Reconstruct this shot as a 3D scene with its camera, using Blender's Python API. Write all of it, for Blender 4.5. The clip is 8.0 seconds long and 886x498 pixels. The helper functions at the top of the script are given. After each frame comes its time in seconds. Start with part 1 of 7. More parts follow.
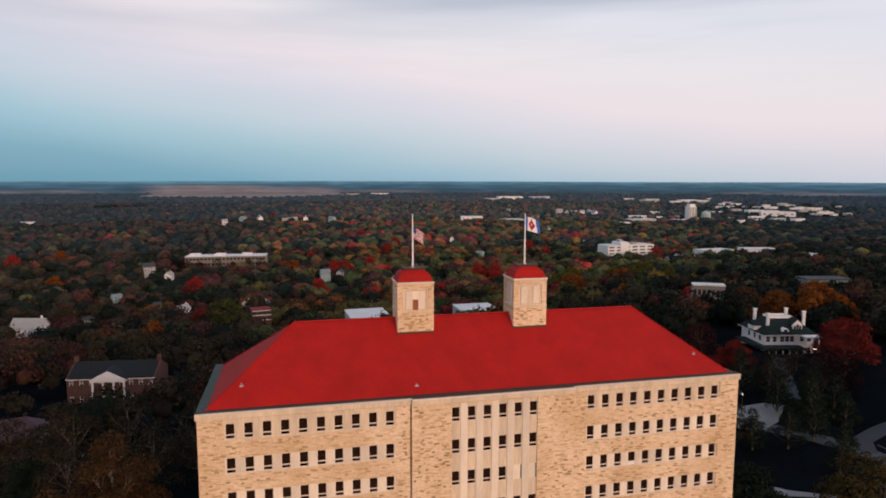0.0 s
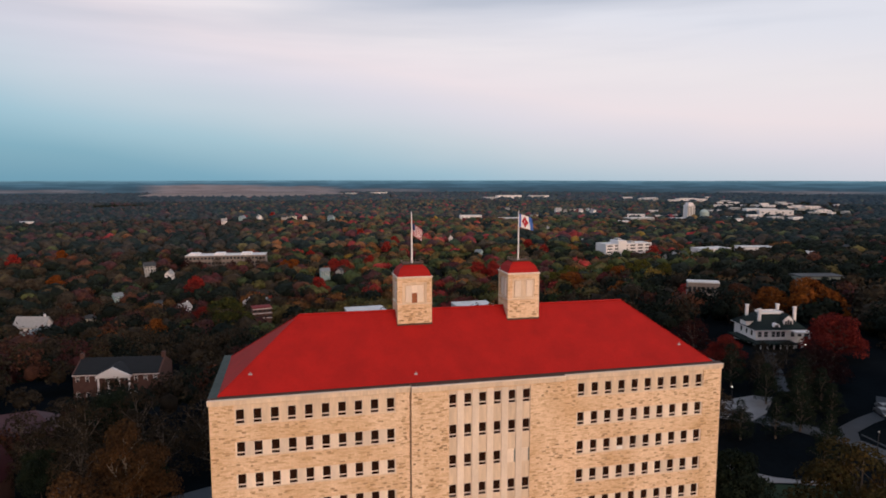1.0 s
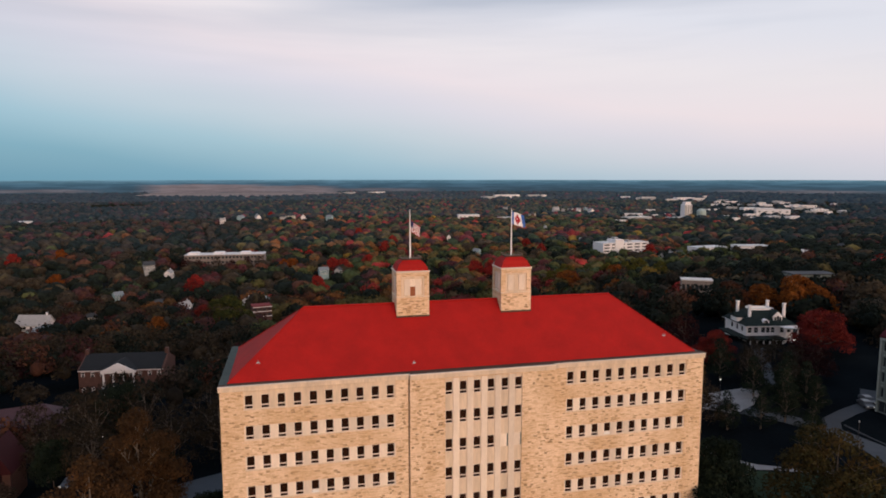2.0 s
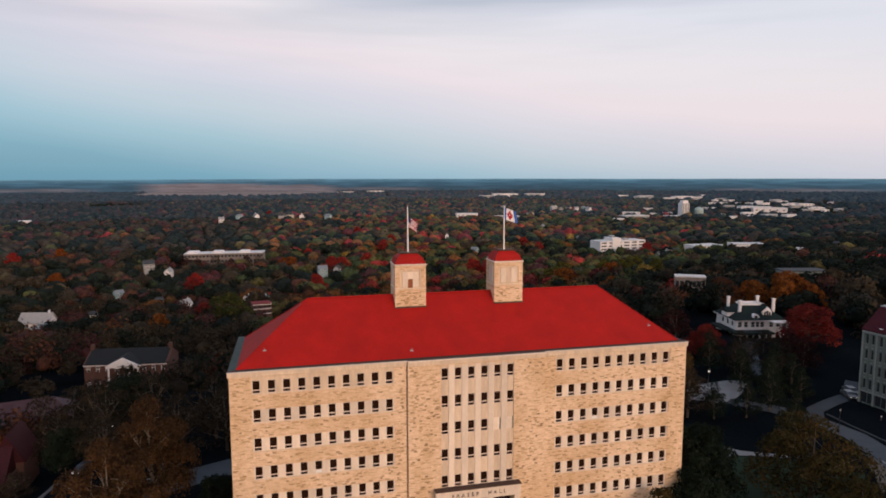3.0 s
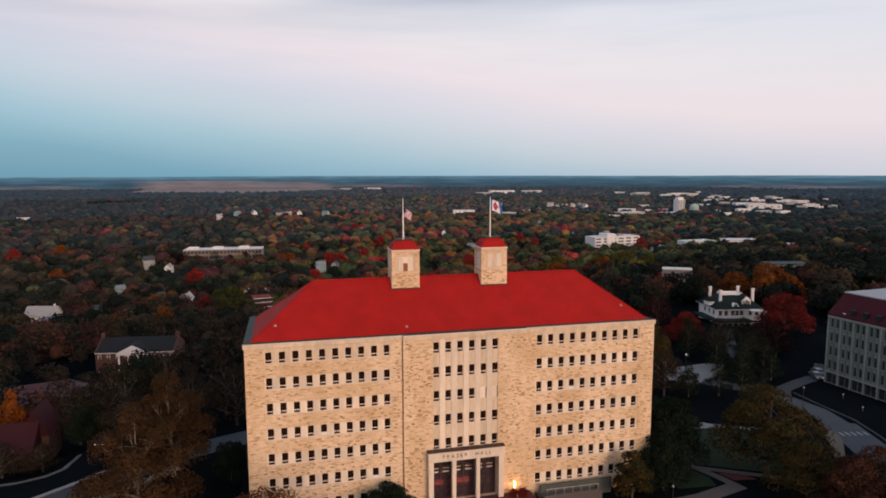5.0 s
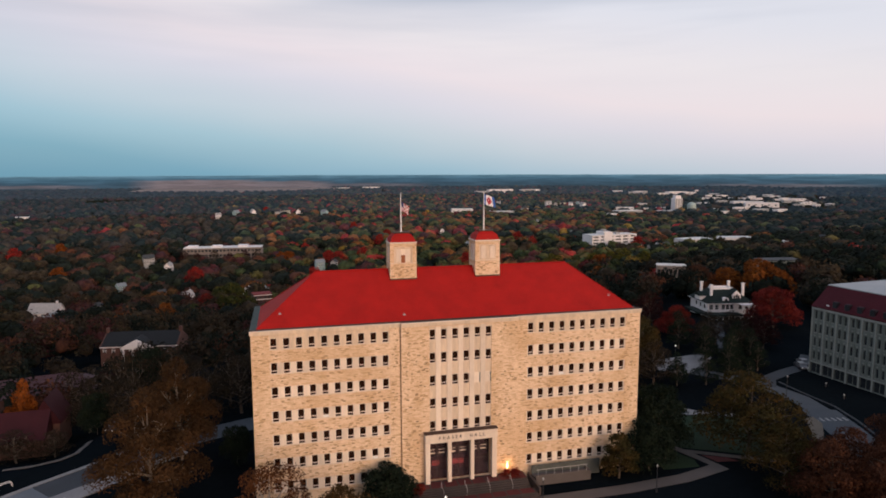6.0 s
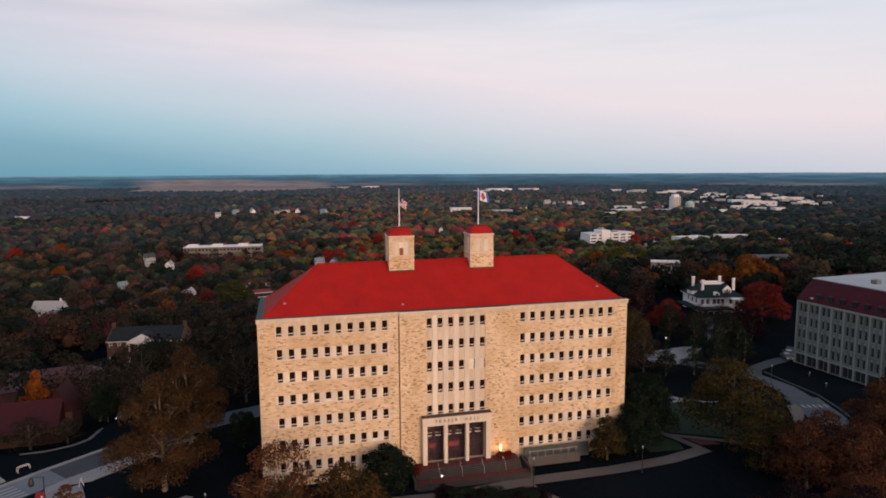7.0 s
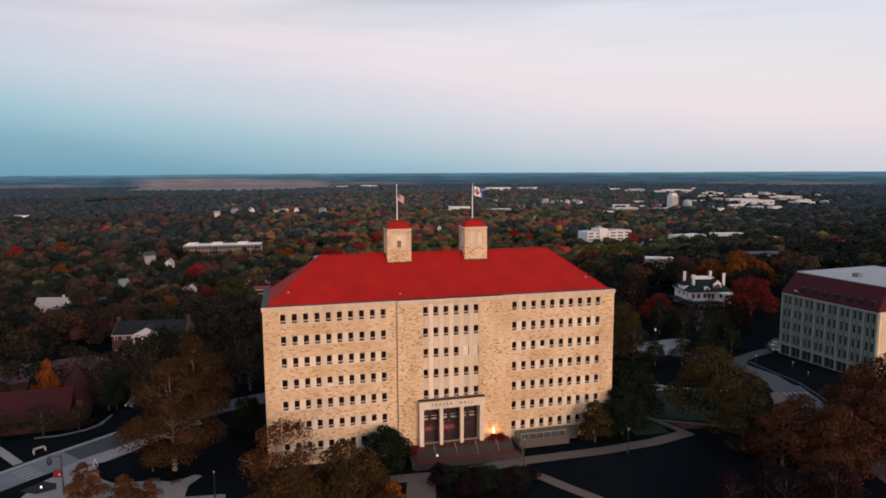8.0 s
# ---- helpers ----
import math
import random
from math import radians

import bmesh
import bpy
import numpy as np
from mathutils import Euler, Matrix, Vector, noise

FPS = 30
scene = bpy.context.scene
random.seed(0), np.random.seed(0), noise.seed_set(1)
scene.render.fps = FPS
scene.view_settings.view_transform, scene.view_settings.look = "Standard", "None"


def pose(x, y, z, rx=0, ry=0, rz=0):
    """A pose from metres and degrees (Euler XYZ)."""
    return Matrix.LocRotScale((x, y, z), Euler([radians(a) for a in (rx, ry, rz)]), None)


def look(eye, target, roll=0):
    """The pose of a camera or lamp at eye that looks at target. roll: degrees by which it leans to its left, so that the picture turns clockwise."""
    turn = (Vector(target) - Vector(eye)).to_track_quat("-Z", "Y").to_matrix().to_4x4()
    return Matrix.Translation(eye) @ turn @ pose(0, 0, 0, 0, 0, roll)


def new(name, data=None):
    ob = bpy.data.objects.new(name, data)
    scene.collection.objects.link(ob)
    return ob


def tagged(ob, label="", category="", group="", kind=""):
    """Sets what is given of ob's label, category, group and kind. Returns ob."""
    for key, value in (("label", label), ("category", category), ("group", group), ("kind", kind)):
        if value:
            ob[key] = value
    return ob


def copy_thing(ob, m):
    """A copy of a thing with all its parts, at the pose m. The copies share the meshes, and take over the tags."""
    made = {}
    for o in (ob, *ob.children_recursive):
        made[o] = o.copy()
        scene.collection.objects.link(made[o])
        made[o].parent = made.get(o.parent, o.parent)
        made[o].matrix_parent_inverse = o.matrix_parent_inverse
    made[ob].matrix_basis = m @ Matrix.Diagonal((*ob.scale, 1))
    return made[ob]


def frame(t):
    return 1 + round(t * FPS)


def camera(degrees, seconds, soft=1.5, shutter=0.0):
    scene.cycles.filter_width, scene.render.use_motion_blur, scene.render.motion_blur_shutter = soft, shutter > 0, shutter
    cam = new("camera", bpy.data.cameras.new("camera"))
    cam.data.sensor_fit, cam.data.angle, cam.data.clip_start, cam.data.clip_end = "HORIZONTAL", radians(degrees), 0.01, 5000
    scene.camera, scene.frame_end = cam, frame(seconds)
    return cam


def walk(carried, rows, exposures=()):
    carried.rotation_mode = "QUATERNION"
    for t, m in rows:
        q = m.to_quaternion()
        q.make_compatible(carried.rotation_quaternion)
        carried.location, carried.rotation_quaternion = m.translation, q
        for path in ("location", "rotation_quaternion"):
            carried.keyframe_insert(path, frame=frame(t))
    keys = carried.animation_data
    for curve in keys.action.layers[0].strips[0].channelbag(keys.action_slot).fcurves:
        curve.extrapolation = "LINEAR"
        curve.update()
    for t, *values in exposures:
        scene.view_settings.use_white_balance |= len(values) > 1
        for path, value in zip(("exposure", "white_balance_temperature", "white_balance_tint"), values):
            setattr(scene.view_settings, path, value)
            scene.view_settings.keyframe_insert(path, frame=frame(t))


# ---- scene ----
cam = camera(69.3, 8.0, soft=1.8)
PATH = [
    (0, (10.276, -65.951, 48.626), (10.719, -64.014, 48.406), 0.1),
    (0.5, (9.944, -67.957, 48.643), (10.389, -66.02, 48.422), 0.0),
    (1, (9.56, -69.943, 48.683), (10.006, -68.006, 48.46), 0.0),
    (1.5, (9.129, -72.08, 48.735), (9.578, -70.144, 48.511), 0.0),
    (3, (8.015, -78.986, 48.614), (8.471, -77.052, 48.386), -0.1),
    (3.5, (7.605, -81.279, 48.529), (8.064, -79.346, 48.298), -0.1),
    (4, (7.291, -83.816, 48.478), (7.75, -81.883, 48.245), -0.1),
    (4.5, (6.906, -86.382, 48.405), (7.367, -84.45, 48.17), -0.1),
    (6, (5.781, -93.976, 47.755), (6.249, -92.046, 47.515), -0.2),
    (6.5, (5.335, -96.648, 47.568), (5.804, -94.719, 47.327), -0.2),
    (7, (4.976, -99.419, 47.382), (5.446, -97.491, 47.14), -0.3),
    (7.5, (4.514, -102.226, 47.155), (4.986, -100.298, 46.912), -0.3),
    (8, (4.164, -104.994, 46.88), (4.638, -103.066, 46.635), -0.3),
]
walk(cam, [(t, look(eye, target, roll)) for t, eye, target, roll in PATH])

# ---------------------------------------------------------------- world, sun
SUN_AZ, SUN_EL = radians(160), radians(10.0)      # azimuth from +y towards +x: behind the camera, a little to its right


def build_world():
    w = bpy.data.worlds.new("dusk_sky")
    scene.world = w
    w.use_nodes = True
    nt = w.node_tree
    nt.nodes.clear()
    N, L = nt.nodes.new, nt.links.new
    out, bg = N("ShaderNodeOutputWorld"), N("ShaderNodeBackground")
    tc, sep = N("ShaderNodeTexCoord"), N("ShaderNodeSeparateXYZ")
    L(tc.outputs["Generated"], sep.inputs[0])

    def math_node(op, a, b=None):
        m = N("ShaderNodeMath")
        m.operation = op
        for i, v in enumerate((a, b)):
            if v is None:
                continue
            if hasattr(v, "is_linked"):
                L(v, m.inputs[i])
            else:
                m.inputs[i].default_value = v
        return m.outputs[0]

    # soft unevenness of the twilight bands
    mp = N("ShaderNodeMapping")
    mp.inputs["Scale"].default_value = (1.2, 1.2, 5.0)
    L(tc.outputs["Generated"], mp.inputs[0])
    nz = N("ShaderNodeTexNoise")
    nz.inputs["Scale"].default_value, nz.inputs["Detail"].default_value = 1.6, 3
    L(mp.outputs[0], nz.inputs["Vector"])
    wob = math_node("MULTIPLY", math_node("SUBTRACT", nz.outputs["Fac"], 0.5), 0.05)
    slant = math_node("MULTIPLY", sep.outputs["X"], 0.165)
    v = math_node("ADD", math_node("ADD", sep.outputs["Z"], slant), wob)
    ramp = N("ShaderNodeValToRGB")
    ramp.color_ramp.interpolation = "LINEAR"
    stops = [(0.00, (0.13, 0.31, 0.43)), (0.11, (0.165, 0.36, 0.49)), (0.23, (0.315, 0.485, 0.60)), (0.34, (0.50, 0.575, 0.66)),
             (0.46, (0.67, 0.64, 0.72)), (0.55, (0.80, 0.70, 0.74)), (0.66, (0.80, 0.74, 0.77)), (0.82, (0.72, 0.72, 0.79))]
    el = ramp.color_ramp.elements
    while len(el) < len(stops):
        el.new(0.5)
    for e, (p, c) in zip(el, stops):
        e.position, e.color = p, (*c, 1)
    L(math_node("ADD", math_node("MULTIPLY", v, 2.2), 0.148), ramp.inputs[0])
    # thin stratus streaks
    mp2 = N("ShaderNodeMapping")
    mp2.inputs["Scale"].default_value = (0.55, 0.7, 6.5)
    mp2.inputs["Rotation"].default_value = (0.03, 0.06, 0.4)
    mp2.inputs["Location"].default_value = (0.3, 0.1, 0.35)
    L(tc.outputs["Generated"], mp2.inputs[0])
    n2 = N("ShaderNodeTexNoise")
    n2.inputs["Scale"].default_value, n2.inputs["Detail"].default_value, n2.inputs["Roughness"].default_value = 1.9, 4, 0.5
    L(mp2.outputs[0], n2.inputs["Vector"])
    cr = N("ShaderNodeValToRGB")
    cr.color_ramp.elements[0].position, cr.color_ramp.elements[1].position = 0.44, 0.66
    L(n2.outputs["Fac"], cr.inputs[0])
    up = N("ShaderNodeMapRange")
    up.inputs["From Min"].default_value, up.inputs["From Max"].default_value = 0.10, 0.26
    L(sep.outputs["Z"], up.inputs["Value"])
    mix = N("ShaderNodeMix")
    mix.data_type = "RGBA"
    L(math_node("MULTIPLY", math_node("MULTIPLY", cr.outputs[0], up.outputs[0]), 0.85), mix.inputs[0])
    L(ramp.outputs[0], mix.inputs[6])
    mix.inputs[7].default_value = (0.44, 0.47, 0.56, 1)
    sky = N("ShaderNodeTexSky")
    sky.sky_type, sky.sun_disc = "NISHITA", False
    sky.sun_elevation, sky.sun_rotation = SUN_EL, SUN_AZ
    add = N("ShaderNodeMix")
    add.data_type, add.blend_type = "RGBA", "ADD"
    add.inputs[0].default_value = 0.012
    L(mix.outputs[2], add.inputs[6])
    L(sky.outputs[0], add.inputs[7])
    # the sky darkens towards the zenith at dusk
    zen = N("ShaderNodeMapRange")
    zen.interpolation_type = "SMOOTHSTEP"
    for key, val in (("From Min", 0.27), ("From Max", 0.75), ("To Min", 1.0), ("To Max", 0.70)):
        zen.inputs[key].default_value = val
    L(sep.outputs["Z"], zen.inputs["Value"])
    # after-glow low in the west, behind the camera
    west = N("ShaderNodeMapRange")
    west.interpolation_type = "SMOOTHSTEP"
    for key, val in (("From Min", -0.15), ("From Max", -0.85), ("To Min", 0.0), ("To Max", 1.0)):
        west.inputs[key].default_value = val
    L(sep.outputs["Y"], west.inputs["Value"])
    low = N("ShaderNodeMapRange")
    for key, val in (("From Min", 0.0), ("From Max", 0.55), ("To Min", 1.0), ("To Max", 0.0)):
        low.inputs[key].default_value = val
    L(sep.outputs["Z"], low.inputs["Value"])
    warm = N("ShaderNodeMix")
    warm.data_type = "RGBA"
    L(math_node("MULTIPLY", west.outputs[0], low.outputs[0]), warm.inputs[0])
    L(add.outputs[2], warm.inputs[6])
    warm.inputs[7].default_value = (1.0, 0.62, 0.42, 1)
    blue = N("ShaderNodeMix")
    blue.data_type = "RGBA"
    inv = math_node("SUBTRACT", 1.0, zen.outputs[0])
    L(inv, blue.inputs[0])
    L(warm.outputs[2], blue.inputs[6])
    blue.inputs[7].default_value = (0.27, 0.53, 1.0, 1)
    L(blue.outputs[2], bg.inputs[0])
    L(zen.outputs[0], bg.inputs[1])
    L(bg.outputs[0], out.inputs[0])


build_world()
sun = new("sun", bpy.data.lights.new("sun", "SUN"))
sun.data.energy, sun.data.angle, sun.data.color = 2.5, radians(36), (1.0, 0.69, 0.49)
d = Vector((math.sin(SUN_AZ) * math.cos(SUN_EL), math.cos(SUN_AZ) * math.cos(SUN_EL), math.sin(SUN_EL)))
sun.matrix_world = look(d * 200, (0, 0, 0))


# ---------------------------------------------------------------- materials
def ramp_node(nt, stops, fac=None, mode="LINEAR"):
    r = nt.nodes.new("ShaderNodeValToRGB")
    r.color_ramp.interpolation = mode
    el = r.color_ramp.elements
    while len(el) < len(stops):
        el.new(0.5)
    for e, (p, c) in zip(el, stops):
        e.position, e.color = p, (*c, 1)
    if fac is not None:
        nt.links.new(fac, r.inputs[0])
    return r.outputs[0]


def noise_node(nt, scale, detail=4, rough=0.55, stretch=None, kind="Object"):
    if kind == "World":
        src = nt.nodes.new("ShaderNodeNewGeometry").outputs["Position"]
    else:
        src = nt.nodes.new("ShaderNodeTexCoord").outputs[kind]
    if stretch:
        mp = nt.nodes.new("ShaderNodeMapping")
        mp.inputs["Scale"].default_value = stretch
        nt.links.new(src, mp.inputs[0])
        src = mp.outputs[0]
    n = nt.nodes.new("ShaderNodeTexNoise")
    n.inputs["Scale"].default_value, n.inputs["Detail"].default_value, n.inputs["Roughness"].default_value = scale, detail, rough
    nt.links.new(src, n.inputs["Vector"])
    return n.outputs["Fac"]


def mixc(nt, fac, a, b, blend="MIX"):
    m = nt.nodes.new("ShaderNodeMix")
    m.data_type, m.blend_type = "RGBA", blend
    for s, v in ((0, fac), (6, a), (7, b)):
        if hasattr(v, "is_linked"):
            nt.links.new(v, m.inputs[s])
        else:
            m.inputs[s].default_value = v if s == 0 else (*v, 1)
    return m.outputs[2]


def mat(name, base, rough=0.8, var=0.25, scale=0.6, fine=8.0, bump=0.15, metal=0.0, spec=0.3, stretch=None, rand=0.0):
    """Base colour with stains at one scale and grain at another; rand: how far each object differs in tone."""
    m = bpy.data.materials.new(name)
    m.use_nodes = True
    nt = m.node_tree
    p = nt.nodes["Principled BSDF"]
    dark = tuple(c * (1 - var) for c in base)
    lite = tuple(min(1, c * (1 + var)) for c in base)
    big = noise_node(nt, scale, 5, 0.6, stretch, "World")
    small = noise_node(nt, fine, 3, 0.6, stretch, "World")
    col = ramp_node(nt, [(0.3, dark), (0.7, lite)], big)
    col = mixc(nt, 0.35, col, ramp_node(nt, [(0.3, dark), (0.7, lite)], small))
    if rand:
        oi = nt.nodes.new("ShaderNodeObjectInfo")
        col = mixc(nt, 1.0, col, ramp_node(nt, [(0, (1 - rand,) * 3), (1, (1 + rand,) * 3)], oi.outputs["Random"]), "MULTIPLY")
    nt.links.new(col, p.inputs["Base Color"])
    p.inputs["Roughness"].default_value, p.inputs["Metallic"].default_value = rough, metal
    p.inputs["Specular IOR Level"].default_value = spec
    if bump:
        b = nt.nodes.new("ShaderNodeBump")
        b.inputs["Strength"].default_value, b.inputs["Distance"].default_value = bump, 0.05
        nt.links.new(small, b.inputs["Height"])
        nt.links.new(b.outputs[0], p.inputs["Normal"])
    return m


def ashlar(name):
    """Random-coursed limestone: cream and buff blocks, rough faces, weathered patches."""
    m = bpy.data.materials.new(name)
    m.use_nodes = True
    nt = m.node_tree
    N, L = nt.nodes.new, nt.links.new
    p = nt.nodes["Principled BSDF"]
    geo = N("ShaderNodeNewGeometry")
    mp = N("ShaderNodeMapping")
    mp.inputs["Rotation"].default_value = (radians(90), 0, 0)
    L(geo.outputs["Position"], mp.inputs[0])

    def bricks(w, h, off):
        b = N("ShaderNodeTexBrick")
        b.offset, b.squash, b.squash_frequency = off, 0.7, 3
        b.inputs["Scale"].default_value = 1.0
        b.inputs["Brick Width"].default_value, b.inputs["Row Height"].default_value = w, h
        b.inputs["Mortar Size"].default_value, b.inputs["Mortar Smooth"].default_value = 0.012, 0.3
        b.inputs["Color1"].default_value, b.inputs["Color2"].default_value = (0, 0, 0, 1), (1, 1, 1, 1)
        b.inputs["Mortar"].default_value = (0.45, 0.45, 0.45, 1)
        L(mp.outputs[0], b.inputs["Vector"])
        return b
    b1, b2 = bricks(0.85, 0.24, 0.37), bricks(0.6, 0.12, 0.43)
    pick = ramp_node(nt, [(0.47, (0, 0, 0)), (0.5, (1, 1, 1))], noise_node(nt, 0.55, 2, 0.5, (1, 1, 2.2), "World"))
    tone = mixc(nt, pick, b1.outputs[0], b2.outputs[0])
    col = ramp_node(nt, [(0.0, (0.55, 0.375, 0.215)), (0.14, (0.70, 0.515, 0.335)), (0.45, (0.80, 0.61, 0.42)), (1.0, (0.88, 0.70, 0.52))], tone)
    stain = noise_node(nt, 0.16, 5, 0.62, (1, 1, 0.5), "World")
    col = mixc(nt, 0.55, col, mixc(nt, 1.0, col, ramp_node(nt, [(0.36, (0.70, 0.55, 0.36)), (0.58, (1.04, 1.0, 0.98))], stain), "MULTIPLY"))
    grain = noise_node(nt, 5.0, 4, 0.65, None, "World")
    col = mixc(nt, 0.6, col, mixc(nt, 1.0, col, ramp_node(nt, [(0.3, (0.75, 0.72, 0.68)), (0.7, (1.12, 1.1, 1.08))], grain), "MULTIPLY"))
    L(col, p.inputs["Base Color"])
    p.inputs["Roughness"].default_value, p.inputs["Specular IOR Level"].default_value = 0.9, 0.2
    bmp = N("ShaderNodeBump")
    bmp.inputs["Strength"].default_value, bmp.inputs["Distance"].default_value = 0.6, 0.04
    L(mixc(nt, 0.5, tone, grain), bmp.inputs["Height"])
    L(bmp.outputs[0], p.inputs["Normal"])
    return m


def tile_roof(name, base, course=0.32, strength=0.5):
    """Clay tiles: courses along the slope, weathered patches."""
    m = mat(name, base, 0.72, 0.22, 0.35, 3.5, 0, spec=0.2)
    nt = m.node_tree
    p = nt.nodes["Principled BSDF"]
    geo, sep = nt.nodes.new("ShaderNodeNewGeometry"), nt.nodes.new("ShaderNodeSeparateXYZ")
    nt.links.new(geo.outputs["Position"], sep.inputs[0])
    saw = nt.nodes.new("ShaderNodeMath")
    saw.operation = "FRACT"
    div = nt.nodes.new("ShaderNodeMath")
    div.operation = "DIVIDE"
    div.inputs[1].default_value = course * 0.65
    nt.links.new(sep.outputs["Z"], div.inputs[0])
    nt.links.new(div.outputs[0], saw.inputs[0])
    b = nt.nodes.new("ShaderNodeBump")
    b.inputs["Strength"].default_value, b.inputs["Distance"].default_value = strength, 0.04
    nt.links.new(saw.outputs[0], b.inputs["Height"])
    nt.links.new(b.outputs[0], p.inputs["Normal"])
    return m


def foliage(name, stops, rough=0.85, attr=None, rand=0.25, clump=0.55, depth=0.33):
    """Leaf colours: a tone for each tree, small shifts from leaf to leaf."""
    m = bpy.data.materials.new(name)
    m.use_nodes = True
    nt = m.node_tree
    p = nt.nodes["Principled BSDF"]
    geo = nt.nodes.new("ShaderNodeNewGeometry")
    if attr:
        a = nt.nodes.new("ShaderNodeAttribute")
        a.attribute_name = attr
        col = ramp_node(nt, stops, a.outputs["Fac"], "CONSTANT" if attr == "kind_tone" else "LINEAR")
    else:
        col = ramp_node(nt, stops, noise_node(nt, 0.35, 4, 0.6, None, "World"))
    leaf = ramp_node(nt, [(0, (1 - rand,) * 3), (1, (1 + rand, 1 + rand, 1 + rand * 0.8))], geo.outputs["Random Per Island"])
    col = mixc(nt, 1.0, col, leaf, "MULTIPLY")
    tuft = ramp_node(nt, [(0.3, (0.93 - depth, 0.93 - depth, 0.95 - depth)), (0.7, (0.92 + depth, 0.90 + depth, 0.83 + depth))], noise_node(nt, clump, 4, 0.65, None, "World"))
    col = mixc(nt, 1.0, col, tuft, "MULTIPLY")
    nt.links.new(col, p.inputs["Base Color"])
    p.inputs["Roughness"].default_value, p.inputs["Specular IOR Level"].default_value = rough, 0.03
    return m


def glass(name, tint=(0.10, 0.08, 0.07), rough=0.05):
    m = bpy.data.materials.new(name)
    m.use_nodes = True
    p = m.node_tree.nodes["Principled BSDF"]
    p.inputs["Base Color"].default_value = (*tint, 1)
    p.inputs["Transmission Weight"].default_value, p.inputs["Roughness"].default_value = 0.85, rough
    p.inputs["IOR"].default_value = 1.12
    return m


def glow(name, color, strength):
    m = bpy.data.materials.new(name)
    m.use_nodes = True
    p = m.node_tree.nodes["Principled BSDF"]
    p.inputs["Base Color"].default_value = (*color, 1)
    p.inputs["Emission Color"].default_value = (*color, 1)
    p.inputs["Emission Strength"].default_value = strength
    return m


STONE = ashlar("limestone_ashlar")
SMOOTH = mat("smooth_limestone", (0.70, 0.555, 0.41), 0.85, 0.24, 0.9, 5, 0.12, stretch=(1, 1, 0.16))
PIER = mat("pale_limestone_panel", (0.78, 0.655, 0.53), 0.85, 0.15, 0.8, 6, 0.1, stretch=(1, 1, 0.3), rand=0.12)
ROUGHBLOCK = mat("rough_limestone_block", (0.41, 0.265, 0.15), 0.95, 0.25, 1.5, 9, 0.4, rand=0.4)
REDTILE = tile_roof("red_clay_tile", (0.345, 0.0085, 0.0055))
GUTTER = mat("weathered_copper", (0.075, 0.045, 0.032), 0.9, 0.3, 1.0, 9, 0.1)
MOSSY = mat("weathered_concrete", (0.095, 0.10, 0.088), 0.9, 0.25, 0.6, 6, 0.2)
TEAL = mat("green_copper", (0.055, 0.075, 0.068), 0.85, 0.3, 1.0, 9, 0.1)
FRAME = mat("window_frame_paint", (0.76, 0.64, 0.55), 0.6, 0.1, 1.0, 9, 0.05)
PANE = glass("window_glass", (0.15, 0.072, 0.045))
BLIND = mat("white_blind", (0.8, 0.78, 0.74), 0.8, 0.05)
DARKWOOD = mat("dark_bronze", (0.05, 0.035, 0.028), 0.5, 0.2)
WHITE = mat("white_paint", (0.78, 0.74, 0.73), 0.6, 0.08, 0.8, 7, 0.05)
OFFWHITE = mat("pale_concrete", (0.36, 0.36, 0.355), 0.85, 0.14, 0.3, 5, 0.1)
GREYCONC = mat("grey_precast_concrete", (0.15, 0.175, 0.16), 0.85, 0.2, 0.5, 4, 0.15)
PALEPRECAST = mat("pale_precast_concrete", (0.26, 0.285, 0.265), 0.85, 0.2, 0.5, 4, 0.15)
DARKDORMER = mat("dark_dormer_metal", (0.020, 0.016, 0.022), 0.6, 0.2)
MAROON = tile_roof("maroon_tile", (0.062, 0.007, 0.013), 0.4)
DULLRED = tile_roof("dull_red_tile", (0.036, 0.006, 0.009), 0.3)
GREENROOF = tile_roof("dark_green_shingle", (0.007, 0.015, 0.0135), 0.25)
GREYROOF = tile_roof("grey_shingle", (0.055, 0.06, 0.065), 0.25)
SLATE = mat("dark_slate", (0.0105, 0.0115, 0.013), 0.8, 0.2)
BRICK = mat("dark_red_brick", (0.10, 0.05, 0.04), 0.9, 0.25, 0.8, 9, 0.3)
PALEROAD = mat("pale_grey_road", (0.125, 0.140, 0.158), 0.9, 0.2, 0.25, 6, 0.2)
DARKASPHALT = mat("dark_asphalt", (0.040, 0.046, 0.054), 0.9, 0.2, 0.25, 6, 0.2)
ASPHALT = mat("asphalt", (0.062, 0.072, 0.083), 0.9, 0.18, 0.25, 6, 0.2)
WORNCONC = mat("worn_pale_concrete", (0.225, 0.218, 0.218), 0.9, 0.22, 0.35, 5, 0.15)
TERRACE = mat("terrace_concrete", (0.062, 0.048, 0.043), 0.9, 0.2, 0.5, 5, 0.15)
CONCRETE = mat("pavement_concrete", (0.112, 0.094, 0.085), 0.9, 0.15, 0.3, 5, 0.15)
REDPAVE = mat("red_brick_paving", (0.105, 0.025, 0.023), 0.9, 0.25, 0.8, 7, 0.2)
PAINTLINE = mat("road_marking_white", (0.25, 0.25, 0.25), 0.8, 0.15, 2, 9, 0.05)
METAL = mat("painted_steel", (0.62, 0.60, 0.57), 0.45, 0.1, 1, 9, 0.03, 0.3)
DARKMETAL = mat("dark_steel", (0.04, 0.04, 0.045), 0.5, 0.2, 1, 9, 0.03, 0.4)
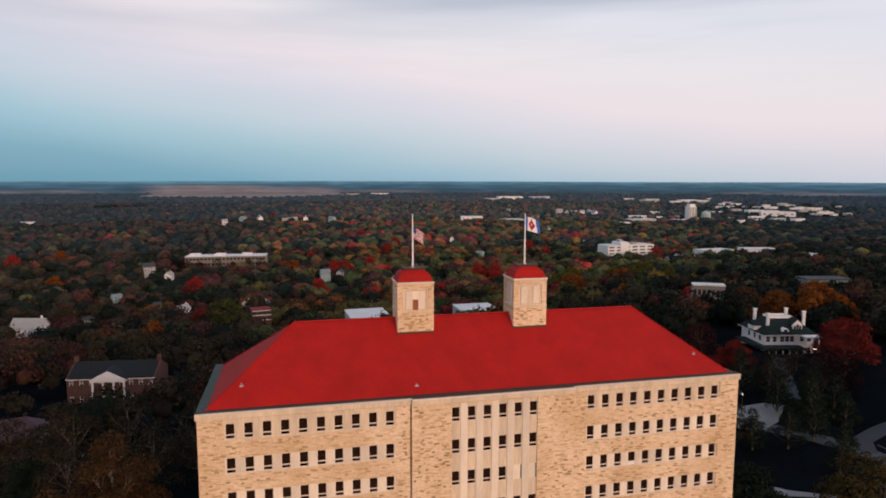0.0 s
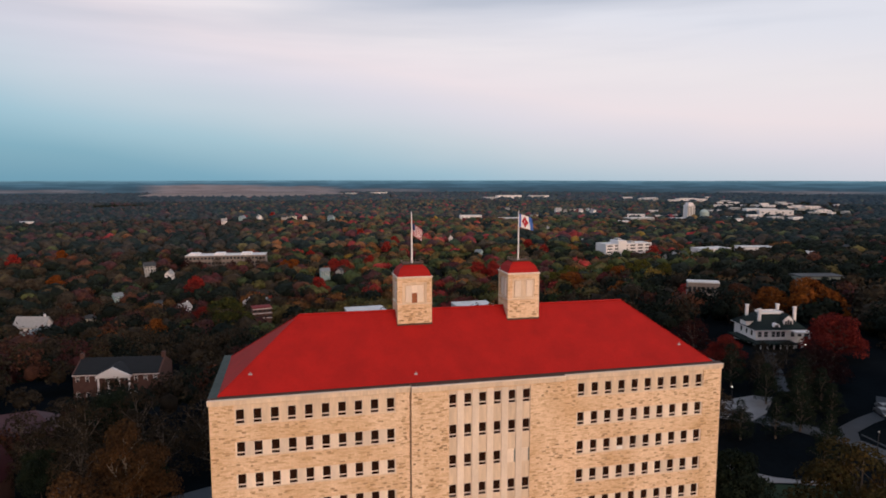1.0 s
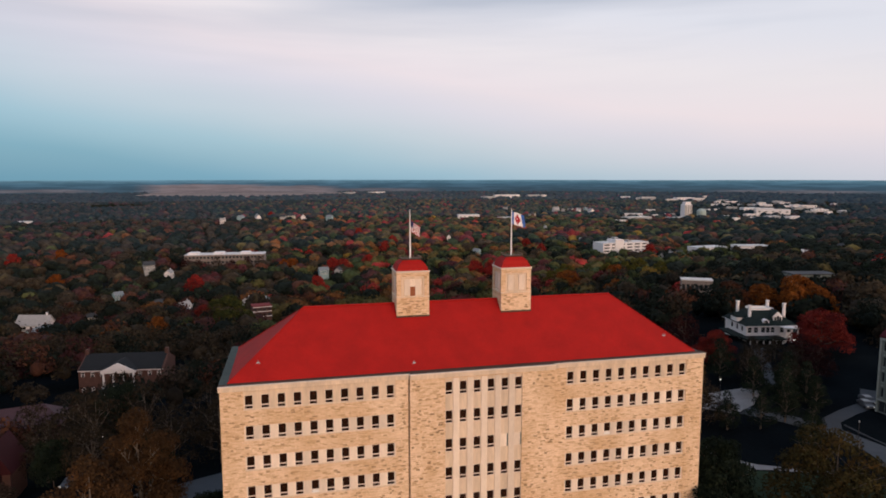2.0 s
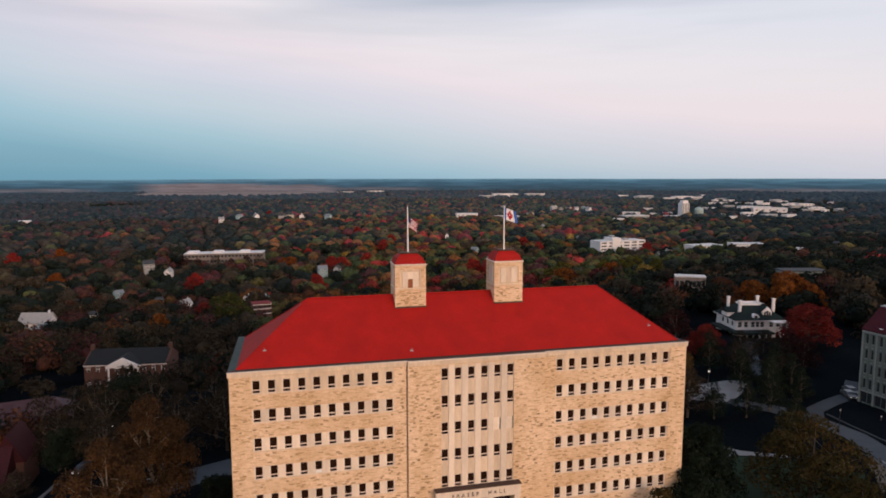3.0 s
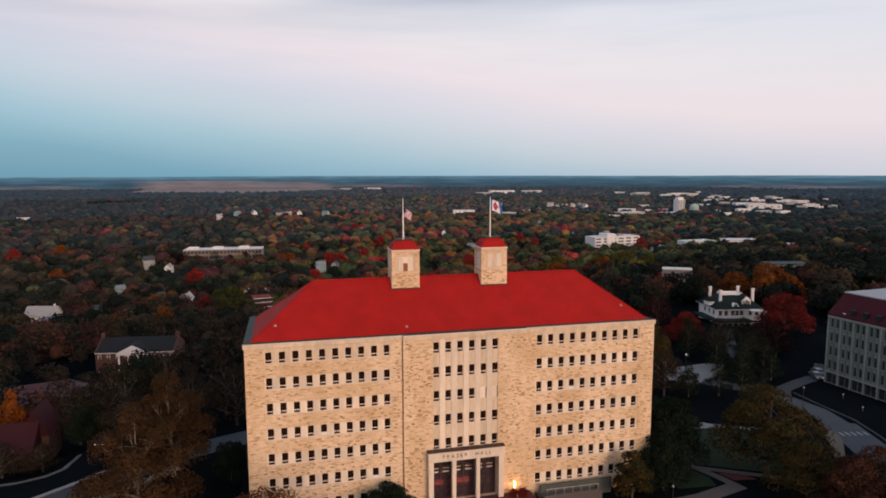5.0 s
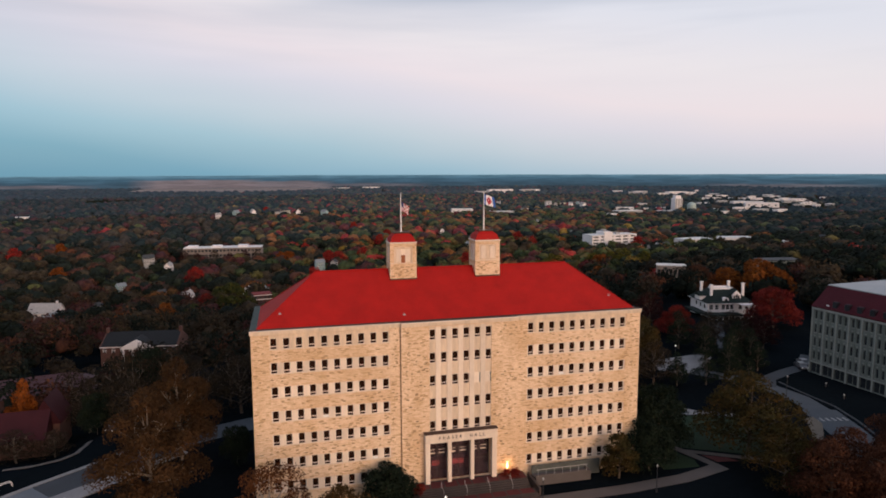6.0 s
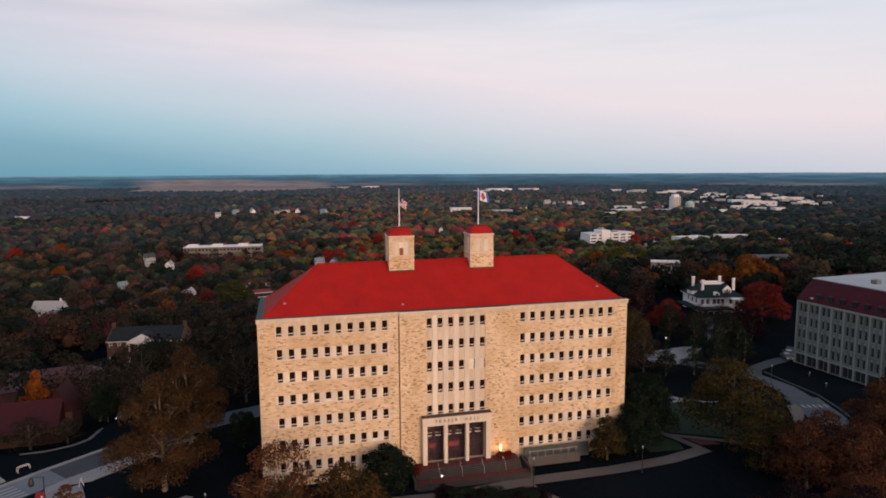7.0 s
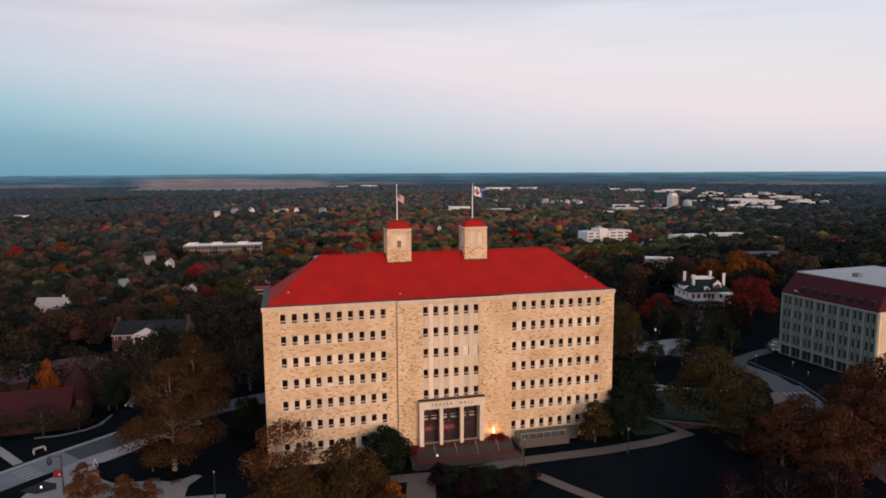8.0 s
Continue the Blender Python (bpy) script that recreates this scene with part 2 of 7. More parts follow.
BARK = mat("bark", (0.11, 0.085, 0.065), 0.95, 0.35, 1.5, 8, 0.5, stretch=(1, 1, 0.3))
MIDBARK = mat("brown_bark", (0.20, 0.165, 0.13), 0.9, 0.35, 1.2, 8, 0.4, stretch=(1, 1, 0.3))
PALEBARK = mat("pale_bark", (0.36, 0.31, 0.26), 0.9, 0.35, 1.2, 8, 0.4, stretch=(1, 1, 0.3))
TARPALE = mat("pale_roof_membrane", (0.62, 0.62, 0.61), 0.85, 0.12, 0.2, 5, 0.05)


# ---------------------------------------------------------------- mesh helpers
def link_mesh(name, bm, material, parent=None, label="", recalc=True):
    me = bpy.data.meshes.new(name)
    if recalc:
        bmesh.ops.recalc_face_normals(bm, faces=bm.faces)
    bm.to_mesh(me)
    bm.free()
    me.materials.append(material)
    ob = new(name, me)
    if parent is not None:
        ob.parent = parent
    if label:
        tagged(ob, label)
    return ob


def part(name, bm, material, parent, label=""):
    return link_mesh(name, bm, material, parent, label)


def empty(name, label, category, m=None, group="", kind=""):
    ob = new(name)
    if m is not None:
        ob.matrix_basis = m
    return tagged(ob, label, category, group, kind)


def box(bm, x0, x1, y0, y1, z0, z1):
    v = [bm.verts.new((x, y, z)) for z in (z0, z1) for x, y in ((x0, y0), (x1, y0), (x1, y1), (x0, y1))]
    for f in ((3, 2, 1, 0), (4, 5, 6, 7), (0, 1, 5, 4), (1, 2, 6, 5), (2, 3, 7, 6), (3, 0, 4, 7)):
        bm.faces.new([v[i] for i in f])
    return v


def bbox(*a, bevel=0.0):
    bm = bmesh.new()
    box(bm, *a)
    if bevel:
        bmesh.ops.bevel(bm, geom=bm.edges[:], offset=bevel, segments=1, affect="EDGES")
    return bm


def loft(bm, rings, cap=True):
    """Closed rings of equal length joined into a tube."""
    vs = [[bm.verts.new(p) for p in r] for r in rings]
    n = len(vs[0])
    for a, b in zip(vs, vs[1:]):
        for i in range(n):
            bm.faces.new((a[i], a[(i + 1) % n], b[(i + 1) % n], b[i]))
    if cap:
        bm.faces.new(vs[0][::-1])
        bm.faces.new(vs[-1])
    return vs


def ring(x, y, z, r, n=8):
    return [(x + r * math.cos(2 * math.pi * i / n), y + r * math.sin(2 * math.pi * i / n), z) for i in range(n)]


def rect(x0, x1, y0, y1, z):
    return [(x0, y0, z), (x1, y0, z), (x1, y1, z), (x0, y1, z)]


def tube(bm, pts, radii, n=6):
    rings = []
    for i, p in enumerate(pts):
        a, b = Vector(pts[max(i - 1, 0)]), Vector(pts[min(i + 1, len(pts) - 1)])
        q = (b - a).to_track_quat("Z", "Y")
        rings.append([Vector(p) + q @ Vector((radii[i] * math.cos(2 * math.pi * k / n), radii[i] * math.sin(2 * math.pi * k / n), 0)) for k in range(n)])
    loft(bm, rings)


def wall_grid(bm, x0, x1, z0, z1, y0, y1, holes):
    """A wall from y0 (front) to y1 with rectangular openings (xa, xb, za, zb) right through it."""
    xs = sorted({x0, x1, *[h[0] for h in holes], *[h[1] for h in holes]})
    zs = sorted({z0, z1, *[h[2] for h in holes], *[h[3] for h in holes]})
    vert = {}

    def V(i, k, y):
        key = (i, k, y)
        if key not in vert:
            vert[key] = bm.verts.new((xs[i], y, zs[k]))
        return vert[key]

    def solid(i, k):
        if i < 0 or k < 0 or i >= len(xs) - 1 or k >= len(zs) - 1:
            return False
        cx, cz = (xs[i] + xs[i + 1]) / 2, (zs[k] + zs[k + 1]) / 2
        return not any(h[0] < cx < h[1] and h[2] < cz < h[3] for h in holes)
    for i in range(len(xs) - 1):
        for k in range(len(zs) - 1):
            if not solid(i, k):
                continue
            bm.faces.new((V(i, k, y0), V(i + 1, k, y0), V(i + 1, k + 1, y0), V(i, k + 1, y0)))
            bm.faces.new((V(i, k + 1, y1), V(i + 1, k + 1, y1), V(i + 1, k, y1), V(i, k, y1)))
            for di, dk, a, b in ((-1, 0, (i, k), (i, k + 1)), (1, 0, (i + 1, k + 1), (i + 1, k)), (0, -1, (i + 1, k), (i, k)), (0, 1, (i, k + 1), (i + 1, k + 1))):
                if not solid(i + di, k + dk):
                    bm.faces.new((V(*a, y0), V(*b, y0), V(*b, y1), V(*a, y1)))


def hip_roof(bm, x0, x1, y0, y1, z0, z1, hip, y_ridge=None):
    yr = (y0 + y1) / 2 if y_ridge is None else y_ridge
    v = [bm.verts.new(p) for p in ((x0, y0, z0), (x1, y0, z0), (x1, y1, z0), (x0, y1, z0), (x0 + hip, yr, z1), (x1 - hip, yr, z1))]
    for f in ((0, 1, 5, 4), (1, 2, 5), (2, 3, 4, 5), (3, 0, 4), (3, 2, 1, 0)):
        bm.faces.new([v[i] for i in f])


# ---------------------------------------------------------------- ground
def smooth(a, b, t):
    """0 at a, 1 at b."""
    t = min(1.0, max(0.0, (t - a) / (b - a)))
    return t * t * (3 - 2 * t)


def gz(x, y):
    """Height of the land: a flat hilltop that falls away to the plain behind the hall."""
    y0 = 34 + 0.5 * max(0.0, x - 20) + 0.05 * min(0.0, x)
    d = max(0.0, y - y0)
    z = -2.2 - 64 * (1 - math.exp(-((d / 300) ** 1.3)))
    z -= 5.5 * smooth(-26, -42, x) * smooth(20, 42, y) * smooth(160, 80, y)
    side = smooth(140, 700, abs(x - 30)) * smooth(900, -100, y)
    back = smooth(-140, -900, y)
    return z - 40 * max(side, back) * (z + 70) / 70


def build_ground():
    bm = bmesh.new()
    radii = [0] + [12 * 1.075 ** i for i in range(84)]
    radii = [r for r in radii if r < 4890] + [4890]
    n = 144
    prev = None
    for r in radii:
        if r == 0:
            continue
        row = []
        for i in range(n):
            a = 2 * math.pi * i / n
            x, y = 20 + r * math.sin(a), 0 + r * math.cos(a)
            row.append(bm.verts.new((x, y, gz(x, y))))
        if prev is None:
            bm.faces.new(row)
        else:
            for i in range(n):
                bm.faces.new((prev[i], prev[(i + 1) % n], row[(i + 1) % n], row[i]))
        prev = row
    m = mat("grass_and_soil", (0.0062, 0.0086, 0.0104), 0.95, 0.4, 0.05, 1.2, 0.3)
    nt = m.node_tree
    p = nt.nodes["Principled BSDF"]
    src = p.inputs["Base Color"].links[0].from_socket
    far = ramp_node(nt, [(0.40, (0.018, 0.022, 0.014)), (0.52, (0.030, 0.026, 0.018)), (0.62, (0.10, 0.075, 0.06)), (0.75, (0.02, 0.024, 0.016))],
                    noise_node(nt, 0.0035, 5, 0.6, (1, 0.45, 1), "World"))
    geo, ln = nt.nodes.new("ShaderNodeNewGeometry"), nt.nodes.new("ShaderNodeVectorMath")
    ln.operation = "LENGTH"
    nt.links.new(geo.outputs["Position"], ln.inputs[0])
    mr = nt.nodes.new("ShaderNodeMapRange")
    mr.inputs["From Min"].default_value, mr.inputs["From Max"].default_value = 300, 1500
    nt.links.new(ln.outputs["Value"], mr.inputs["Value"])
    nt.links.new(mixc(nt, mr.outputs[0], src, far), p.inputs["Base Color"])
    p.inputs["Specular IOR Level"].default_value = 0.0
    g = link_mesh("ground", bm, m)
    for f in g.data.polygons:
        f.use_smooth = True
    return tagged(g, "dark autumn grass falling away from a hilltop to a wooded plain", "ground", kind="structure")


build_ground()


def build_backdrop():
    """The last few kilometres of plain with haze painted in, as a low glowing rim round the sheet of land."""
    bm = bmesh.new()
    n, r = 360, 4860
    lo, hi = [], []
    for i in range(n):
        a = 2 * math.pi * i / n
        x, y = 10 + r * math.sin(a), -80 + r * math.cos(a)
        lo.append(bm.verts.new((x, y, -110)))
        hi.append(bm.verts.new((x, y, 24 + 3 * noise.noise((x / 900, y / 900, 0)) + 1.2 * noise.noise((x / 150, y / 150, 4)))))
    for i in range(n):
        bm.faces.new((lo[i], lo[(i + 1) % n], hi[(i + 1) % n], hi[i]))
    m = bpy.data.materials.new("painted_haze_glow")
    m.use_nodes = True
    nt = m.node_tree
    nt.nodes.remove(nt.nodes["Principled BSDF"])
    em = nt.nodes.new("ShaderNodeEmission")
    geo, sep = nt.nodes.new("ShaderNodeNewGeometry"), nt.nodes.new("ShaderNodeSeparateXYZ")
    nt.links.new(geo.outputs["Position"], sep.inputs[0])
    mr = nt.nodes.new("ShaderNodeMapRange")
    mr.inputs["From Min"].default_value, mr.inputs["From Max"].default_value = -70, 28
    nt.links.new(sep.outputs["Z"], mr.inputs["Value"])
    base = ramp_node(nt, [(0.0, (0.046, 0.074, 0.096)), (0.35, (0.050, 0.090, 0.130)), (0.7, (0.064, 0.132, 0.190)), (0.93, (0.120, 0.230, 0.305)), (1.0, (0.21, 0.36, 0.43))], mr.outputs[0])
    sway = nt.nodes.new("ShaderNodeMath")
    sway.operation, sway.inputs[1].default_value = "MULTIPLY_ADD", 34.0
    nt.links.new(noise_node(nt, 0.004, 5, 0.6, (1, 1, 9), "World"), sway.inputs[0])
    nt.links.new(sep.outputs["Z"], sway.inputs[2])

    def between(src, a, b, soft):
        """1 between a and b, falling off softly outside."""
        out = None
        for lo, hi in ((a - soft, a), (b + soft, b)):
            r = nt.nodes.new("ShaderNodeMapRange")
            r.inputs["From Min"].default_value, r.inputs["From Max"].default_value = lo, hi
            nt.links.new(src, r.inputs["Value"])
            if out is None:
                out = r.outputs[0]
            else:
                m_ = nt.nodes.new("ShaderNodeMath")
                m_.operation = "MULTIPLY"
                nt.links.new(out, m_.inputs[0])
                nt.links.new(r.outputs[0], m_.inputs[1])
                out = m_.outputs[0]
        return out
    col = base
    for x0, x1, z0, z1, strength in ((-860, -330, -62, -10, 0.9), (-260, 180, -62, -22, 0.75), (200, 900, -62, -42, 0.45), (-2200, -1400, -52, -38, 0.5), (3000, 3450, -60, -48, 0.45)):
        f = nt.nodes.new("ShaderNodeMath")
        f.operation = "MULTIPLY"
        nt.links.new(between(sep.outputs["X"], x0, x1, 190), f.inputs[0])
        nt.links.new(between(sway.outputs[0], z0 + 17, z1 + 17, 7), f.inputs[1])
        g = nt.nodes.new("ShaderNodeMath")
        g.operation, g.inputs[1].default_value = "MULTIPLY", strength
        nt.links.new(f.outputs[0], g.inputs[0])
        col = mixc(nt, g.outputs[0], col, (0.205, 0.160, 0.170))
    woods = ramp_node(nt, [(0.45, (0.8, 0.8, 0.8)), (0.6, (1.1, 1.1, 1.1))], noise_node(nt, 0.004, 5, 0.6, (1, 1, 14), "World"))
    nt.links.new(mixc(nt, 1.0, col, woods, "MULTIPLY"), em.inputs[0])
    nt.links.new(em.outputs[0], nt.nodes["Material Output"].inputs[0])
    return tagged(link_mesh("backdrop", bm, m), "glowing backdrop painted as a hazy blue plain with pale fields", "backdrop", kind="structure")


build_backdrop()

# ---------------------------------------------------------------- the hall
W, D = 62.34, 17.6               # length and depth
PROJ = 0.4                       # how far the middle stands proud
SEAM_L, SEAM_R = 21.9, 40.7
ROW0, PITCH = 23.76, 3.66        # head of the top row of windows, storey height
WW, WH = 0.90, 1.64              # window size
EAVE = 24.9
COLS_L = [3.17 + 1.822 * i for i in range(10)]
COLS_R = [42.99 + 1.797 * i for i in range(10)]
COLS_C = [26.77 + 1.80 * i for i in range(6)]
BROWNWALL = mat("brown_corridor_wall", (0.30, 0.11, 0.05), 0.9)
hall = empty("university_hall", "long buff limestone hall with red hipped tile roof and two cupolas", "building", pose(W / 2, D / 2, -2.2))
HALL_INV = hall.matrix_basis.inverted()


def hpart(name, bm, material, parent=None, label=""):
    """A part of the hall, given in world places."""
    bm.transform(HALL_INV)
    return part(name, bm, material, parent or hall, label)


def window_mesh(w, h):
    """Fixed upper light over a small hopper, with a deep sub-sill."""
    bm = bmesh.new()
    for a in ((0, 0.035, 0, h), (w - 0.035, w, 0, h), (0.035, w - 0.035, h - 0.04, h), (0.035, w - 0.035, 0, 0.06), (0.035, w - 0.035, 0.37, 0.49)):
        box(bm, a[0], a[1], 0, 0.08, a[2], a[3])
    frame_me = bpy.data.meshes.new("window")
    bmesh.ops.recalc_face_normals(bm, faces=bm.faces)
    bm.to_mesh(frame_me)
    bm.free()
    frame_me.materials.append(FRAME)
    panes = []
    for z0, z1 in ((0.49, h - 0.04), (0.06, 0.37)):
        b = bbox(0.035, w - 0.035, 0.03, 0.042, z0, z1)
        me = bpy.data.meshes.new("pane")
        b.to_mesh(me)
        b.free()
        me.materials.append(PANE)
        panes.append(me)
    b = bbox(0.035, w - 0.035, 0.10, 0.11, 0.06, h - 0.04)
    blind = bpy.data.meshes.new("blind")
    b.to_mesh(blind)
    b.free()
    blind.materials.append(mat("drawn_brown_blind", (0.11, 0.048, 0.022), 0.9, 0.2))
    low = bpy.data.meshes.new("lowered_blind")
    b = bbox(0.05, w - 0.05, -0.01, 0.02, 0.05, 0.40)
    b.to_mesh(low)
    b.free()
    low.materials.append(BLIND)
    return frame_me, panes, blind, low


WIN_FRAME, WIN_PANES, WIN_BLIND, WIN_LOW = window_mesh(WW, WH)
rw = random.Random(11)


def place_window(xc, z_head, y, brown=False, white=False):
    w = new("window", WIN_FRAME)
    w.parent, w.matrix_basis = hall, HALL_INV @ pose(xc - WW / 2, y, z_head - WH)
    for me in WIN_PANES:
        new("pane", me).parent = w
    if brown:
        new("blind", WIN_BLIND).parent = w
    if white:
        new("blind", WIN_LOW).parent = w


def wing(x0, x1, cols, side):
    """One wing: rough wall with a sunk band for each storey, pale piers between the windows."""
    b0, b1 = cols[0] - 0.62, cols[-1] + 0.62
    holes = []
    for k in range(7):
        head = ROW0 - PITCH * k
        holes.append((b0, b1, head - WH - 0.12, head + (0.55 if k == 0 else 0.06)))
    bm = bmesh.new()
    wall_grid(bm, x0, x1, -2.9, 24.35, 0, 0.5, holes)
    wall = hpart("front_wall", bm, STONE, label="rough coursed limestone front wall of a wing")
    for k in range(7):
        head = ROW0 - PITCH * k
        lo, hi = holes[k][2], holes[k][3]
        sill = bbox(b0 + 0.004, b1 - 0.004, 0.02, 0.46, lo + 0.002, lo + 0.12)
        hpart("sill_course", sill, SMOOTH)
        edges = [b0 + 0.004] + [v for c in cols for v in (c - WW / 2, c + WW / 2)] + [b1 - 0.004]
        for a, b in zip(edges[::2], edges[1::2]):
            hpart("pier", bbox(a, b, 0.10, 0.46, lo + 0.122, hi - 0.004, bevel=0.012), SMOOTH if k == 0 else PIER)
        if k == 0:
            for c in cols:
                hpart("lintel", bbox(c - WW / 2 + 0.003, c + WW / 2 - 0.003, 0.12, 0.46, head + 0.003, hi - 0.004), SMOOTH)
        for i, c in enumerate(cols):
            white = (side, k, i) in (("R", 2, 3), ("L", 3, 4), ("L", 5, 8))
            place_window(c, head, 0.15, brown=rw.random() < 0.55, white=white)
    return wall


WALL_L = wing(0, SEAM_L, COLS_L, "L")
WALL_R = wing(SEAM_R, W, COLS_R, "R")

# middle section: smooth ribs and panels over the entrance
c0, c1 = COLS_C[0] - 0.48, COLS_C[-1] + 0.48
bm = bmesh.new()
wall_grid(bm, SEAM_L + 0.002, SEAM_R - 0.002, -2.9, 24.35, -PROJ, 0.3, [(c0, c1, 7.3, 24.2), (26.0, 36.1, -0.7, 6.0)])
WALL_C = hpart("front_wall", bm, STONE, label="rough coursed limestone middle wall, slightly proud")
for i in range(7):
    a = c0 + 0.004 if i == 0 else COLS_C[i - 1] + WW / 2
    b = COLS_C[i] - WW / 2 if i < 6 else c1 - 0.004
    hpart("rib", bbox(a + 0.06 * (i > 0), b - 0.06 * (i < 6), -PROJ + 0.03, 0.28, 7.3, 24.19, bevel=0.02), PIER)
for i, c in enumerate(COLS_C):
    for k in range(6):
        top = 24.19 if k == 0 else ROW0 - PITCH * (k - 1) - WH - 0.004
        bot = ROW0 - PITCH * k + 0.004 if k < 5 else 7.31
        hpart("spandrel_panel", bbox(c - WW / 2 - 0.06, c + WW / 2 + 0.06, -PROJ + 0.13, 0.27, bot, top), SMOOTH)
    for k in range(5):
        head = ROW0 - PITCH * k
        if k == 2 and i >= 4:
            hpart("spandrel_panel", bbox(c - WW / 2 - 0.055, c + WW / 2 - 0.14, -PROJ + 0.11, 0.27, head - WH, head), PIER, label="pale blind panel in place of a window")
            hpart("louvre", bbox(c + WW / 2 - 0.135, c + WW / 2 + 0.055, -PROJ + 0.15, 0.27, head - WH, head), GREYCONC)
        else:
            place_window(c, head, -PROJ + 0.145, brown=rw.random() < 0.6)
            for s in (-1, 1):
                xa = c + s * (WW / 2 + 0.03)
                hpart("jamb", bbox(xa - 0.029, xa + 0.029, -PROJ + 0.13, 0.27, head - WH, head), SMOOTH)

# ends, back, floors
hpart("end_wall", bbox(0, 0.5, 0.502, D - 0.502, -2.9, 24.35), STONE)
hpart("end_wall", bbox(W - 0.5, W, 0.502, D - 0.502, -2.9, 24.35), STONE)
hpart("back_wall", bbox(0, W, D - 0.5, D, -6, 24.35), STONE)
# unseen slabs and brown walls, added to darken and tint the window openings
for k in range(7):
    z = ROW0 - PITCH * k - WH - 1.0
    hpart("floor_slab", bbox(0.502, W - 0.502, 0.85, D - 0.502, z - 0.3, z), DARKWOOD)
    hpart("corridor_wall", bbox(0.502, W - 0.502, 5.2, 5.4, z + 0.002, z + 3.3), BROWNWALL)

# cornice in three lengths, gutters, roof
for a, b, y in ((-0.16, SEAM_L, -0.16), (SEAM_L + 0.003, SEAM_R - 0.003, -PROJ - 0.16), (SEAM_R, W + 0.16, -0.16)):
    hpart("cornice", bbox(a, b, y, 0.6, 24.352, EAVE, bevel=0.03), SMOOTH, label="smooth pale limestone cornice")
    hpart("cornice_moulding", bbox(a, b, y - 0.10, 0.5, EAVE + 0.002, EAVE + 0.10, bevel=0.02), PIER)
    hpart("gutter", bbox(a + 0.02, b - 0.02, y + 0.24, 0.9, EAVE + 0.102, EAVE + 0.15), GUTTER, label="dark weathered gutter")
for a, b, top in ((-0.14, 0.9, 0.16), (W - 0.9, W + 0.1, 0.02)):
    hpart("side_gutter", bbox(a, b, 0.602, D + 0.2, 24.40, EAVE + top), TEAL, label="green weathered copper gutter along the end")
hpart("back_gutter", bbox(0.902, W - 0.902, D - 0.6, D + 0.2, 24.4, EAVE + 0.16), TEAL)
bm = bmesh.new()
R0, RZ, RY = EAVE + 0.2, 32.0, 8.85
hip_roof(bm, 0.85, W - 0.85, 0.75, D - 0.7, R0, RZ, 8.9, RY)
roof = hpart("roof", bm, REDTILE, label="bright red clay-tiled hipped roof")
# ridge and hip cappings
bm = bmesh.new()
tube(bm, [(9.7, RY, RZ), (W - 9.7, RY, RZ)], [0.14, 0.14], 6)
hpart("ridge_tile", bm, REDTILE, roof)
for sx in (0, 1):
    for yy in (0.75, D - 0.7):
        bm = bmesh.new()
        xa, xb = (0.85, 9.75) if sx == 0 else (W - 0.85, W - 9.75)
        tube(bm, [(xa, yy, R0), (xb, RY, RZ)], [0.09, 0.09], 5)
        hpart("hip_tile", bm, REDTILE, roof)
# small vents on the slope
SLOPE = (RZ - R0) / (RY - 0.75)
for vx, vy in ((4.2, 2.7), (22.8, 1.6), (58.0, 2.9)):
    vz = R0 + SLOPE * (vy - 0.75)
    bm = bmesh.new()
    loft(bm, [ring(vx, vy, vz - 0.1, 0.035), ring(vx, vy, vz + 0.26, 0.035), ring(vx, vy, vz + 0.27, 0.06), ring(vx, vy, vz + 0.34, 0.03)])
    hpart("roof_vent", bm, OFFWHITE, roof, "small pale roof vent with a flashing")
    bm = bmesh.new()
    loft(bm, [[(vx - 0.2, vy - 0.06, vz - 0.06 * SLOPE - 0.05), (vx + 0.2, vy - 0.06, vz - 0.06 * SLOPE - 0.05), (vx + 0.2, vy + 0.06, vz + 0.06 * SLOPE - 0.05), (vx - 0.2, vy + 0.06, vz + 0.06 * SLOPE - 0.05)],
              [(vx - 0.2, vy - 0.06, vz - 0.06 * SLOPE + 0.05), (vx + 0.2, vy - 0.06, vz - 0.06 * SLOPE + 0.05), (vx + 0.2, vy + 0.06, vz + 0.06 * SLOPE + 0.05), (vx - 0.2, vy + 0.06, vz + 0.06 * SLOPE + 0.05)]])
    hpart("vent_flashing", bm, OFFWHITE, roof)
# downpipe at the seam
bm = bmesh.new()
tube(bm, [(SEAM_L - 0.1, -0.09, 24.3), (SEAM_L - 0.1, -0.09, -1.5)], [0.04, 0.04], 6)
hpart("downpipe", bm, mat("brown_downpipe", (0.36, 0.23, 0.14), 0.6, 0.2), label="brown downpipe in the corner of the projection")


CUP_SHAFTS = []


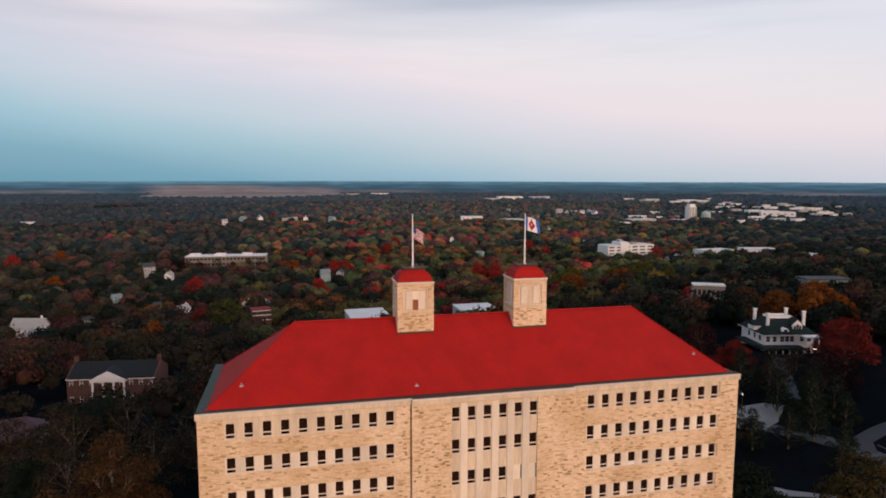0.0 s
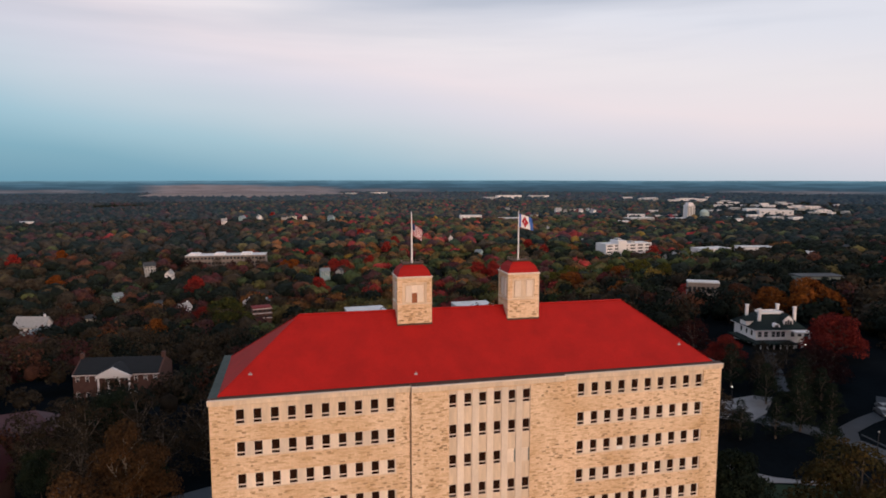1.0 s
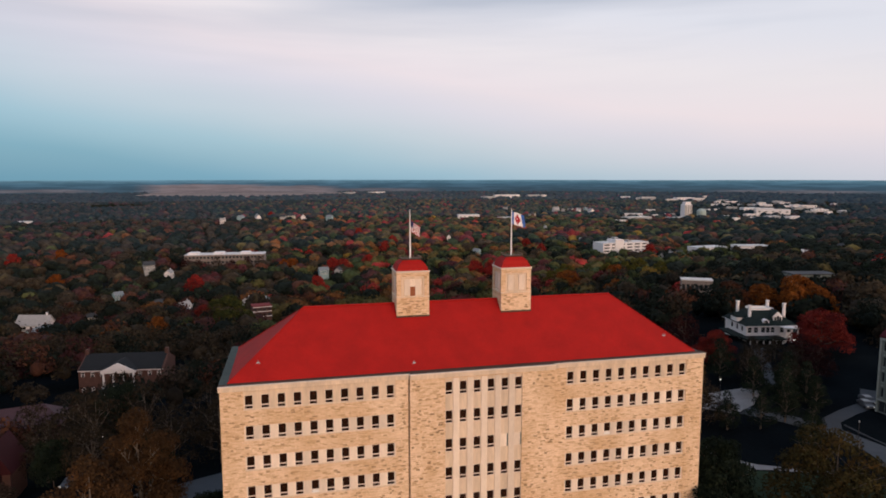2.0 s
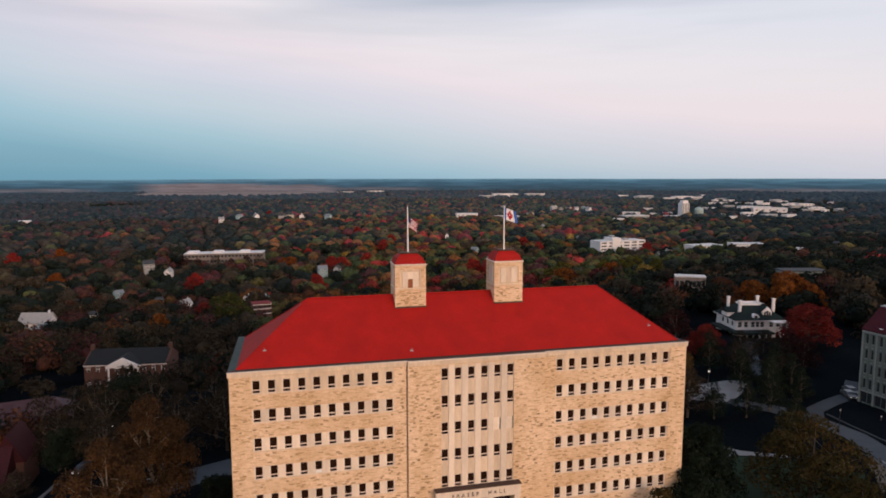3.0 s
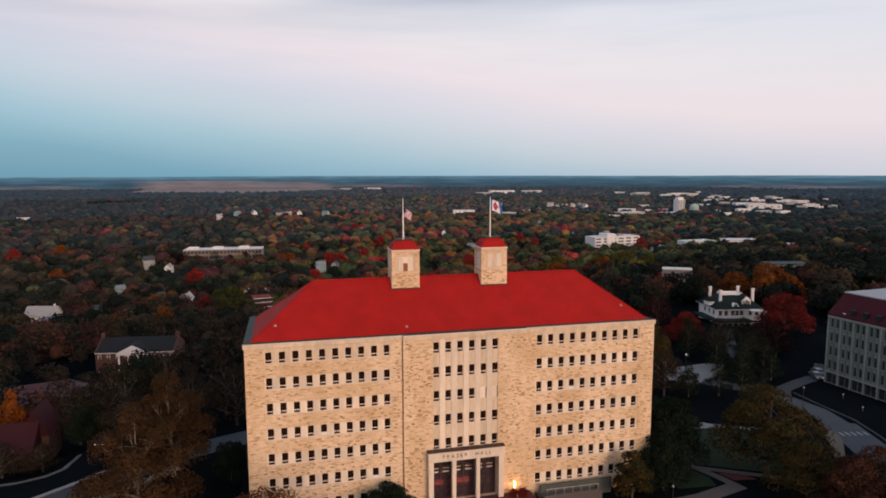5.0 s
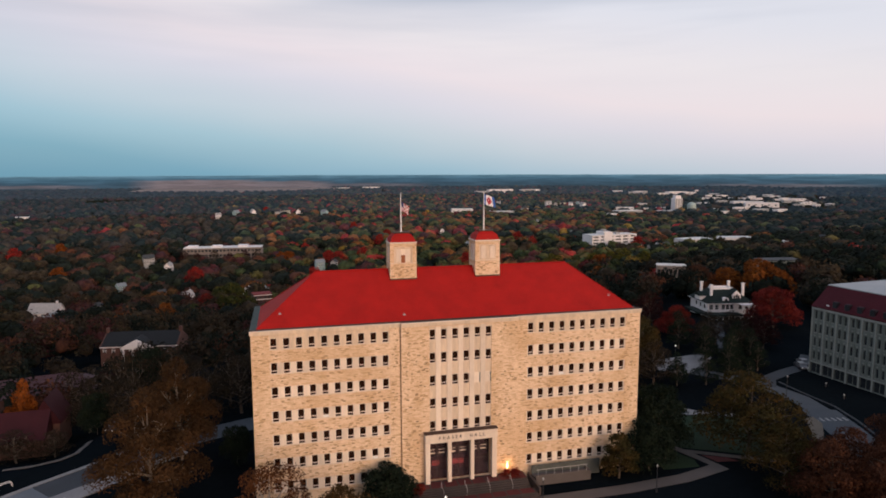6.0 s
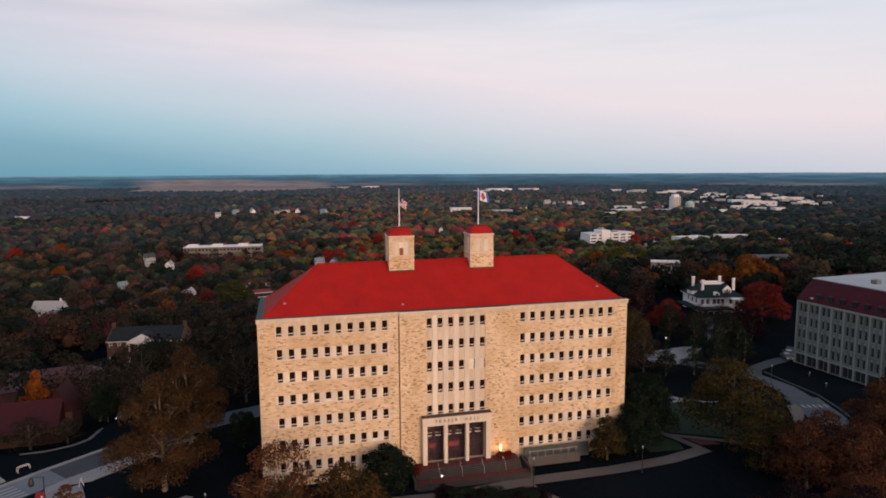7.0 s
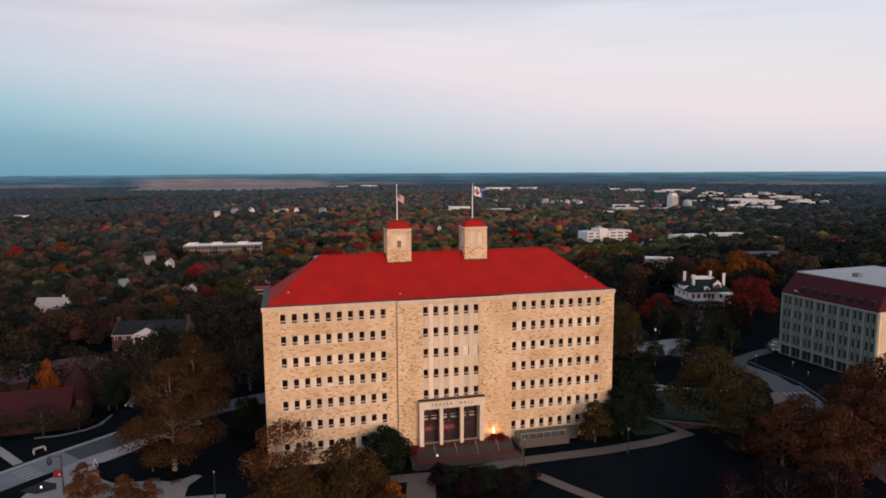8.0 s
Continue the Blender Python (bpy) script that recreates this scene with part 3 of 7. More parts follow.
def cupola(x0, x1, style):
    y0, y1, zt = 7.03, 10.9, 36.5
    zm = 33.0
    cx = (x0 + x1) / 2
    shaft = hpart("cupola", bbox(x0, x1, y0, y1, 29.0, zm), STONE, label="square limestone cupola with a small red tile roof")
    for xa, xb in ((x0, x0 + 0.62), (x1 - 0.62, x1)):
        hpart("corner_pier", bbox(xa, xb, y0, y0 + 0.62, zm + 0.16, zt - 0.22), STONE, shaft)
        hpart("corner_pier", bbox(xa, xb, y1 - 0.62, y1, zm + 0.16, zt - 0.22), STONE, shaft)
    hpart("lintel", bbox(x0 + 0.622, x1 - 0.622, y0, y0 + 0.5, zt - 0.75, zt - 0.22), STONE, shaft)
    hpart("lintel", bbox(x0, x0 + 0.5, y0 + 0.622, y1 - 0.622, zt - 0.75, zt - 0.22), STONE, shaft)
    hpart("lintel", bbox(x1 - 0.5, x1, y0 + 0.622, y1 - 0.622, zt - 0.75, zt - 0.22), STONE, shaft)
    for xa, xb in ((x0 + 0.622, x0 + 0.86), (x1 - 0.86, x1 - 0.622)):
        hpart("inner_frame", bbox(xa, xb, y0 + 0.1, y0 + 0.4, zm + 0.16, zt - 0.752, bevel=0.02), SMOOTH, shaft)
    hpart("inner_frame", bbox(x0 + 0.862, x1 - 0.862, y0 + 0.1, y0 + 0.4, zt - 1.0, zt - 0.752, bevel=0.02), SMOOTH, shaft)
    hpart("cupola_core", bbox(x0 + 0.25, x1 - 0.25, y0 + 0.25, y1 - 0.25, zm + 0.16, zt - 0.23), SMOOTH, shaft)
    hpart("string_course", bbox(x0 - 0.06, x1 + 0.06, y0 - 0.06, y1 + 0.06, zm + 0.002, zm + 0.158, bevel=0.03), SMOOTH, shaft)
    hpart("cupola_cornice", bbox(x0 - 0.1, x1 + 0.1, y0 - 0.1, y1 + 0.1, zt - 0.218, zt, bevel=0.04), PIER, shaft)
    # pale shutters in the sunk panels
    lo, hi = zm + 0.16, zt - 0.92
    if style == 1:
        panels = [(cx - 1.12, cx - 0.34, lo + 0.12, hi - 0.2), (cx + 0.34, cx + 1.12, lo + 0.12, hi - 0.2), (cx - 0.335, cx + 0.335, lo + 1.25, hi - 0.2)]
        hpart("louvre", bbox(cx - 0.33, cx + 0.33, y0 + 0.2, y0 + 0.245, lo, lo + 1.24), BROWNWALL, shaft, "brown louvre")
    else:
        panels = [(cx - 1.15, cx - 0.3, lo + 0.25, hi - 0.1), (cx + 0.42, cx + 1.3, lo + 0.25, hi - 0.1)]
    for a, b, c, e in panels:
        hpart("shutter_panel", bbox(a, b, y0 + 0.12, y0 + 0.248, c, e, bevel=0.015), PIER, shaft, "pale panel")
    ycs = (y0 + y1) / 2
    for a, b in ((ycs - 1.2, ycs - 0.3), (ycs + 0.3, ycs + 1.2)):
        hpart("shutter_panel", bbox(x0 + 0.12, x0 + 0.248, a, b, lo + 0.2, hi), PIER, shaft, "pale panel")
        hpart("shutter_panel", bbox(x1 - 0.248, x1 - 0.12, a, b, lo + 0.2, hi), PIER, shaft, "pale panel")
    bm = bmesh.new()
    i0, i1 = 0.02, 1.0
    loft(bm, [rect(x0 + i0, x1 - i0, y0 + i0, y1 - i0, zt + 0.002), rect(x0 + 0.42, x1 - 0.42, y0 + 0.42, y1 - 0.42, zt + 0.85), rect(x0 + i1, x1 - i1, y0 + i1, y1 - i1, zt + 1.35)])
    hpart("cupola_roof", bm, REDTILE, shaft, "bell-shaped red tile roof")
    hpart("roof_deck", bbox(x0 + 0.85, x1 - 0.85, y0 + 0.85, y1 - 0.85, zt + 1.352, zt + 1.5), GUTTER, shaft)
    bm = bmesh.new()
    xa, xb, ya, yb, zb = x0 + 0.9, x1 - 0.9, y0 + 0.9, y1 - 0.9, zt + 1.5
    for px, py in [(xa + (xb - xa) * i / 4, y) for i in range(5) for y in (ya, yb)] + [(x, ya + (yb - ya) * i / 4) for i in (1, 2, 3) for x in (xa, xb)]:
        tube(bm, [(px, py, zb), (px, py, zb + 0.26)], [0.03, 0.03], 4)
    for z in (0.24,):
        for a, b in (((xa, ya), (xb, ya)), ((xb, ya), (xb, yb)), ((xb, yb), (xa, yb)), ((xa, yb), (xa, ya))):
            tube(bm, [(*a, zb + z), (*b, zb + z)], [0.025, 0.025], 4)
    hpart("roof_railing", bm, mat("brown_cresting", (0.16, 0.11, 0.08), 0.6, 0.2), shaft, "low grey iron cresting")
    hpart("flashing", bbox(x0 - 0.05, x1 + 0.05, y0 - 0.06, y0 - 0.002, 30.35, 30.62), GUTTER, shaft)
    for px in (x0 + 0.02, x0 - 0.1):
        bm = bmesh.new()
        tube(bm, [(px, y0 + 3.4, zt), (px, y0 + 3.4, zt + 0.35)], [0.05, 0.09], 5)
        hpart("roof_lamp", bm, OFFWHITE, shaft)
        break
    CUP_SHAFTS.append(shaft)
    return cx, ycs, zt + 1.5


CUP = [cupola(21.53, 25.86, 1), cupola(35.80, 40.04, 2)]


# ---------------------------------------------------------------- flags
def flag_cloth(stripe_fn, width, height, droop, wave, seed):
    """A sagging, folded cloth as a grid; returns bmesh pieces by colour index."""
    rng = random.Random(seed)
    nx, nz = 26, 26
    P = {}
    ph = rng.random() * 6
    for i in range(nx + 1):
        for k in range(nz + 1):
            u, v = i / nx, k / nz
            x = width * u * (1 - 0.25 * droop) + 0.05 * math.sin(5 * v + ph) * u
            y = wave * math.sin(5.5 * u + 2.5 * v + ph) * u
            z = -height * v - droop * height * (0.55 * u + 0.25 * u * u)
            P[i, k] = (x, y, z)
    out = {}
    for i in range(nx):
        for k in range(nz):
            c = stripe_fn((i + 0.5) / nx, (k + 0.5) / nz)
            bm, seen = out.setdefault(c, (bmesh.new(), {}))
            q = []
            for key in ((i, k), (i, k + 1), (i + 1, k + 1), (i + 1, k)):
                if key not in seen:
                    seen[key] = bm.verts.new(P[key])
                q.append(seen[key])
            bm.faces.new(q)
    return {c: b for c, (b, _) in out.items()}


POLEWHITE = mat("white_gloss_paint", (0.88, 0.86, 0.84), 0.4, 0.05, 1, 8, 0.02)
CLOTH = {"red": mat("red_cloth", (0.36, 0.015, 0.03), 0.85, 0.12, 2, 20, 0.05), "white": mat("white_cloth", (0.75, 0.73, 0.74), 0.85, 0.06, 2, 20, 0.05),
         "blue": mat("blue_cloth", (0.05, 0.13, 0.42), 0.85, 0.12, 2, 20, 0.05), "navy": mat("navy_cloth", (0.03, 0.04, 0.12), 0.85, 0.12, 2, 20, 0.05)}


def striped(u, v):
    """Colour and number of the strip of cloth at that place."""
    if u < 0.30 and v < 7 / 13:
        return "navy", 0
    k = int(v * 13)
    return "red" if k % 2 == 0 else "white", k


def emblem(u, v):
    """White middle between blue ends, with a chunky red device."""
    if u < 0.16 or u > 0.80:
        return "blue", int(u > 0.5)
    a, b = (u - 0.48) / 0.32, (v - 0.5) / 0.5
    if 0.16 < abs(a) + abs(b) < 0.85:
        return "red", 0
    return "white", 0


def flag(cup, top, fn, width, height, droop, label, seed, dz, turn, xo):
    cx, cy, z0 = cup
    cx += xo
    f = empty("flag_on_pole", label, "flag", pose(cx, cy, z0), "flags on the cupolas")
    bm = bmesh.new()
    loft(bm, [ring(0, 0, 0, 0.17), ring(0, 0, 0.12, 0.17), ring(0, 0, 0.13, 0.115), ring(0, 0, (top - z0) * 0.5, 0.10), ring(0, 0, top - z0, 0.055)])
    part("pole", bm, POLEWHITE, f, "white tapered flagpole")
    bm = bmesh.new()
    bmesh.ops.create_uvsphere(bm, u_segments=8, v_segments=6, radius=0.09, matrix=Matrix.Translation((0, 0, top - z0 + 0.06)))
    part("finial", bm, METAL, f)
    for c, b in flag_cloth(fn, width, height, droop, 0.22, seed).items():
        b.transform(Matrix.Translation((0, 0, top - z0 - dz)) @ Matrix.Rotation(turn, 4, "Z") @ Matrix.Translation((0.06, 0, 0)))
        o = part("cloth", b, CLOTH[c[0]], f, c[0] + " cloth")
        o.modifiers.new("thick", "SOLIDIFY").thickness = 0.012
    bm = bmesh.new()
    tube(bm, [(-0.1, -0.05, 0.4), (-0.07, -0.03, top - z0 - 0.2)], [0.012, 0.012], 3)
    part("halyard", bm, DARKMETAL, f)
    return f


flag(CUP[0], 44.25, striped, 1.5, 1.5, 0.7, "striped red and white flag hanging from a pole on the cupola", 3, 1.3, radians(-20), 0.0)
flag(CUP[1], 44.2, emblem, 2.3, 1.7, 0.45, "white flag with blue edge and red device on a cupola pole", 5, 0.25, radians(14), -0.1)

# ---------------------------------------------------------------- entrance
port = hpart("portico", bbox(25.3, 37.0, -1.55, -PROJ - 0.003, 5.98, 7.44, bevel=0.02), PIER, label="pale stone entrance frame with four square pillars")
hpart("portico_roof", bbox(25.2, 37.1, -1.64, -PROJ - 0.003, 7.442, 7.53, bevel=0.02), GUTTER, port, "thin brown metal coping")
for a, b in ((25.35, 26.1), (28.93, 29.53), (32.6, 33.2), (36.15, 36.95)):
    hpart("pillar", bbox(a, b, -1.4, -0.75, -0.65, 5.975, bevel=0.02), PIER, port)
for a, b in ((25.35, 25.62), (36.7, 36.95)):
    hpart("portico_cheek", bbox(a, b, -0.748, -PROJ - 0.003, -0.65, 5.975), SMOOTH, port)
BAYS = ((26.02, 29.2), (29.24, 32.86), (32.9, 36.08))
for a, b in BAYS:
    e = hpart("entrance_glazing", bbox(a, b, 0.34, 0.36, -0.6, 5.98), glass("entrance_glass", (0.30, 0.21, 0.24)), port, "dark glazed entrance screen")
    bm = bmesh.new()
    for k in range(3):
        x = a + (b - a) * k / 2
        box(bm, x - 0.04, x + 0.04, 0.30, 0.335, -0.6, 5.98)
    for z in (2.1, 4.3):
        box(bm, a + 0.045, b - 0.045, 0.29, 0.328, z - 0.05, z + 0.05)
    hpart("mullions", bm, DARKWOOD, e)
    for k in (0, 2):
        xx = a + (b - a) * (k + 0.25) / 4
        hpart("transom_bar", bbox(xx, xx + (b - a) * 0.3, 0.24, 0.285, 3.55, 3.72), PIER, e)
        hpart("transom_bar", bbox(xx, xx + (b - a) * 0.3, 0.24, 0.285, 4.12, 4.2), PIER, e)
    # warm lobby wall behind
    hpart("lobby_wall", bbox(a, b, 3.0, 3.1, -0.6, 6.2), mat("red_lobby_wall", (0.16, 0.04, 0.045), 0.8, 0.3, 0.7), port)
hpart("lobby_floor", bbox(22.0, 40.6, 0.52, 3.3, -0.9, -0.66), REDPAVE, port)
# added red glowing blocks imitate a blurry red reflection; no lamps known here
for (a, b), n in zip(BAYS, (1, 2, 0)):
    for i in range(n):
        xx = a + (b - a) * (i + 1) / (n + 1)
        hpart("red_glow_block", bbox(xx - 0.6, xx + 0.6, 1.5, 1.7, 0.9, 1.7, bevel=0.08), glow("red_reflection_glow", (1.0, 0.16, 0.12), 0.9), port, "added glowing red block imitating a red reflection in the glass")


def lettering(text, x, y, z, size, material, spread):
    cu = bpy.data.curves.new("lettering", "FONT")
    cu.body, cu.size, cu.extrude, cu.space_character = text, size, 0.03, spread
    cu.align_x, cu.align_y = "CENTER", "CENTER"
    tmp = new("lettering", cu)
    dg = bpy.context.evaluated_depsgraph_get()
    me = bpy.data.meshes.new_from_object(tmp.evaluated_get(dg))
    bpy.data.objects.remove(tmp)
    me.materials.clear()
    me.materials.append(material)
    ob = new("lettering", me)
    ob.parent = port
    ob.matrix_basis = HALL_INV @ pose(x, y, z, 90, 0, 0)
    return tagged(ob, "dark raised capital letters")


lettering("FRASER  HALL", 31.15, -1.575, 6.72, 0.72, DARKWOOD, 1.75)

# terrace, steps, ramp
plaza = empty("entrance_terrace", "red brick entrance terrace with pale strips and steps", "terrace", pose(33, -4, -2.2))
PL_INV = plaza.matrix_basis.inverted()


def ppart(name, bm, material, label=""):
    bm.transform(PL_INV)
    return part(name, bm, material, plaza, label)


ppart("landing", bbox(23.6, 41.6, -2.9, -PROJ - 0.01, -2.3, -0.664), TERRACE)
for i in range(8):
    xa = 23.7 + 2.23 * i
    ppart("brick_panel", bbox(xa + 0.12, xa + 2.1, -2.75, -0.9, -0.662, -0.63), REDPAVE)
for k in range(4):
    z = -0.85 - 0.19 * k
    ppart("step", bbox(23.6, 41.6, -2.9 - 0.36 * (k + 1), -2.9 - 0.36 * k - 0.002, -2.3, z, bevel=0.012), TERRACE)
ppart("lower_landing", bbox(23.4, 42.2, -6.0, -4.345, -2.3, -1.62), TERRACE)
for i in range(8):
    xa = 23.6 + 2.28 * i
    ppart("brick_panel", bbox(xa + 0.12, xa + 2.15, -5.85, -4.4, -1.618, -1.585), REDPAVE)
for k in range(2):
    ppart("step", bbox(23.4, 42.2, -6.0 - 0.38 * (k + 1), -6.0 - 0.38 * k - 0.002, -2.3, -1.82 - 0.19 * k, bevel=0.012), TERRACE)
for i in range(7):
    xa = 25.85 + 2.25 * i
    for k in range(4):
        ppart("pale_strip", bbox(xa, xa + 0.22, -2.905 - 0.36 * (k + 1), -2.9 - 0.36 * k - 0.01, -2.3, -0.846 - 0.19 * k), TERRACE)
    for k in range(2):
        ppart("pale_strip", bbox(xa, xa + 0.22, -6.005 - 0.38 * (k + 1), -6.0 - 0.38 * k - 0.01, -2.3, -1.816 - 0.19 * k), TERRACE)
for xa in (23.0, 42.25):
    ppart("cheek_wall", bbox(xa, xa + 0.36, -6.2, -0.9, -2.3, -0.85, bevel=0.02), TERRACE)
for xa in (27.5, 31.2, 34.9, 38.6):
    bm = bmesh.new()
    tube(bm, [(xa, -2.9, -0.66), (xa, -2.9, 0.25), (xa, -4.4, -0.68), (xa, -4.4, -1.6)], [0.022] * 4, 5)
    ppart("handrail", bm, METAL)
ramp = empty("access_ramp", "pale concrete access ramp and planter wall beside the entrance", "ramp", pose(47.5, -2, -2.2))
RP = ramp.matrix_basis.inverted()
for nm, b, m_ in (("outer_wall", bbox(43.0, 52.2, -3.0, -2.7, -2.3, -0.55, bevel=0.02), CONCRETE), ("inner_wall", bbox(43.0, 55.0, -1.2, -0.9, -2.3, 0.25, bevel=0.02), MOSSY),
                  ("deck", bbox(43.0, 52.2, -2.698, -1.202, -2.3, -1.0), CONCRETE), ("end_wall", bbox(52.2, 52.5, -3.0, -1.2, -2.3, -0.7), CONCRETE)):
    b.transform(RP)
    part(nm, b, m_, ramp)
bm = bmesh.new()
tube(bm, [(43.2, -2.85, 0.4), (52.0, -2.85, 0.35)], [0.03, 0.03], 5)
for i in range(7):
    tube(bm, [(43.4 + 1.4 * i, -2.85, -0.55), (43.4 + 1.4 * i, -2.85, 0.4)], [0.025, 0.025], 4)
bm.transform(RP)
part("handrail", bm, METAL, ramp)

# lit wall lamp beside the entrance
wl = empty("wall_lamp", "lit warm wall lamp beside the entrance", "lamp", pose(38.93, -PROJ, 0.5))
part("bracket", bbox(-0.08, 0.08, -0.14, 0, -0.3, -0.1), DARKMETAL, wl)
bm = bmesh.new()
loft(bm, [ring(0, -0.3, -0.3, 0.12), ring(0, -0.3, 0.1, 0.19), ring(0, -0.3, 0.75, 0.10)])
part("lantern", bm, glow("lamp_glow_warm", (1.0, 0.74, 0.44), 2.6), wl, "glowing warm lantern")
lamp = new("entrance_light", bpy.data.lights.new("entrance_light", "POINT"))
lamp.data.energy, lamp.data.color, lamp.data.shadow_soft_size = 60, (1.0, 0.5, 0.18), 0.2
lamp.matrix_basis = pose(38.93, -1.2, 0.7)


# ---------------------------------------------------------------- roads and paths
def strip(name, pts, width, material, label, category, lift=0.03, n=1):
    """A paved strip along a line of (x, y), laid on the land, with a real edge."""
    bm = bmesh.new()
    P = []
    for (ax, ay), (bx, by) in zip(pts, pts[1:]):
        steps = max(1, int(math.hypot(bx - ax, by - ay) / 3))
        P += [(ax + (bx - ax) * i / steps, ay + (by - ay) * i / steps) for i in range(steps)]
    P.append(pts[-1])
    rings = []
    for i, (x, y) in enumerate(P):
        a, b = P[max(i - 1, 0)], P[min(i + 1, len(P) - 1)]
        dx, dy = b[0] - a[0], b[1] - a[1]
        ln = math.hypot(dx, dy)
        ux, uy = -dy / ln * width / 2, dx / ln * width / 2
        r = []
        for sx, top in ((1, 0), (1, 1), (-1, 1), (-1, 0)):
            px, py = x + ux * sx, y + uy * sx
            r.append((px, py, max(gz(px, py), gz(x, y)) + (lift if top else -0.35)))
        rings.append(r)
    loft(bm, rings)
    return tagged(link_mesh(name, bm, material), label, category, kind="structure")


def slab(name, pts, material, label, category, lift=0.03):
    bm = bmesh.new()
    z = max(gz(x, y) for x, y in pts)
    loft(bm, [[(x, y, z - 0.4) for x, y in pts], [(x, y, z + lift) for x, y in pts]])
    return tagged(link_mesh(name, bm, material), label, category, kind="structure")


strip("road", [(-80, -32), (-58, -10.2), (-39.9, 7.5), (-33.2, 13.6)], 6.6, PALEROAD, "pale grey concrete stretch of the campus road", "road", 0.03)
strip("road", [(-33.2, 13.6), (-26.7, 19.2), (-20.8, 24.4), (-13, 30.4)], 6.4, DARKASPHALT, "dark asphalt campus road curving behind the hall", "road", 0.02)
strip("road", [(-13, 30.4), (0, 36), (30, 40)], 6.4, ASPHALT, "grey asphalt road behind the hall", "road", 0.03)
strip("pavement", [(-80, -26.5), (-57, -4.6), (-41.6, 10.4), (-36.2, 15.7), (-28.7, 22.2), (-22.6, 27.7), (-15, 33.6)], 0.8, WORNCONC, "pale concrete kerb walk along the road", "pavement", 0.14)
slab("pavement", [(-33.0, 5.6), (-30.4, 9.2), (-28.6, 9.4), (-27.2, 9.7), (-23.6, 12.9), (-19.8, 17.5), (-12.8, 23.4), (-13.6, 24.4), (-20.4, 19.6), (-23.4, 17.7), (-27.1, 14.8), (-31.2, 11.6), (-33.6, 8.6)], WORNCONC, "pale concrete pavement along the road", "pavement", 0.14)
slab("pavement", [(-37, -4), (-36, -10), (-19, -10), (-6, -9.4), (-6.2, -7.0), (-12.2, -6.4), (-12.1, -2.6), (-10.4, 0.2), (-11.6, 0.9), (-14.4, -1.0), (-17.6, 0.5), (-23.4, 0.7), (-26.2, 3.2), (-28.4, 9.0), (-33, 7.0), (-35.4, 3.6)], WORNCONC, "pale concrete forecourt", "pavement", 0.08)
for i in range(5):
    x, y = -40.9 + 0.78 * i, 9.0 - 0.78 * i
    bm = bmesh.new()
    loft(bm, [[(px, py, gz(px, py) + h) for px, py in ((x, y), (x + 2.1, y + 1.9), (x + 2.36, y + 1.62), (x + 0.26, y - 0.28))] for h in (0.0, 0.042)])
    tagged(link_mesh("crosswalk_stripe", bm, PAINTLINE), "white crosswalk stripe on asphalt", "road marking", "crosswalk stripes", "structure")
strip("pavement", [(-62, 38), (-52, 26), (-46.0, 18.6), (-41.2, 12.6)], 1.5, WORNCONC, "pale concrete footpath meeting the road", "footpath", 0.06)
strip("pavement", [(-43.5, 26.5), (-39, 27.2), (-35.2, 28.6), (-33.2, 31), (-34, 42)], 0.9, CONCRETE, "curving concrete footpath", "footpath", 0.05)
strip("pavement", [(19, -8.6), (28, -9.2), (41, -7.6), (56.7, -7.4), (67.6, -6.4), (76.4, -4.2)], 2.6, CONCRETE, "pale footpath along the front of the hall", "footpath", 0.04)
strip("pavement", [(40.6, -8), (41.2, -11.2), (43.0, -14.2), (45.2, -17.8), (48, -22.2), (56, -36)], 2.0, CONCRETE, "pale footpath across the lawn", "footpath", 0.05)
strip("pavement", [(24, -9), (22, -18), (24, -30)], 4.5, CONCRETE, "pale footpath across the lawn", "footpath", 0.03)
strip("pavement", [(75.6, -4.0), (74.6, -0.8), (73.0, 3.4), (70, 8)], 1.5, CONCRETE, "pale footpath round the hall", "footpath", 0.05)
strip("pavement", [(73.4, 2.8), (79.2, -0.6), (88, -5.5)], 1.2, CONCRETE, "pale footpath round the hall", "footpath", 0.06)
slab("planting_bed", [(75.6, 0.4), (79.4, -1.6), (80.4, -3.2), (76.6, -2.6)], REDPAVE, "small red-brown planting bed between footpaths", "planting bed", 0.03)
strip("pavement", [(72, 33.5), (78, 30.8), (82.4, 26.6), (83.4, 22.8), (87.4, 18.4), (92, 16.0), (99, 13.5)], 1.5, WORNCONC, "pale footpath behind the hall", "footpath", 0.05)
strip("pavement", [(80.6, 18.2), (86, 18.0), (89.5, 17.0)], 1.1, WORNCONC, "pale footpath behind the hall", "footpath", 0.06)
strip("road", [(88, -62), (97, -32), (104.6, -8), (109.6, 4), (112.8, 13.5)], 7.4, ASPHALT, "grey asphalt street beside the hall", "road", 0.018)
strip("road", [(112.4, 12), (114.2, 20), (113.0, 28.5), (109.4, 36), (103.5, 43)], 5.2, ASPHALT, "grey asphalt street beside the hall", "road", 0.02)
strip("road", [(113.2, 28.4), (117.5, 33.4), (125, 36.6), (133, 39.2), (142, 47.5)], 3.4, DARKASPHALT, "grey side drive to the academic block", "drive", 0.025)
strip("pavement", [(118.0, 30.6), (117.6, 24), (117.6, 14), (115.4, 6), (111.4, -4)], 0.45, DARKASPHALT, "dark narrow kerb along the street", "pavement", 0.13)
slab("pavement", [(99.2, 0.2), (101.8, 0.6), (104.4, 3.4), (107.4, 6.8), (108.4, 10.2), (105.9, 9.6), (103.2, 5.2)], mat("tan_paving", (0.135, 0.108, 0.082), 0.9, 0.15), "tan paved corner beside the street", "pavement", 0.16)
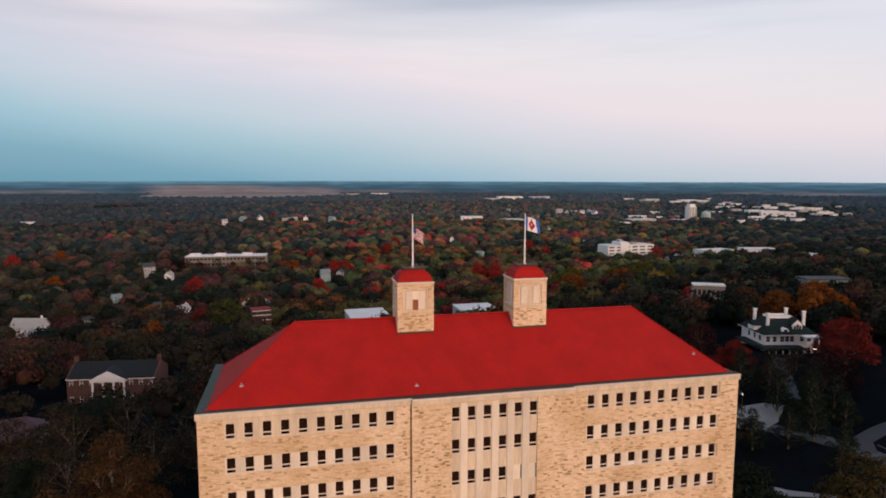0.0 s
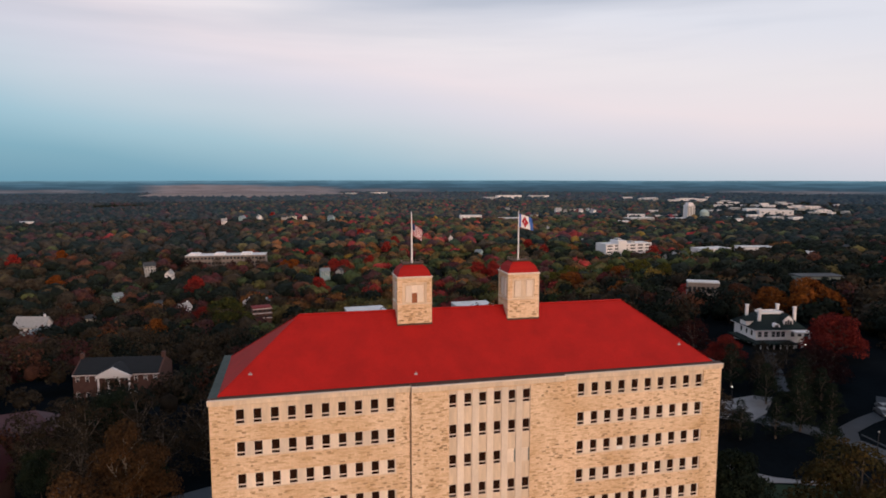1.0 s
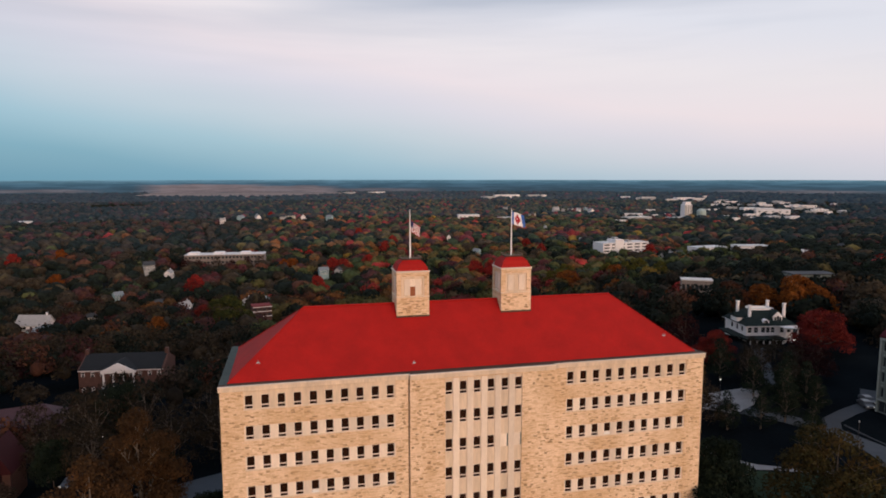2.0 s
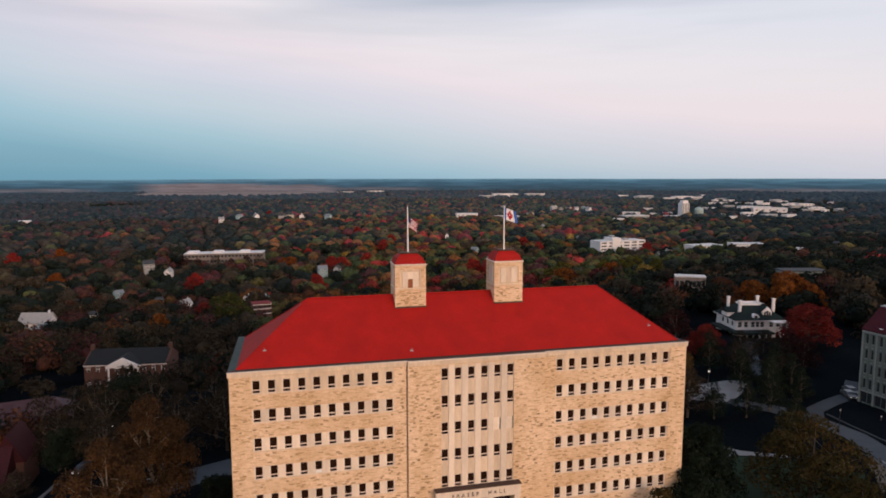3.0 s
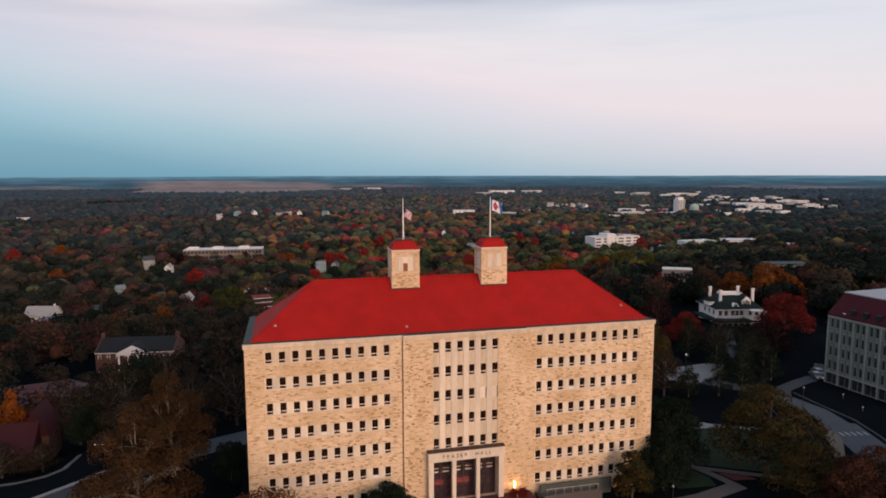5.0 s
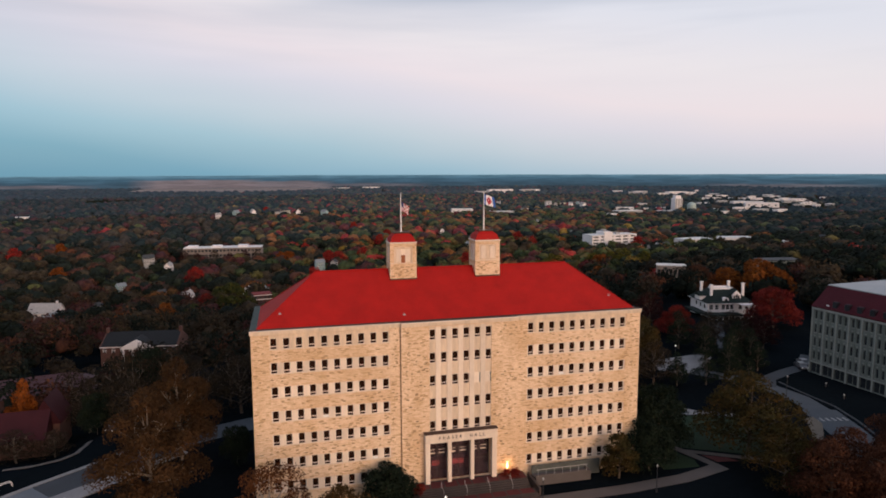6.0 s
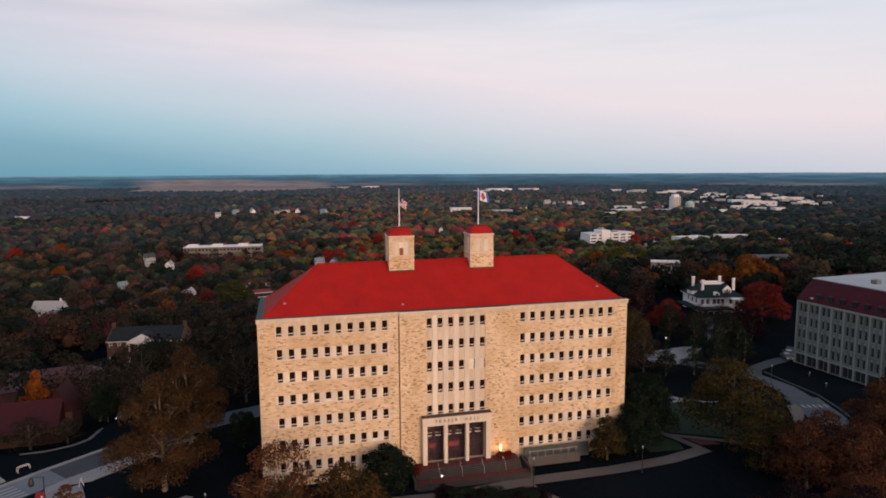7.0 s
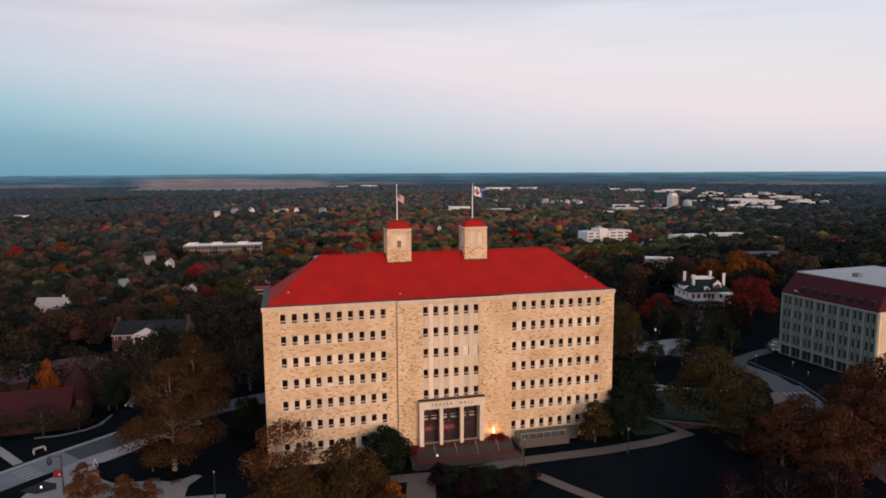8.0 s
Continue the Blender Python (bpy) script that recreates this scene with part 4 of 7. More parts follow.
for i in range(6):
    x, y = 107.6 + 1.2 * i, 8.2 - 0.22 * i
    bm = bmesh.new()
    loft(bm, [[(px, py, gz(px, py) + h) for px, py in ((x, y), (x + 0.45, y - 0.1), (x + 0.8, y + 1.5), (x + 0.35, y + 1.6))] for h in (0.0, 0.034)])
    tagged(link_mesh("crosswalk_stripe", bm, PAINTLINE), "white crosswalk stripe on asphalt", "road marking", "crosswalk stripes", "structure")
slab("lawn", [(66, -3.0), (72.5, -3.4), (73.2, -0.8), (71.6, 3.4), (73.5, 4.2), (79, 1.2), (86, -2.6), (97, 1), (102, 6), (94, 14), (86, 17), (79, 17.5), (72, 17), (67, 12)], mat("green_lawn", (0.011, 0.027, 0.009), 0.95, 0.3, 0.3, 5, 0.3), "green mown lawn between footpaths", "lawn", 0.02)


def far_field(pts, label):
    """A pale harvested field lying on the plain."""
    bm = bmesh.new()
    loft(bm, [[(x, y, gz(x, y) + h) for x, y in pts] for h in (-2.0, 1.5)])
    return tagged(link_mesh("field", bm, mat("pale_stubble", (0.235, 0.185, 0.165), 0.95, 0.18, 0.006, 0.05, 0.0)), label, "field", kind="structure")


far_field([(-905, 3862), (-420, 3800), (-170, 3640), (100, 4010), (334, 4150), (345, 4700), (-940, 4730)], "pale harvested fields on the distant plain")
slab("parking_lot", [(95.5, 45.5), (100.5, 41.2), (108, 45.0), (116.5, 53.0), (113, 55.4), (98.5, 53.4)], WORNCONC, "pale concrete parking lot among trees", "parking lot", 0.10)
strip("road", [(122, 56), (132, 70), (141, 84), (144, 86)], 2.6, ASPHALT, "grey drive up to the white house", "drive", 0.05)


# ---------------------------------------------------------------- buildings round about
DARKPANE = mat("dark_window_pane", (0.03, 0.035, 0.04), 0.15, 0.2, 1, 5, 0, spec=0.6)


def office_right():
    """Grey precast block with paired windows, arcade, maroon mansard and pale flat roof."""
    L_, Dp, H, MH = 25.9, 34.0, 16.5, 5.3
    o = empty("academic_building", "grey precast academic block with maroon mansard roof", "building", pose(131.3, 35.5, -2.2, 0, 0, -84))
    holes, bays = [], 8
    bw = L_ / bays
    for b in range(bays):
        x = b * bw
        holes.append((x + 0.3, x + bw - 0.3, 0.2, 2.6))
        for r in range(4):
            z = 3.55 + 3.38 * r
            for s_ in (0.58, bw / 2 + 0.34):
                holes.append((x + s_, x + s_ + 0.62, z, z + 2.05))
    bm = bmesh.new()
    wall_grid(bm, 0, L_, -0.5, H, 0, 0.6, holes)
    part("wall", bm, GREYCONC, o, "grey precast concrete front")
    for h in holes:
        wn = part("window", bbox(h[0], h[1], 0.3, 0.34, h[2], h[3]), DARKPANE, o)
        if h[3] < 3.0:
            mid = (h[0] + h[1]) / 2
            part("window_frame", bbox(mid - 0.05, mid + 0.05, 0.22, 0.29, h[2], h[3]), GREYCONC, wn)
        else:
            part("sill", bbox(h[0] - 0.06, h[1] + 0.06, -0.12, -0.003, h[2] - 0.16, h[2] - 0.02), PALEPRECAST, wn)
            part("hood", bbox(h[0] + 0.1, h[1] - 0.1, -0.12, -0.003, h[3] + 0.34, h[3] + 0.58, bevel=0.03), PALEPRECAST, wn)
    for b in range(bays + 1):
        part("mullion", bbox(b * bw - 0.17, b * bw + 0.17, -0.26, -0.003, 3.05, H - 0.5, bevel=0.03), PALEPRECAST, o)
        part("pillar", bbox(b * bw - 0.2, b * bw + 0.2, -0.2, -0.003, -0.3, 2.7, bevel=0.03), PALEPRECAST, o)
    for b in range(bays):
        x = (b + 0.5) * bw
        part("rib", bbox(x - 0.09, x + 0.09, -0.16, -0.003, 3.05, H - 0.5, bevel=0.02), GREYCONC, o)
    part("cornice", bbox(-0.2, L_ + 0.2, -0.28, -0.003, H - 0.48, H - 0.004, bevel=0.03), PALEPRECAST, o)
    # warm light on this end is painted in by a paler, buff material
    part("end_wall", bbox(L_ - 0.5, L_, 0.602, Dp, -0.5, H), SMOOTH, o, "end wall with warm sunlight painted in as buff stone")
    part("end_wall", bbox(0, 0.5, 0.602, Dp, -0.5, H), GREYCONC, o)
    part("back_wall", bbox(0, L_, Dp + 0.002, Dp + 0.5, -0.5, H), GREYCONC, o)
    part("arcade_lintel", bbox(-0.1, L_ + 0.1, -0.24, -0.003, 2.702, 3.048), PALEPRECAST, o)
    bm = bmesh.new()
    loft(bm, [rect(-0.3, L_ + 0.3, -0.3, Dp + 0.8, H + 0.002), rect(-0.3, L_ + 0.3, -0.3, Dp + 0.8, H + 0.35), rect(1.0, L_ - 0.6, 3.3, Dp - 2.6, H + MH)])
    r = part("mansard_roof", bm, MAROON, o, "steep maroon tile mansard")
    part("flat_roof", bbox(0.9, L_ - 0.5, 3.2, Dp - 2.5, H + MH + 0.002, H + MH + 0.22), mat("grey_roof_membrane", (0.34, 0.36, 0.37), 0.85, 0.15, 0.2, 5, 0.05), o, "pale flat roof")
    part("roof_unit", bbox(12, 13.6, 9, 10.6, H + MH + 0.224, H + MH + 1.2, bevel=0.05), GREYCONC, o)
    part("roof_unit", bbox(19, 20.2, 13, 15, H + MH + 0.224, H + MH + 0.9, bevel=0.05), GREYCONC, o)
    for i in range(7):
        x = 5.0 + 3.1 * i
        dw = part("dormer", bbox(x, x + 1.3, 0.02, 1.9, H + 0.36, H + 2.2, bevel=0.05), DARKDORMER, o, "dark metal dormer")
        part("dormer_window", bbox(x + 0.2, x + 1.1, -0.03, 0.015, H + 0.7, H + 2.0), DARKPANE, dw)
    part("roof_box", bbox(3.2, 4.2, 0.1, 0.9, H + 0.36, H + 1.1, bevel=0.1), WHITE, o)
    return o


office_right()


def gable_house(name, label, m, w, d, h, rh, wall, roofm, floors=2, porch=False, chimneys=1, hipped=False, seed=0):
    """A house: walls with window openings, roof with eaves, chimneys, optional porch."""
    o = empty(name, label, "house", m)
    rng = random.Random(seed)
    bm = bmesh.new()
    nwin = max(2, int(w / 2.6))
    holes = []
    fh = h / floors
    for f in range(floors):
        for i in range(nwin):
            x = -w / 2 + w * (i + 0.5) / nwin
            holes.append((x - 0.5, x + 0.5, f * fh + 0.9, f * fh + 0.9 + min(1.5, fh - 1.3)))
    wall_grid(bm, -w / 2, w / 2, -7, h, -d / 2, -d / 2 + 0.3, holes)
    part("front_wall", bm, wall, o)
    part("side_wall", bbox(-w / 2, -w / 2 + 0.3, -d / 2 + 0.302, d / 2, -7, h), wall, o)
    part("side_wall", bbox(w / 2 - 0.3, w / 2, -d / 2 + 0.302, d / 2, -7, h), wall, o)
    part("back_wall", bbox(-w / 2 + 0.302, w / 2 - 0.302, d / 2 - 0.3, d / 2, -1.5, h), wall, o)
    for a in holes:
        wn = part("window", bbox(a[0], a[1], -d / 2 + 0.14, -d / 2 + 0.17, a[2], a[3]), DARKPANE, o)
        bm = bmesh.new()
        for q in ((a[0] - 0.1, a[0], a[2], a[3]), (a[1], a[1] + 0.1, a[2], a[3]), (a[0] - 0.1, a[1] + 0.1, a[3], a[3] + 0.12), (a[0] - 0.1, a[1] + 0.1, a[2] - 0.12, a[2])):
            box(bm, q[0], q[1], -d / 2 - 0.04, -d / 2 - 0.003, q[2], q[3])
        part("window_frame", bm, WHITE, wn)
    e = 0.5
    bm = bmesh.new()
    if hipped:
        hip_roof(bm, -w / 2 - e, w / 2 + e, -d / 2 - e, d / 2 + e, h + 0.002, h + rh, d / 2)
    else:
        loft(bm, [[(x, -d / 2 - e, h - 0.1), (x, 0, h + rh), (x, d / 2 + e, h - 0.1), (x, d / 2 + e, h + 0.1), (x, 0, h + rh + 0.22), (x, -d / 2 - e, h + 0.1)] for x in (-w / 2 - e, w / 2 + e)])
        for x in (-w / 2 + 0.02, w / 2 - 0.3):
            gb = bmesh.new()
            loft(gb, [[(xx, -d / 2 + 0.05, h + 0.003), (xx, 0, h + rh - 0.12), (xx, d / 2 - 0.05, h + 0.003)] for xx in (x, x + 0.28)])
            part("gable", gb, wall, o)
    part("roof", bm, roofm, o)
    for c in range(chimneys):
        x = (-1) ** c * w * 0.38
        part("chimney", bbox(x - 0.4, x + 0.4, -0.1, 0.7, h + rh * 0.3, h + rh + 1.3, bevel=0.04), BRICK if wall != WHITE else WHITE, o)
    if porch:
        p = part("porch_roof", bbox(-w * 0.3, w * 0.3, -d / 2 - 2.2, -d / 2 - 0.503, fh - 0.1, fh + 0.15), roofm, o)
        for i in range(4):
            x = -w * 0.28 + w * 0.56 * i / 3
            part("porch_post", bbox(x - 0.1, x + 0.1, -d / 2 - 2.1, -d / 2 - 1.9, -0.4, fh - 0.102), WHITE, o)
    return o


def white_mansion():
    """White house under a deep dark-green hipped roof with tall chimneys, dormers and a round porch."""
    o = empty("green_roofed_house", "large white house with dark green roof and tall white chimneys", "house", pose(153, 99, -3.8, 0, 0, -10))
    w, d = 15.0, 13.0
    holes = [(x, x + 1.2, z, z + 1.6) for x in (-6.9, -4.9, -2.6, -1.1, 0.4, 3.4, 5.6) for z in (0.9, 4.3)]
    bm = bmesh.new()
    wall_grid(bm, -w / 2, w / 2, -1.5, 6.4, -d / 2, -d / 2 + 0.35, holes)
    part("front_wall", bm, WHITE, o)
    for h in holes:
        wn = part("window", bbox(h[0], h[1], -d / 2 + 0.14, -d / 2 + 0.18, h[2], h[3]), DARKPANE, o)
        part("window_bar", bbox(h[0], h[1], -d / 2 + 0.06, -d / 2 + 0.13, (h[2] + h[3]) / 2 - 0.04, (h[2] + h[3]) / 2 + 0.04), WHITE, wn)
    sh = [(y, y + 1.2, z, z + 1.6) for y in (-4.6, -1.6, 1.6) for z in (0.9, 4.3)]
    bm = bmesh.new()
    wall_grid(bm, -d / 2 + 0.352, d / 2, -1.5, 6.4, 0, 0.35, sh)
    bm.transform(Matrix.Translation((-w / 2 + 0.35, 0, 0)) @ Matrix.Rotation(radians(90), 4, "Z"))
    part("side_wall", bm, WHITE, o)
    for h in sh:
        b = bbox(h[0], h[1], 0.14, 0.18, h[2], h[3])
        b.transform(Matrix.Translation((-w / 2 + 0.35, 0, 0)) @ Matrix.Rotation(radians(90), 4, "Z"))
        part("window", b, DARKPANE, o)
    part("side_wall", bbox(w / 2 - 0.35, w / 2, -d / 2 + 0.352, d / 2, -1.5, 6.4), WHITE, o)
    part("back_wall", bbox(-w / 2 + 0.352, w / 2 - 0.352, d / 2 - 0.35, d / 2, -1.5, 6.4), WHITE, o)
    part("eave_trim", bbox(-w / 2 - 0.9, w / 2 + 0.9, -d / 2 - 0.9, d / 2 + 0.9, 6.402, 6.56, bevel=0.04), WHITE, o)
    bm = bmesh.new()
    loft(bm, [rect(-w / 2 - 0.85, w / 2 + 0.85, -d / 2 - 0.85, d / 2 + 0.85, 6.562), rect(-3.6, 3.6, -2.2, 2.2, 10.4)])
    part("roof", bm, GREENROOF, o, "dark green shingle roof")
    part("roof_deck", bbox(-3.4, 3.4, -2.0, 2.0, 10.402, 10.55), TARPALE, o)
    for a in ((-3.5, 3.5, -2.1, -2.0), (-3.5, 3.5, 2.0, 2.1), (-3.5, -3.4, -1.998, 1.998), (3.4, 3.5, -1.998, 1.998)):
        part("deck_balustrade", bbox(*a, 10.402, 11.0), WHITE, o)
    for x, y in ((-5.4, 3.2), (-5.3, -4.0), (4.6, 3.4), (7.2, -1.6)):
        ch = part("chimney", bbox(x - 0.4, x + 0.4, y - 0.38, y + 0.38, 6.71, 12.2, bevel=0.05), WHITE, o, "tall white chimney")
        part("chimney_cap", bbox(x - 0.5, x + 0.5, y - 0.48, y + 0.48, 12.202, 12.5), WHITE, ch)
    # dormers
    dm = part("dormer", bbox(1.6, 4.4, -5.6, -2.4, 7.6, 9.0), WHITE, o, "white gabled dormer")
    bm = bmesh.new()
    loft(bm, [[(1.3, y, 9.002), (3.0, y, 10.6), (4.7, y, 9.002)] for y in (-5.6, -1.9)])
    part("dormer_gable", bm, WHITE, dm)
    bm = bmesh.new()
    loft(bm, [[(1.0, y, 8.9), (3.0, y, 10.75), (5.0, y, 8.9), (5.0, y, 9.05), (3.0, y, 10.95), (1.0, y, 9.05)] for y in (-5.5, -1.7)])
    part("dormer_roof", bm, GREENROOF, dm)
    for k in range(3):
        part("dormer_window", bbox(1.85 + 0.8 * k, 2.5 + 0.8 * k, -5.66, -5.603, 7.7, 8.9 + 0.4 * (k == 1)), DARKPANE, dm)
    bm = bmesh.new()
    loft(bm, [[(-1.2 + 1.1 * math.cos(math.pi * i / 8), y, 7.3 + 1.1 * math.sin(math.pi * i / 8)) for i in range(9)] for y in (-6.6, -4.4)])
    dm2 = part("eyebrow_dormer", bm, WHITE, o, "small rounded white dormer")
    part("dormer_window", bbox(-1.7, -0.7, -6.66, -6.603, 7.35, 8.0), DARKPANE, dm2)
    dm3 = part("dormer", bbox(-8.6, -6.2, -2.6, 1.0, 7.0, 8.4), WHITE, o)
    bm = bmesh.new()
    loft(bm, [[(x, -2.9, 8.402), (x, -0.8, 9.8), (x, 1.3, 8.402)] for x in (-8.9, -5.4)])
    part("dormer_roof", bm, GREENROOF, dm3)
    # porches
    part("veranda_roof", bbox(-9.5, 3.0, -d / 2 - 4.2, -d / 2 - 0.003, 2.8, 3.35, bevel=0.06), GREENROOF, o)
    part("veranda_roof", bbox(-w / 2 - 3.2, -w / 2 - 0.003, -d / 2 + 0.2, d / 2 - 2, 2.8, 3.35, bevel=0.06), GREENROOF, o)
    part("veranda_floor", bbox(-8.3, 2.6, -d / 2 - 4.0, -d / 2 - 0.003, -1.0, 0.15), OFFWHITE, o)
    for i in range(6):
        part("veranda_post", bbox(-8.1 + 2.05 * i, -7.85 + 2.05 * i, -d / 2 - 3.9, -d / 2 - 3.65, 0.152, 2.998), WHITE, o)
    part("portico_roof", bbox(3.2, 8.2, -d / 2 - 3.0, -d / 2 - 0.003, 6.0, 6.395, bevel=0.05), WHITE, o)
    for x in (3.6, 5.6, 7.6):
        bm = bmesh.new()
        loft(bm, [ring(x, -d / 2 - 2.6, -0.8, 0.28), ring(x, -d / 2 - 2.6, 5.998, 0.22)])
        part("column", bm, WHITE, o)
    for y in (-2.0, 1.5):
        part("veranda_roof", bbox(w / 2 + 0.003, w / 2 + 4.0, y - 1.6, y + 1.6, 3.4, 3.7), GREENROOF, o)
        break
    bm = bmesh.new()
    bmesh.ops.create_uvsphere(bm, u_segments=8, v_segments=6, radius=0.28, matrix=Matrix.Translation((6.2, -d / 2 - 2.9, 2.6)))
    part("porch_lamp", bm, glow("porch_lamp_glow", (1.0, 0.9, 0.75), 6), o, "lit porch lamp")
    return o


white_mansion()


def portico_house():
    """Two-and-a-half storey brick house with a white pediment on columns."""
    x0, y0 = -43.5, 141
    g = gz(x0, y0)
    H = -10.2 - g
    o = empty("brick_house", "dark brick house with slate roof and white columned portico", "house", pose(x0, y0, g, 0, 0, -7))
    w, d = 25.0, 12.0
    holes = []
    for i in range(9):
        x = -w / 2 + 1.3 + i * (w - 2.6) / 8
        for z in (0.8, H - 2.2):
            if abs(i - 4) > 1 or z > 2:
                holes.append((x - 0.55, x + 0.55, z, z + 1.6))
    bm = bmesh.new()
    wall_grid(bm, -w / 2, w / 2, -2, H, -d / 2, -d / 2 + 0.35, holes)
    part("front_wall", bm, BRICK, o)
    for h in holes:
        wn = part("window", bbox(h[0], h[1], -d / 2 + 0.14, -d / 2 + 0.18, h[2], h[3]), DARKPANE, o)
        bm = bmesh.new()
        for q in ((h[0], h[0] + 0.12, h[2], h[3]), (h[1] - 0.12, h[1], h[2], h[3]), (h[0] + 0.12, h[1] - 0.12, (h[2] + h[3]) / 2 - 0.08, (h[2] + h[3]) / 2 + 0.08), (h[0] + 0.12, h[1] - 0.12, h[3] - 0.14, h[3])):
            box(bm, q[0], q[1], -d / 2 + 0.05, -d / 2 + 0.12, q[2], q[3])
        part("window_frame", bm, WHITE, wn)
    for s in (-1, 1):
        a, b = sorted((s * w / 2, s * (w / 2 - 0.35)))
        part("end_wall", bbox(a, b, -d / 2 + 0.352, d / 2, -2, H), BRICK, o)
        bm = bmesh.new()
        loft(bm, [[(x, -d / 2 - 0.4, H), (x, 0, H + 3.5), (x, d / 2 + 0.4, H)] for x in (a - 0.1, b + 0.1)])
        part("gable", bm, BRICK, o)
        part("chimney", bbox(s * (w / 2 - 0.5) - 0.5, s * (w / 2 - 0.5) + 0.5, -0.6, 0.6, H + 2.5, H + 5.0, bevel=0.04), BRICK, o)
    part("back_wall", bbox(-w / 2 + 0.352, w / 2 - 0.352, d / 2 - 0.35, d / 2, -2, H), BRICK, o)
    part("eaves_board", bbox(-w / 2, w / 2, -d / 2 - 0.5, -d / 2 - 0.003, H - 0.3, H - 0.05), WHITE, o)
    bm = bmesh.new()
    loft(bm, [[(x, -d / 2 - 0.6, H), (x, 0, H + 3.4), (x, d / 2 + 0.6, H), (x, d / 2 + 0.6, H + 0.2), (x, 0, H + 3.65), (x, -d / 2 - 0.6, H + 0.2)] for x in (-w / 2 + 0.4, w / 2 - 0.4)])
    part("roof", bm, SLATE, o, "dark slate roof")
    yf = -d / 2 - 2.6
    pt = part("pediment", bbox(-4.9, 4.9, yf, -d / 2 - 0.61, H - 0.5, H + 0.15), WHITE, o, "white columned pediment")
    bm = bmesh.new()
    loft(bm, [[(-5.1, y, H + 0.152), (0, y, H + 2.75), (5.1, y, H + 0.152)] for y in (yf - 0.2, yf + 0.35)])
    part("pediment_gable", bm, WHITE, pt)
    bm = bmesh.new()
    loft(bm, [[(-5.3, y, H + 0.16), (0, y, H + 2.95), (5.3, y, H + 0.16), (5.0, y, H + 0.16), (0, y, H + 2.65), (-5.0, y, H + 0.16)] for y in (yf + 0.352, -2.2)])
    part("pediment_roof", bm, SLATE, pt)
    for x in (-4.4, -1.5, 1.5, 4.4):
        bm = bmesh.new()
        loft(bm, [ring(x, yf + 0.5, -1, 0.36), ring(x, yf + 0.5, H - 0.502, 0.3)])
        part("column", bm, WHITE, o)
    return o


portico_house()


def red_roof_hall():
    o = empty("red_roofed_building", "long low stone building with dull red tile roof", "building", pose(-56, 48, -8.0, 0, 0, 2))
    part("wall", bbox(-22, 13.5, -4.2, 4.2, -1.5, 3.0), BRICK, o)
    bm = bmesh.new()
    loft(bm, [[(x, -5.0, 2.8), (x, 0, 7.6), (x, 5.0, 2.8)] for x in (-22.5, 13.2)])
    part("roof", bm, DULLRED, o, "dull red tile roof")
    part("cross_wing", bbox(9.5, 14.5, 0.5, 8.0, -1.5, 4.6), BRICK, o)
    bm = bmesh.new()
    loft(bm, [[(9.0, y, 4.3), (12.0, y, 9.6), (15.0, y, 4.3)] for y in (0.0, 8.5)])
    part("cross_roof", bm, DULLRED, o)
    for i in range(7):
        part("window", bbox(-20 + 3.8 * i, -18.9 + 3.8 * i, -4.26, -4.203, 0.6, 2.0), DARKPANE, o)
    o2 = empty("long_roofed_building", "long dark brick building with purple-grey roof among trees", "building", pose(-62, 88, gz(-62, 88), 0, 0, 14))
    part("wall", bbox(-16, 16, -5, 5, -2, 6.0), BRICK, o2)
    bm = bmesh.new()
    hip_roof(bm, -16.6, 16.6, -5.6, 5.6, 6.002, 9.6, 4.5)
    part("roof", bm, mat("purple_grey_tile", (0.07, 0.035, 0.04), 0.8, 0.2), o2)
    for i in range(6):
        part("window", bbox(-14 + 5 * i, -12.6 + 5 * i, -5.06, -5.003, 2.6, 4.4), DARKPANE, o2)


red_roof_hall()


def flat_block(name, label, m, w, d, h, wall, bands=3, nwin=10, roofm=None, cat="building"):
    """Flat-roofed block with rows of real window recesses and a parapet."""
    o = empty(name, label, cat, m)
    holes = []
    fh = h / bands
    for r in range(bands):
        for i in range(nwin):
            x = -w / 2 + w * (i + 0.5) / nwin
            ww = w / nwin * 0.34
            holes.append((x - ww, x + ww, r * fh + fh * 0.3, r * fh + fh * 0.72))
    bm = bmesh.new()
    wall_grid(bm, -w / 2, w / 2, -6, h, -d / 2, -d / 2 + 0.4, holes)
    part("front_wall", bm, wall, o)
    part("side_wall", bbox(-w / 2, -w / 2 + 0.4, -d / 2 + 0.402, d / 2, -6, h), wall, o)
    part("side_wall", bbox(w / 2 - 0.4, w / 2, -d / 2 + 0.402, d / 2, -6, h), wall, o)
    part("back_wall", bbox(-w / 2 + 0.402, w / 2 - 0.402, d / 2 - 0.4, d / 2, -6, h), wall, o)
    for q in holes:
        part("window", bbox(q[0], q[1], -d / 2 + 0.2, -d / 2 + 0.25, q[2], q[3]), DARKPANE, o)
    part("flat_roof", bbox(-w / 2 - 0.15, w / 2 + 0.15, -d / 2 - 0.15, d / 2 + 0.15, h + 0.002, h + 0.5), roofm or TARPALE, o)
    return o


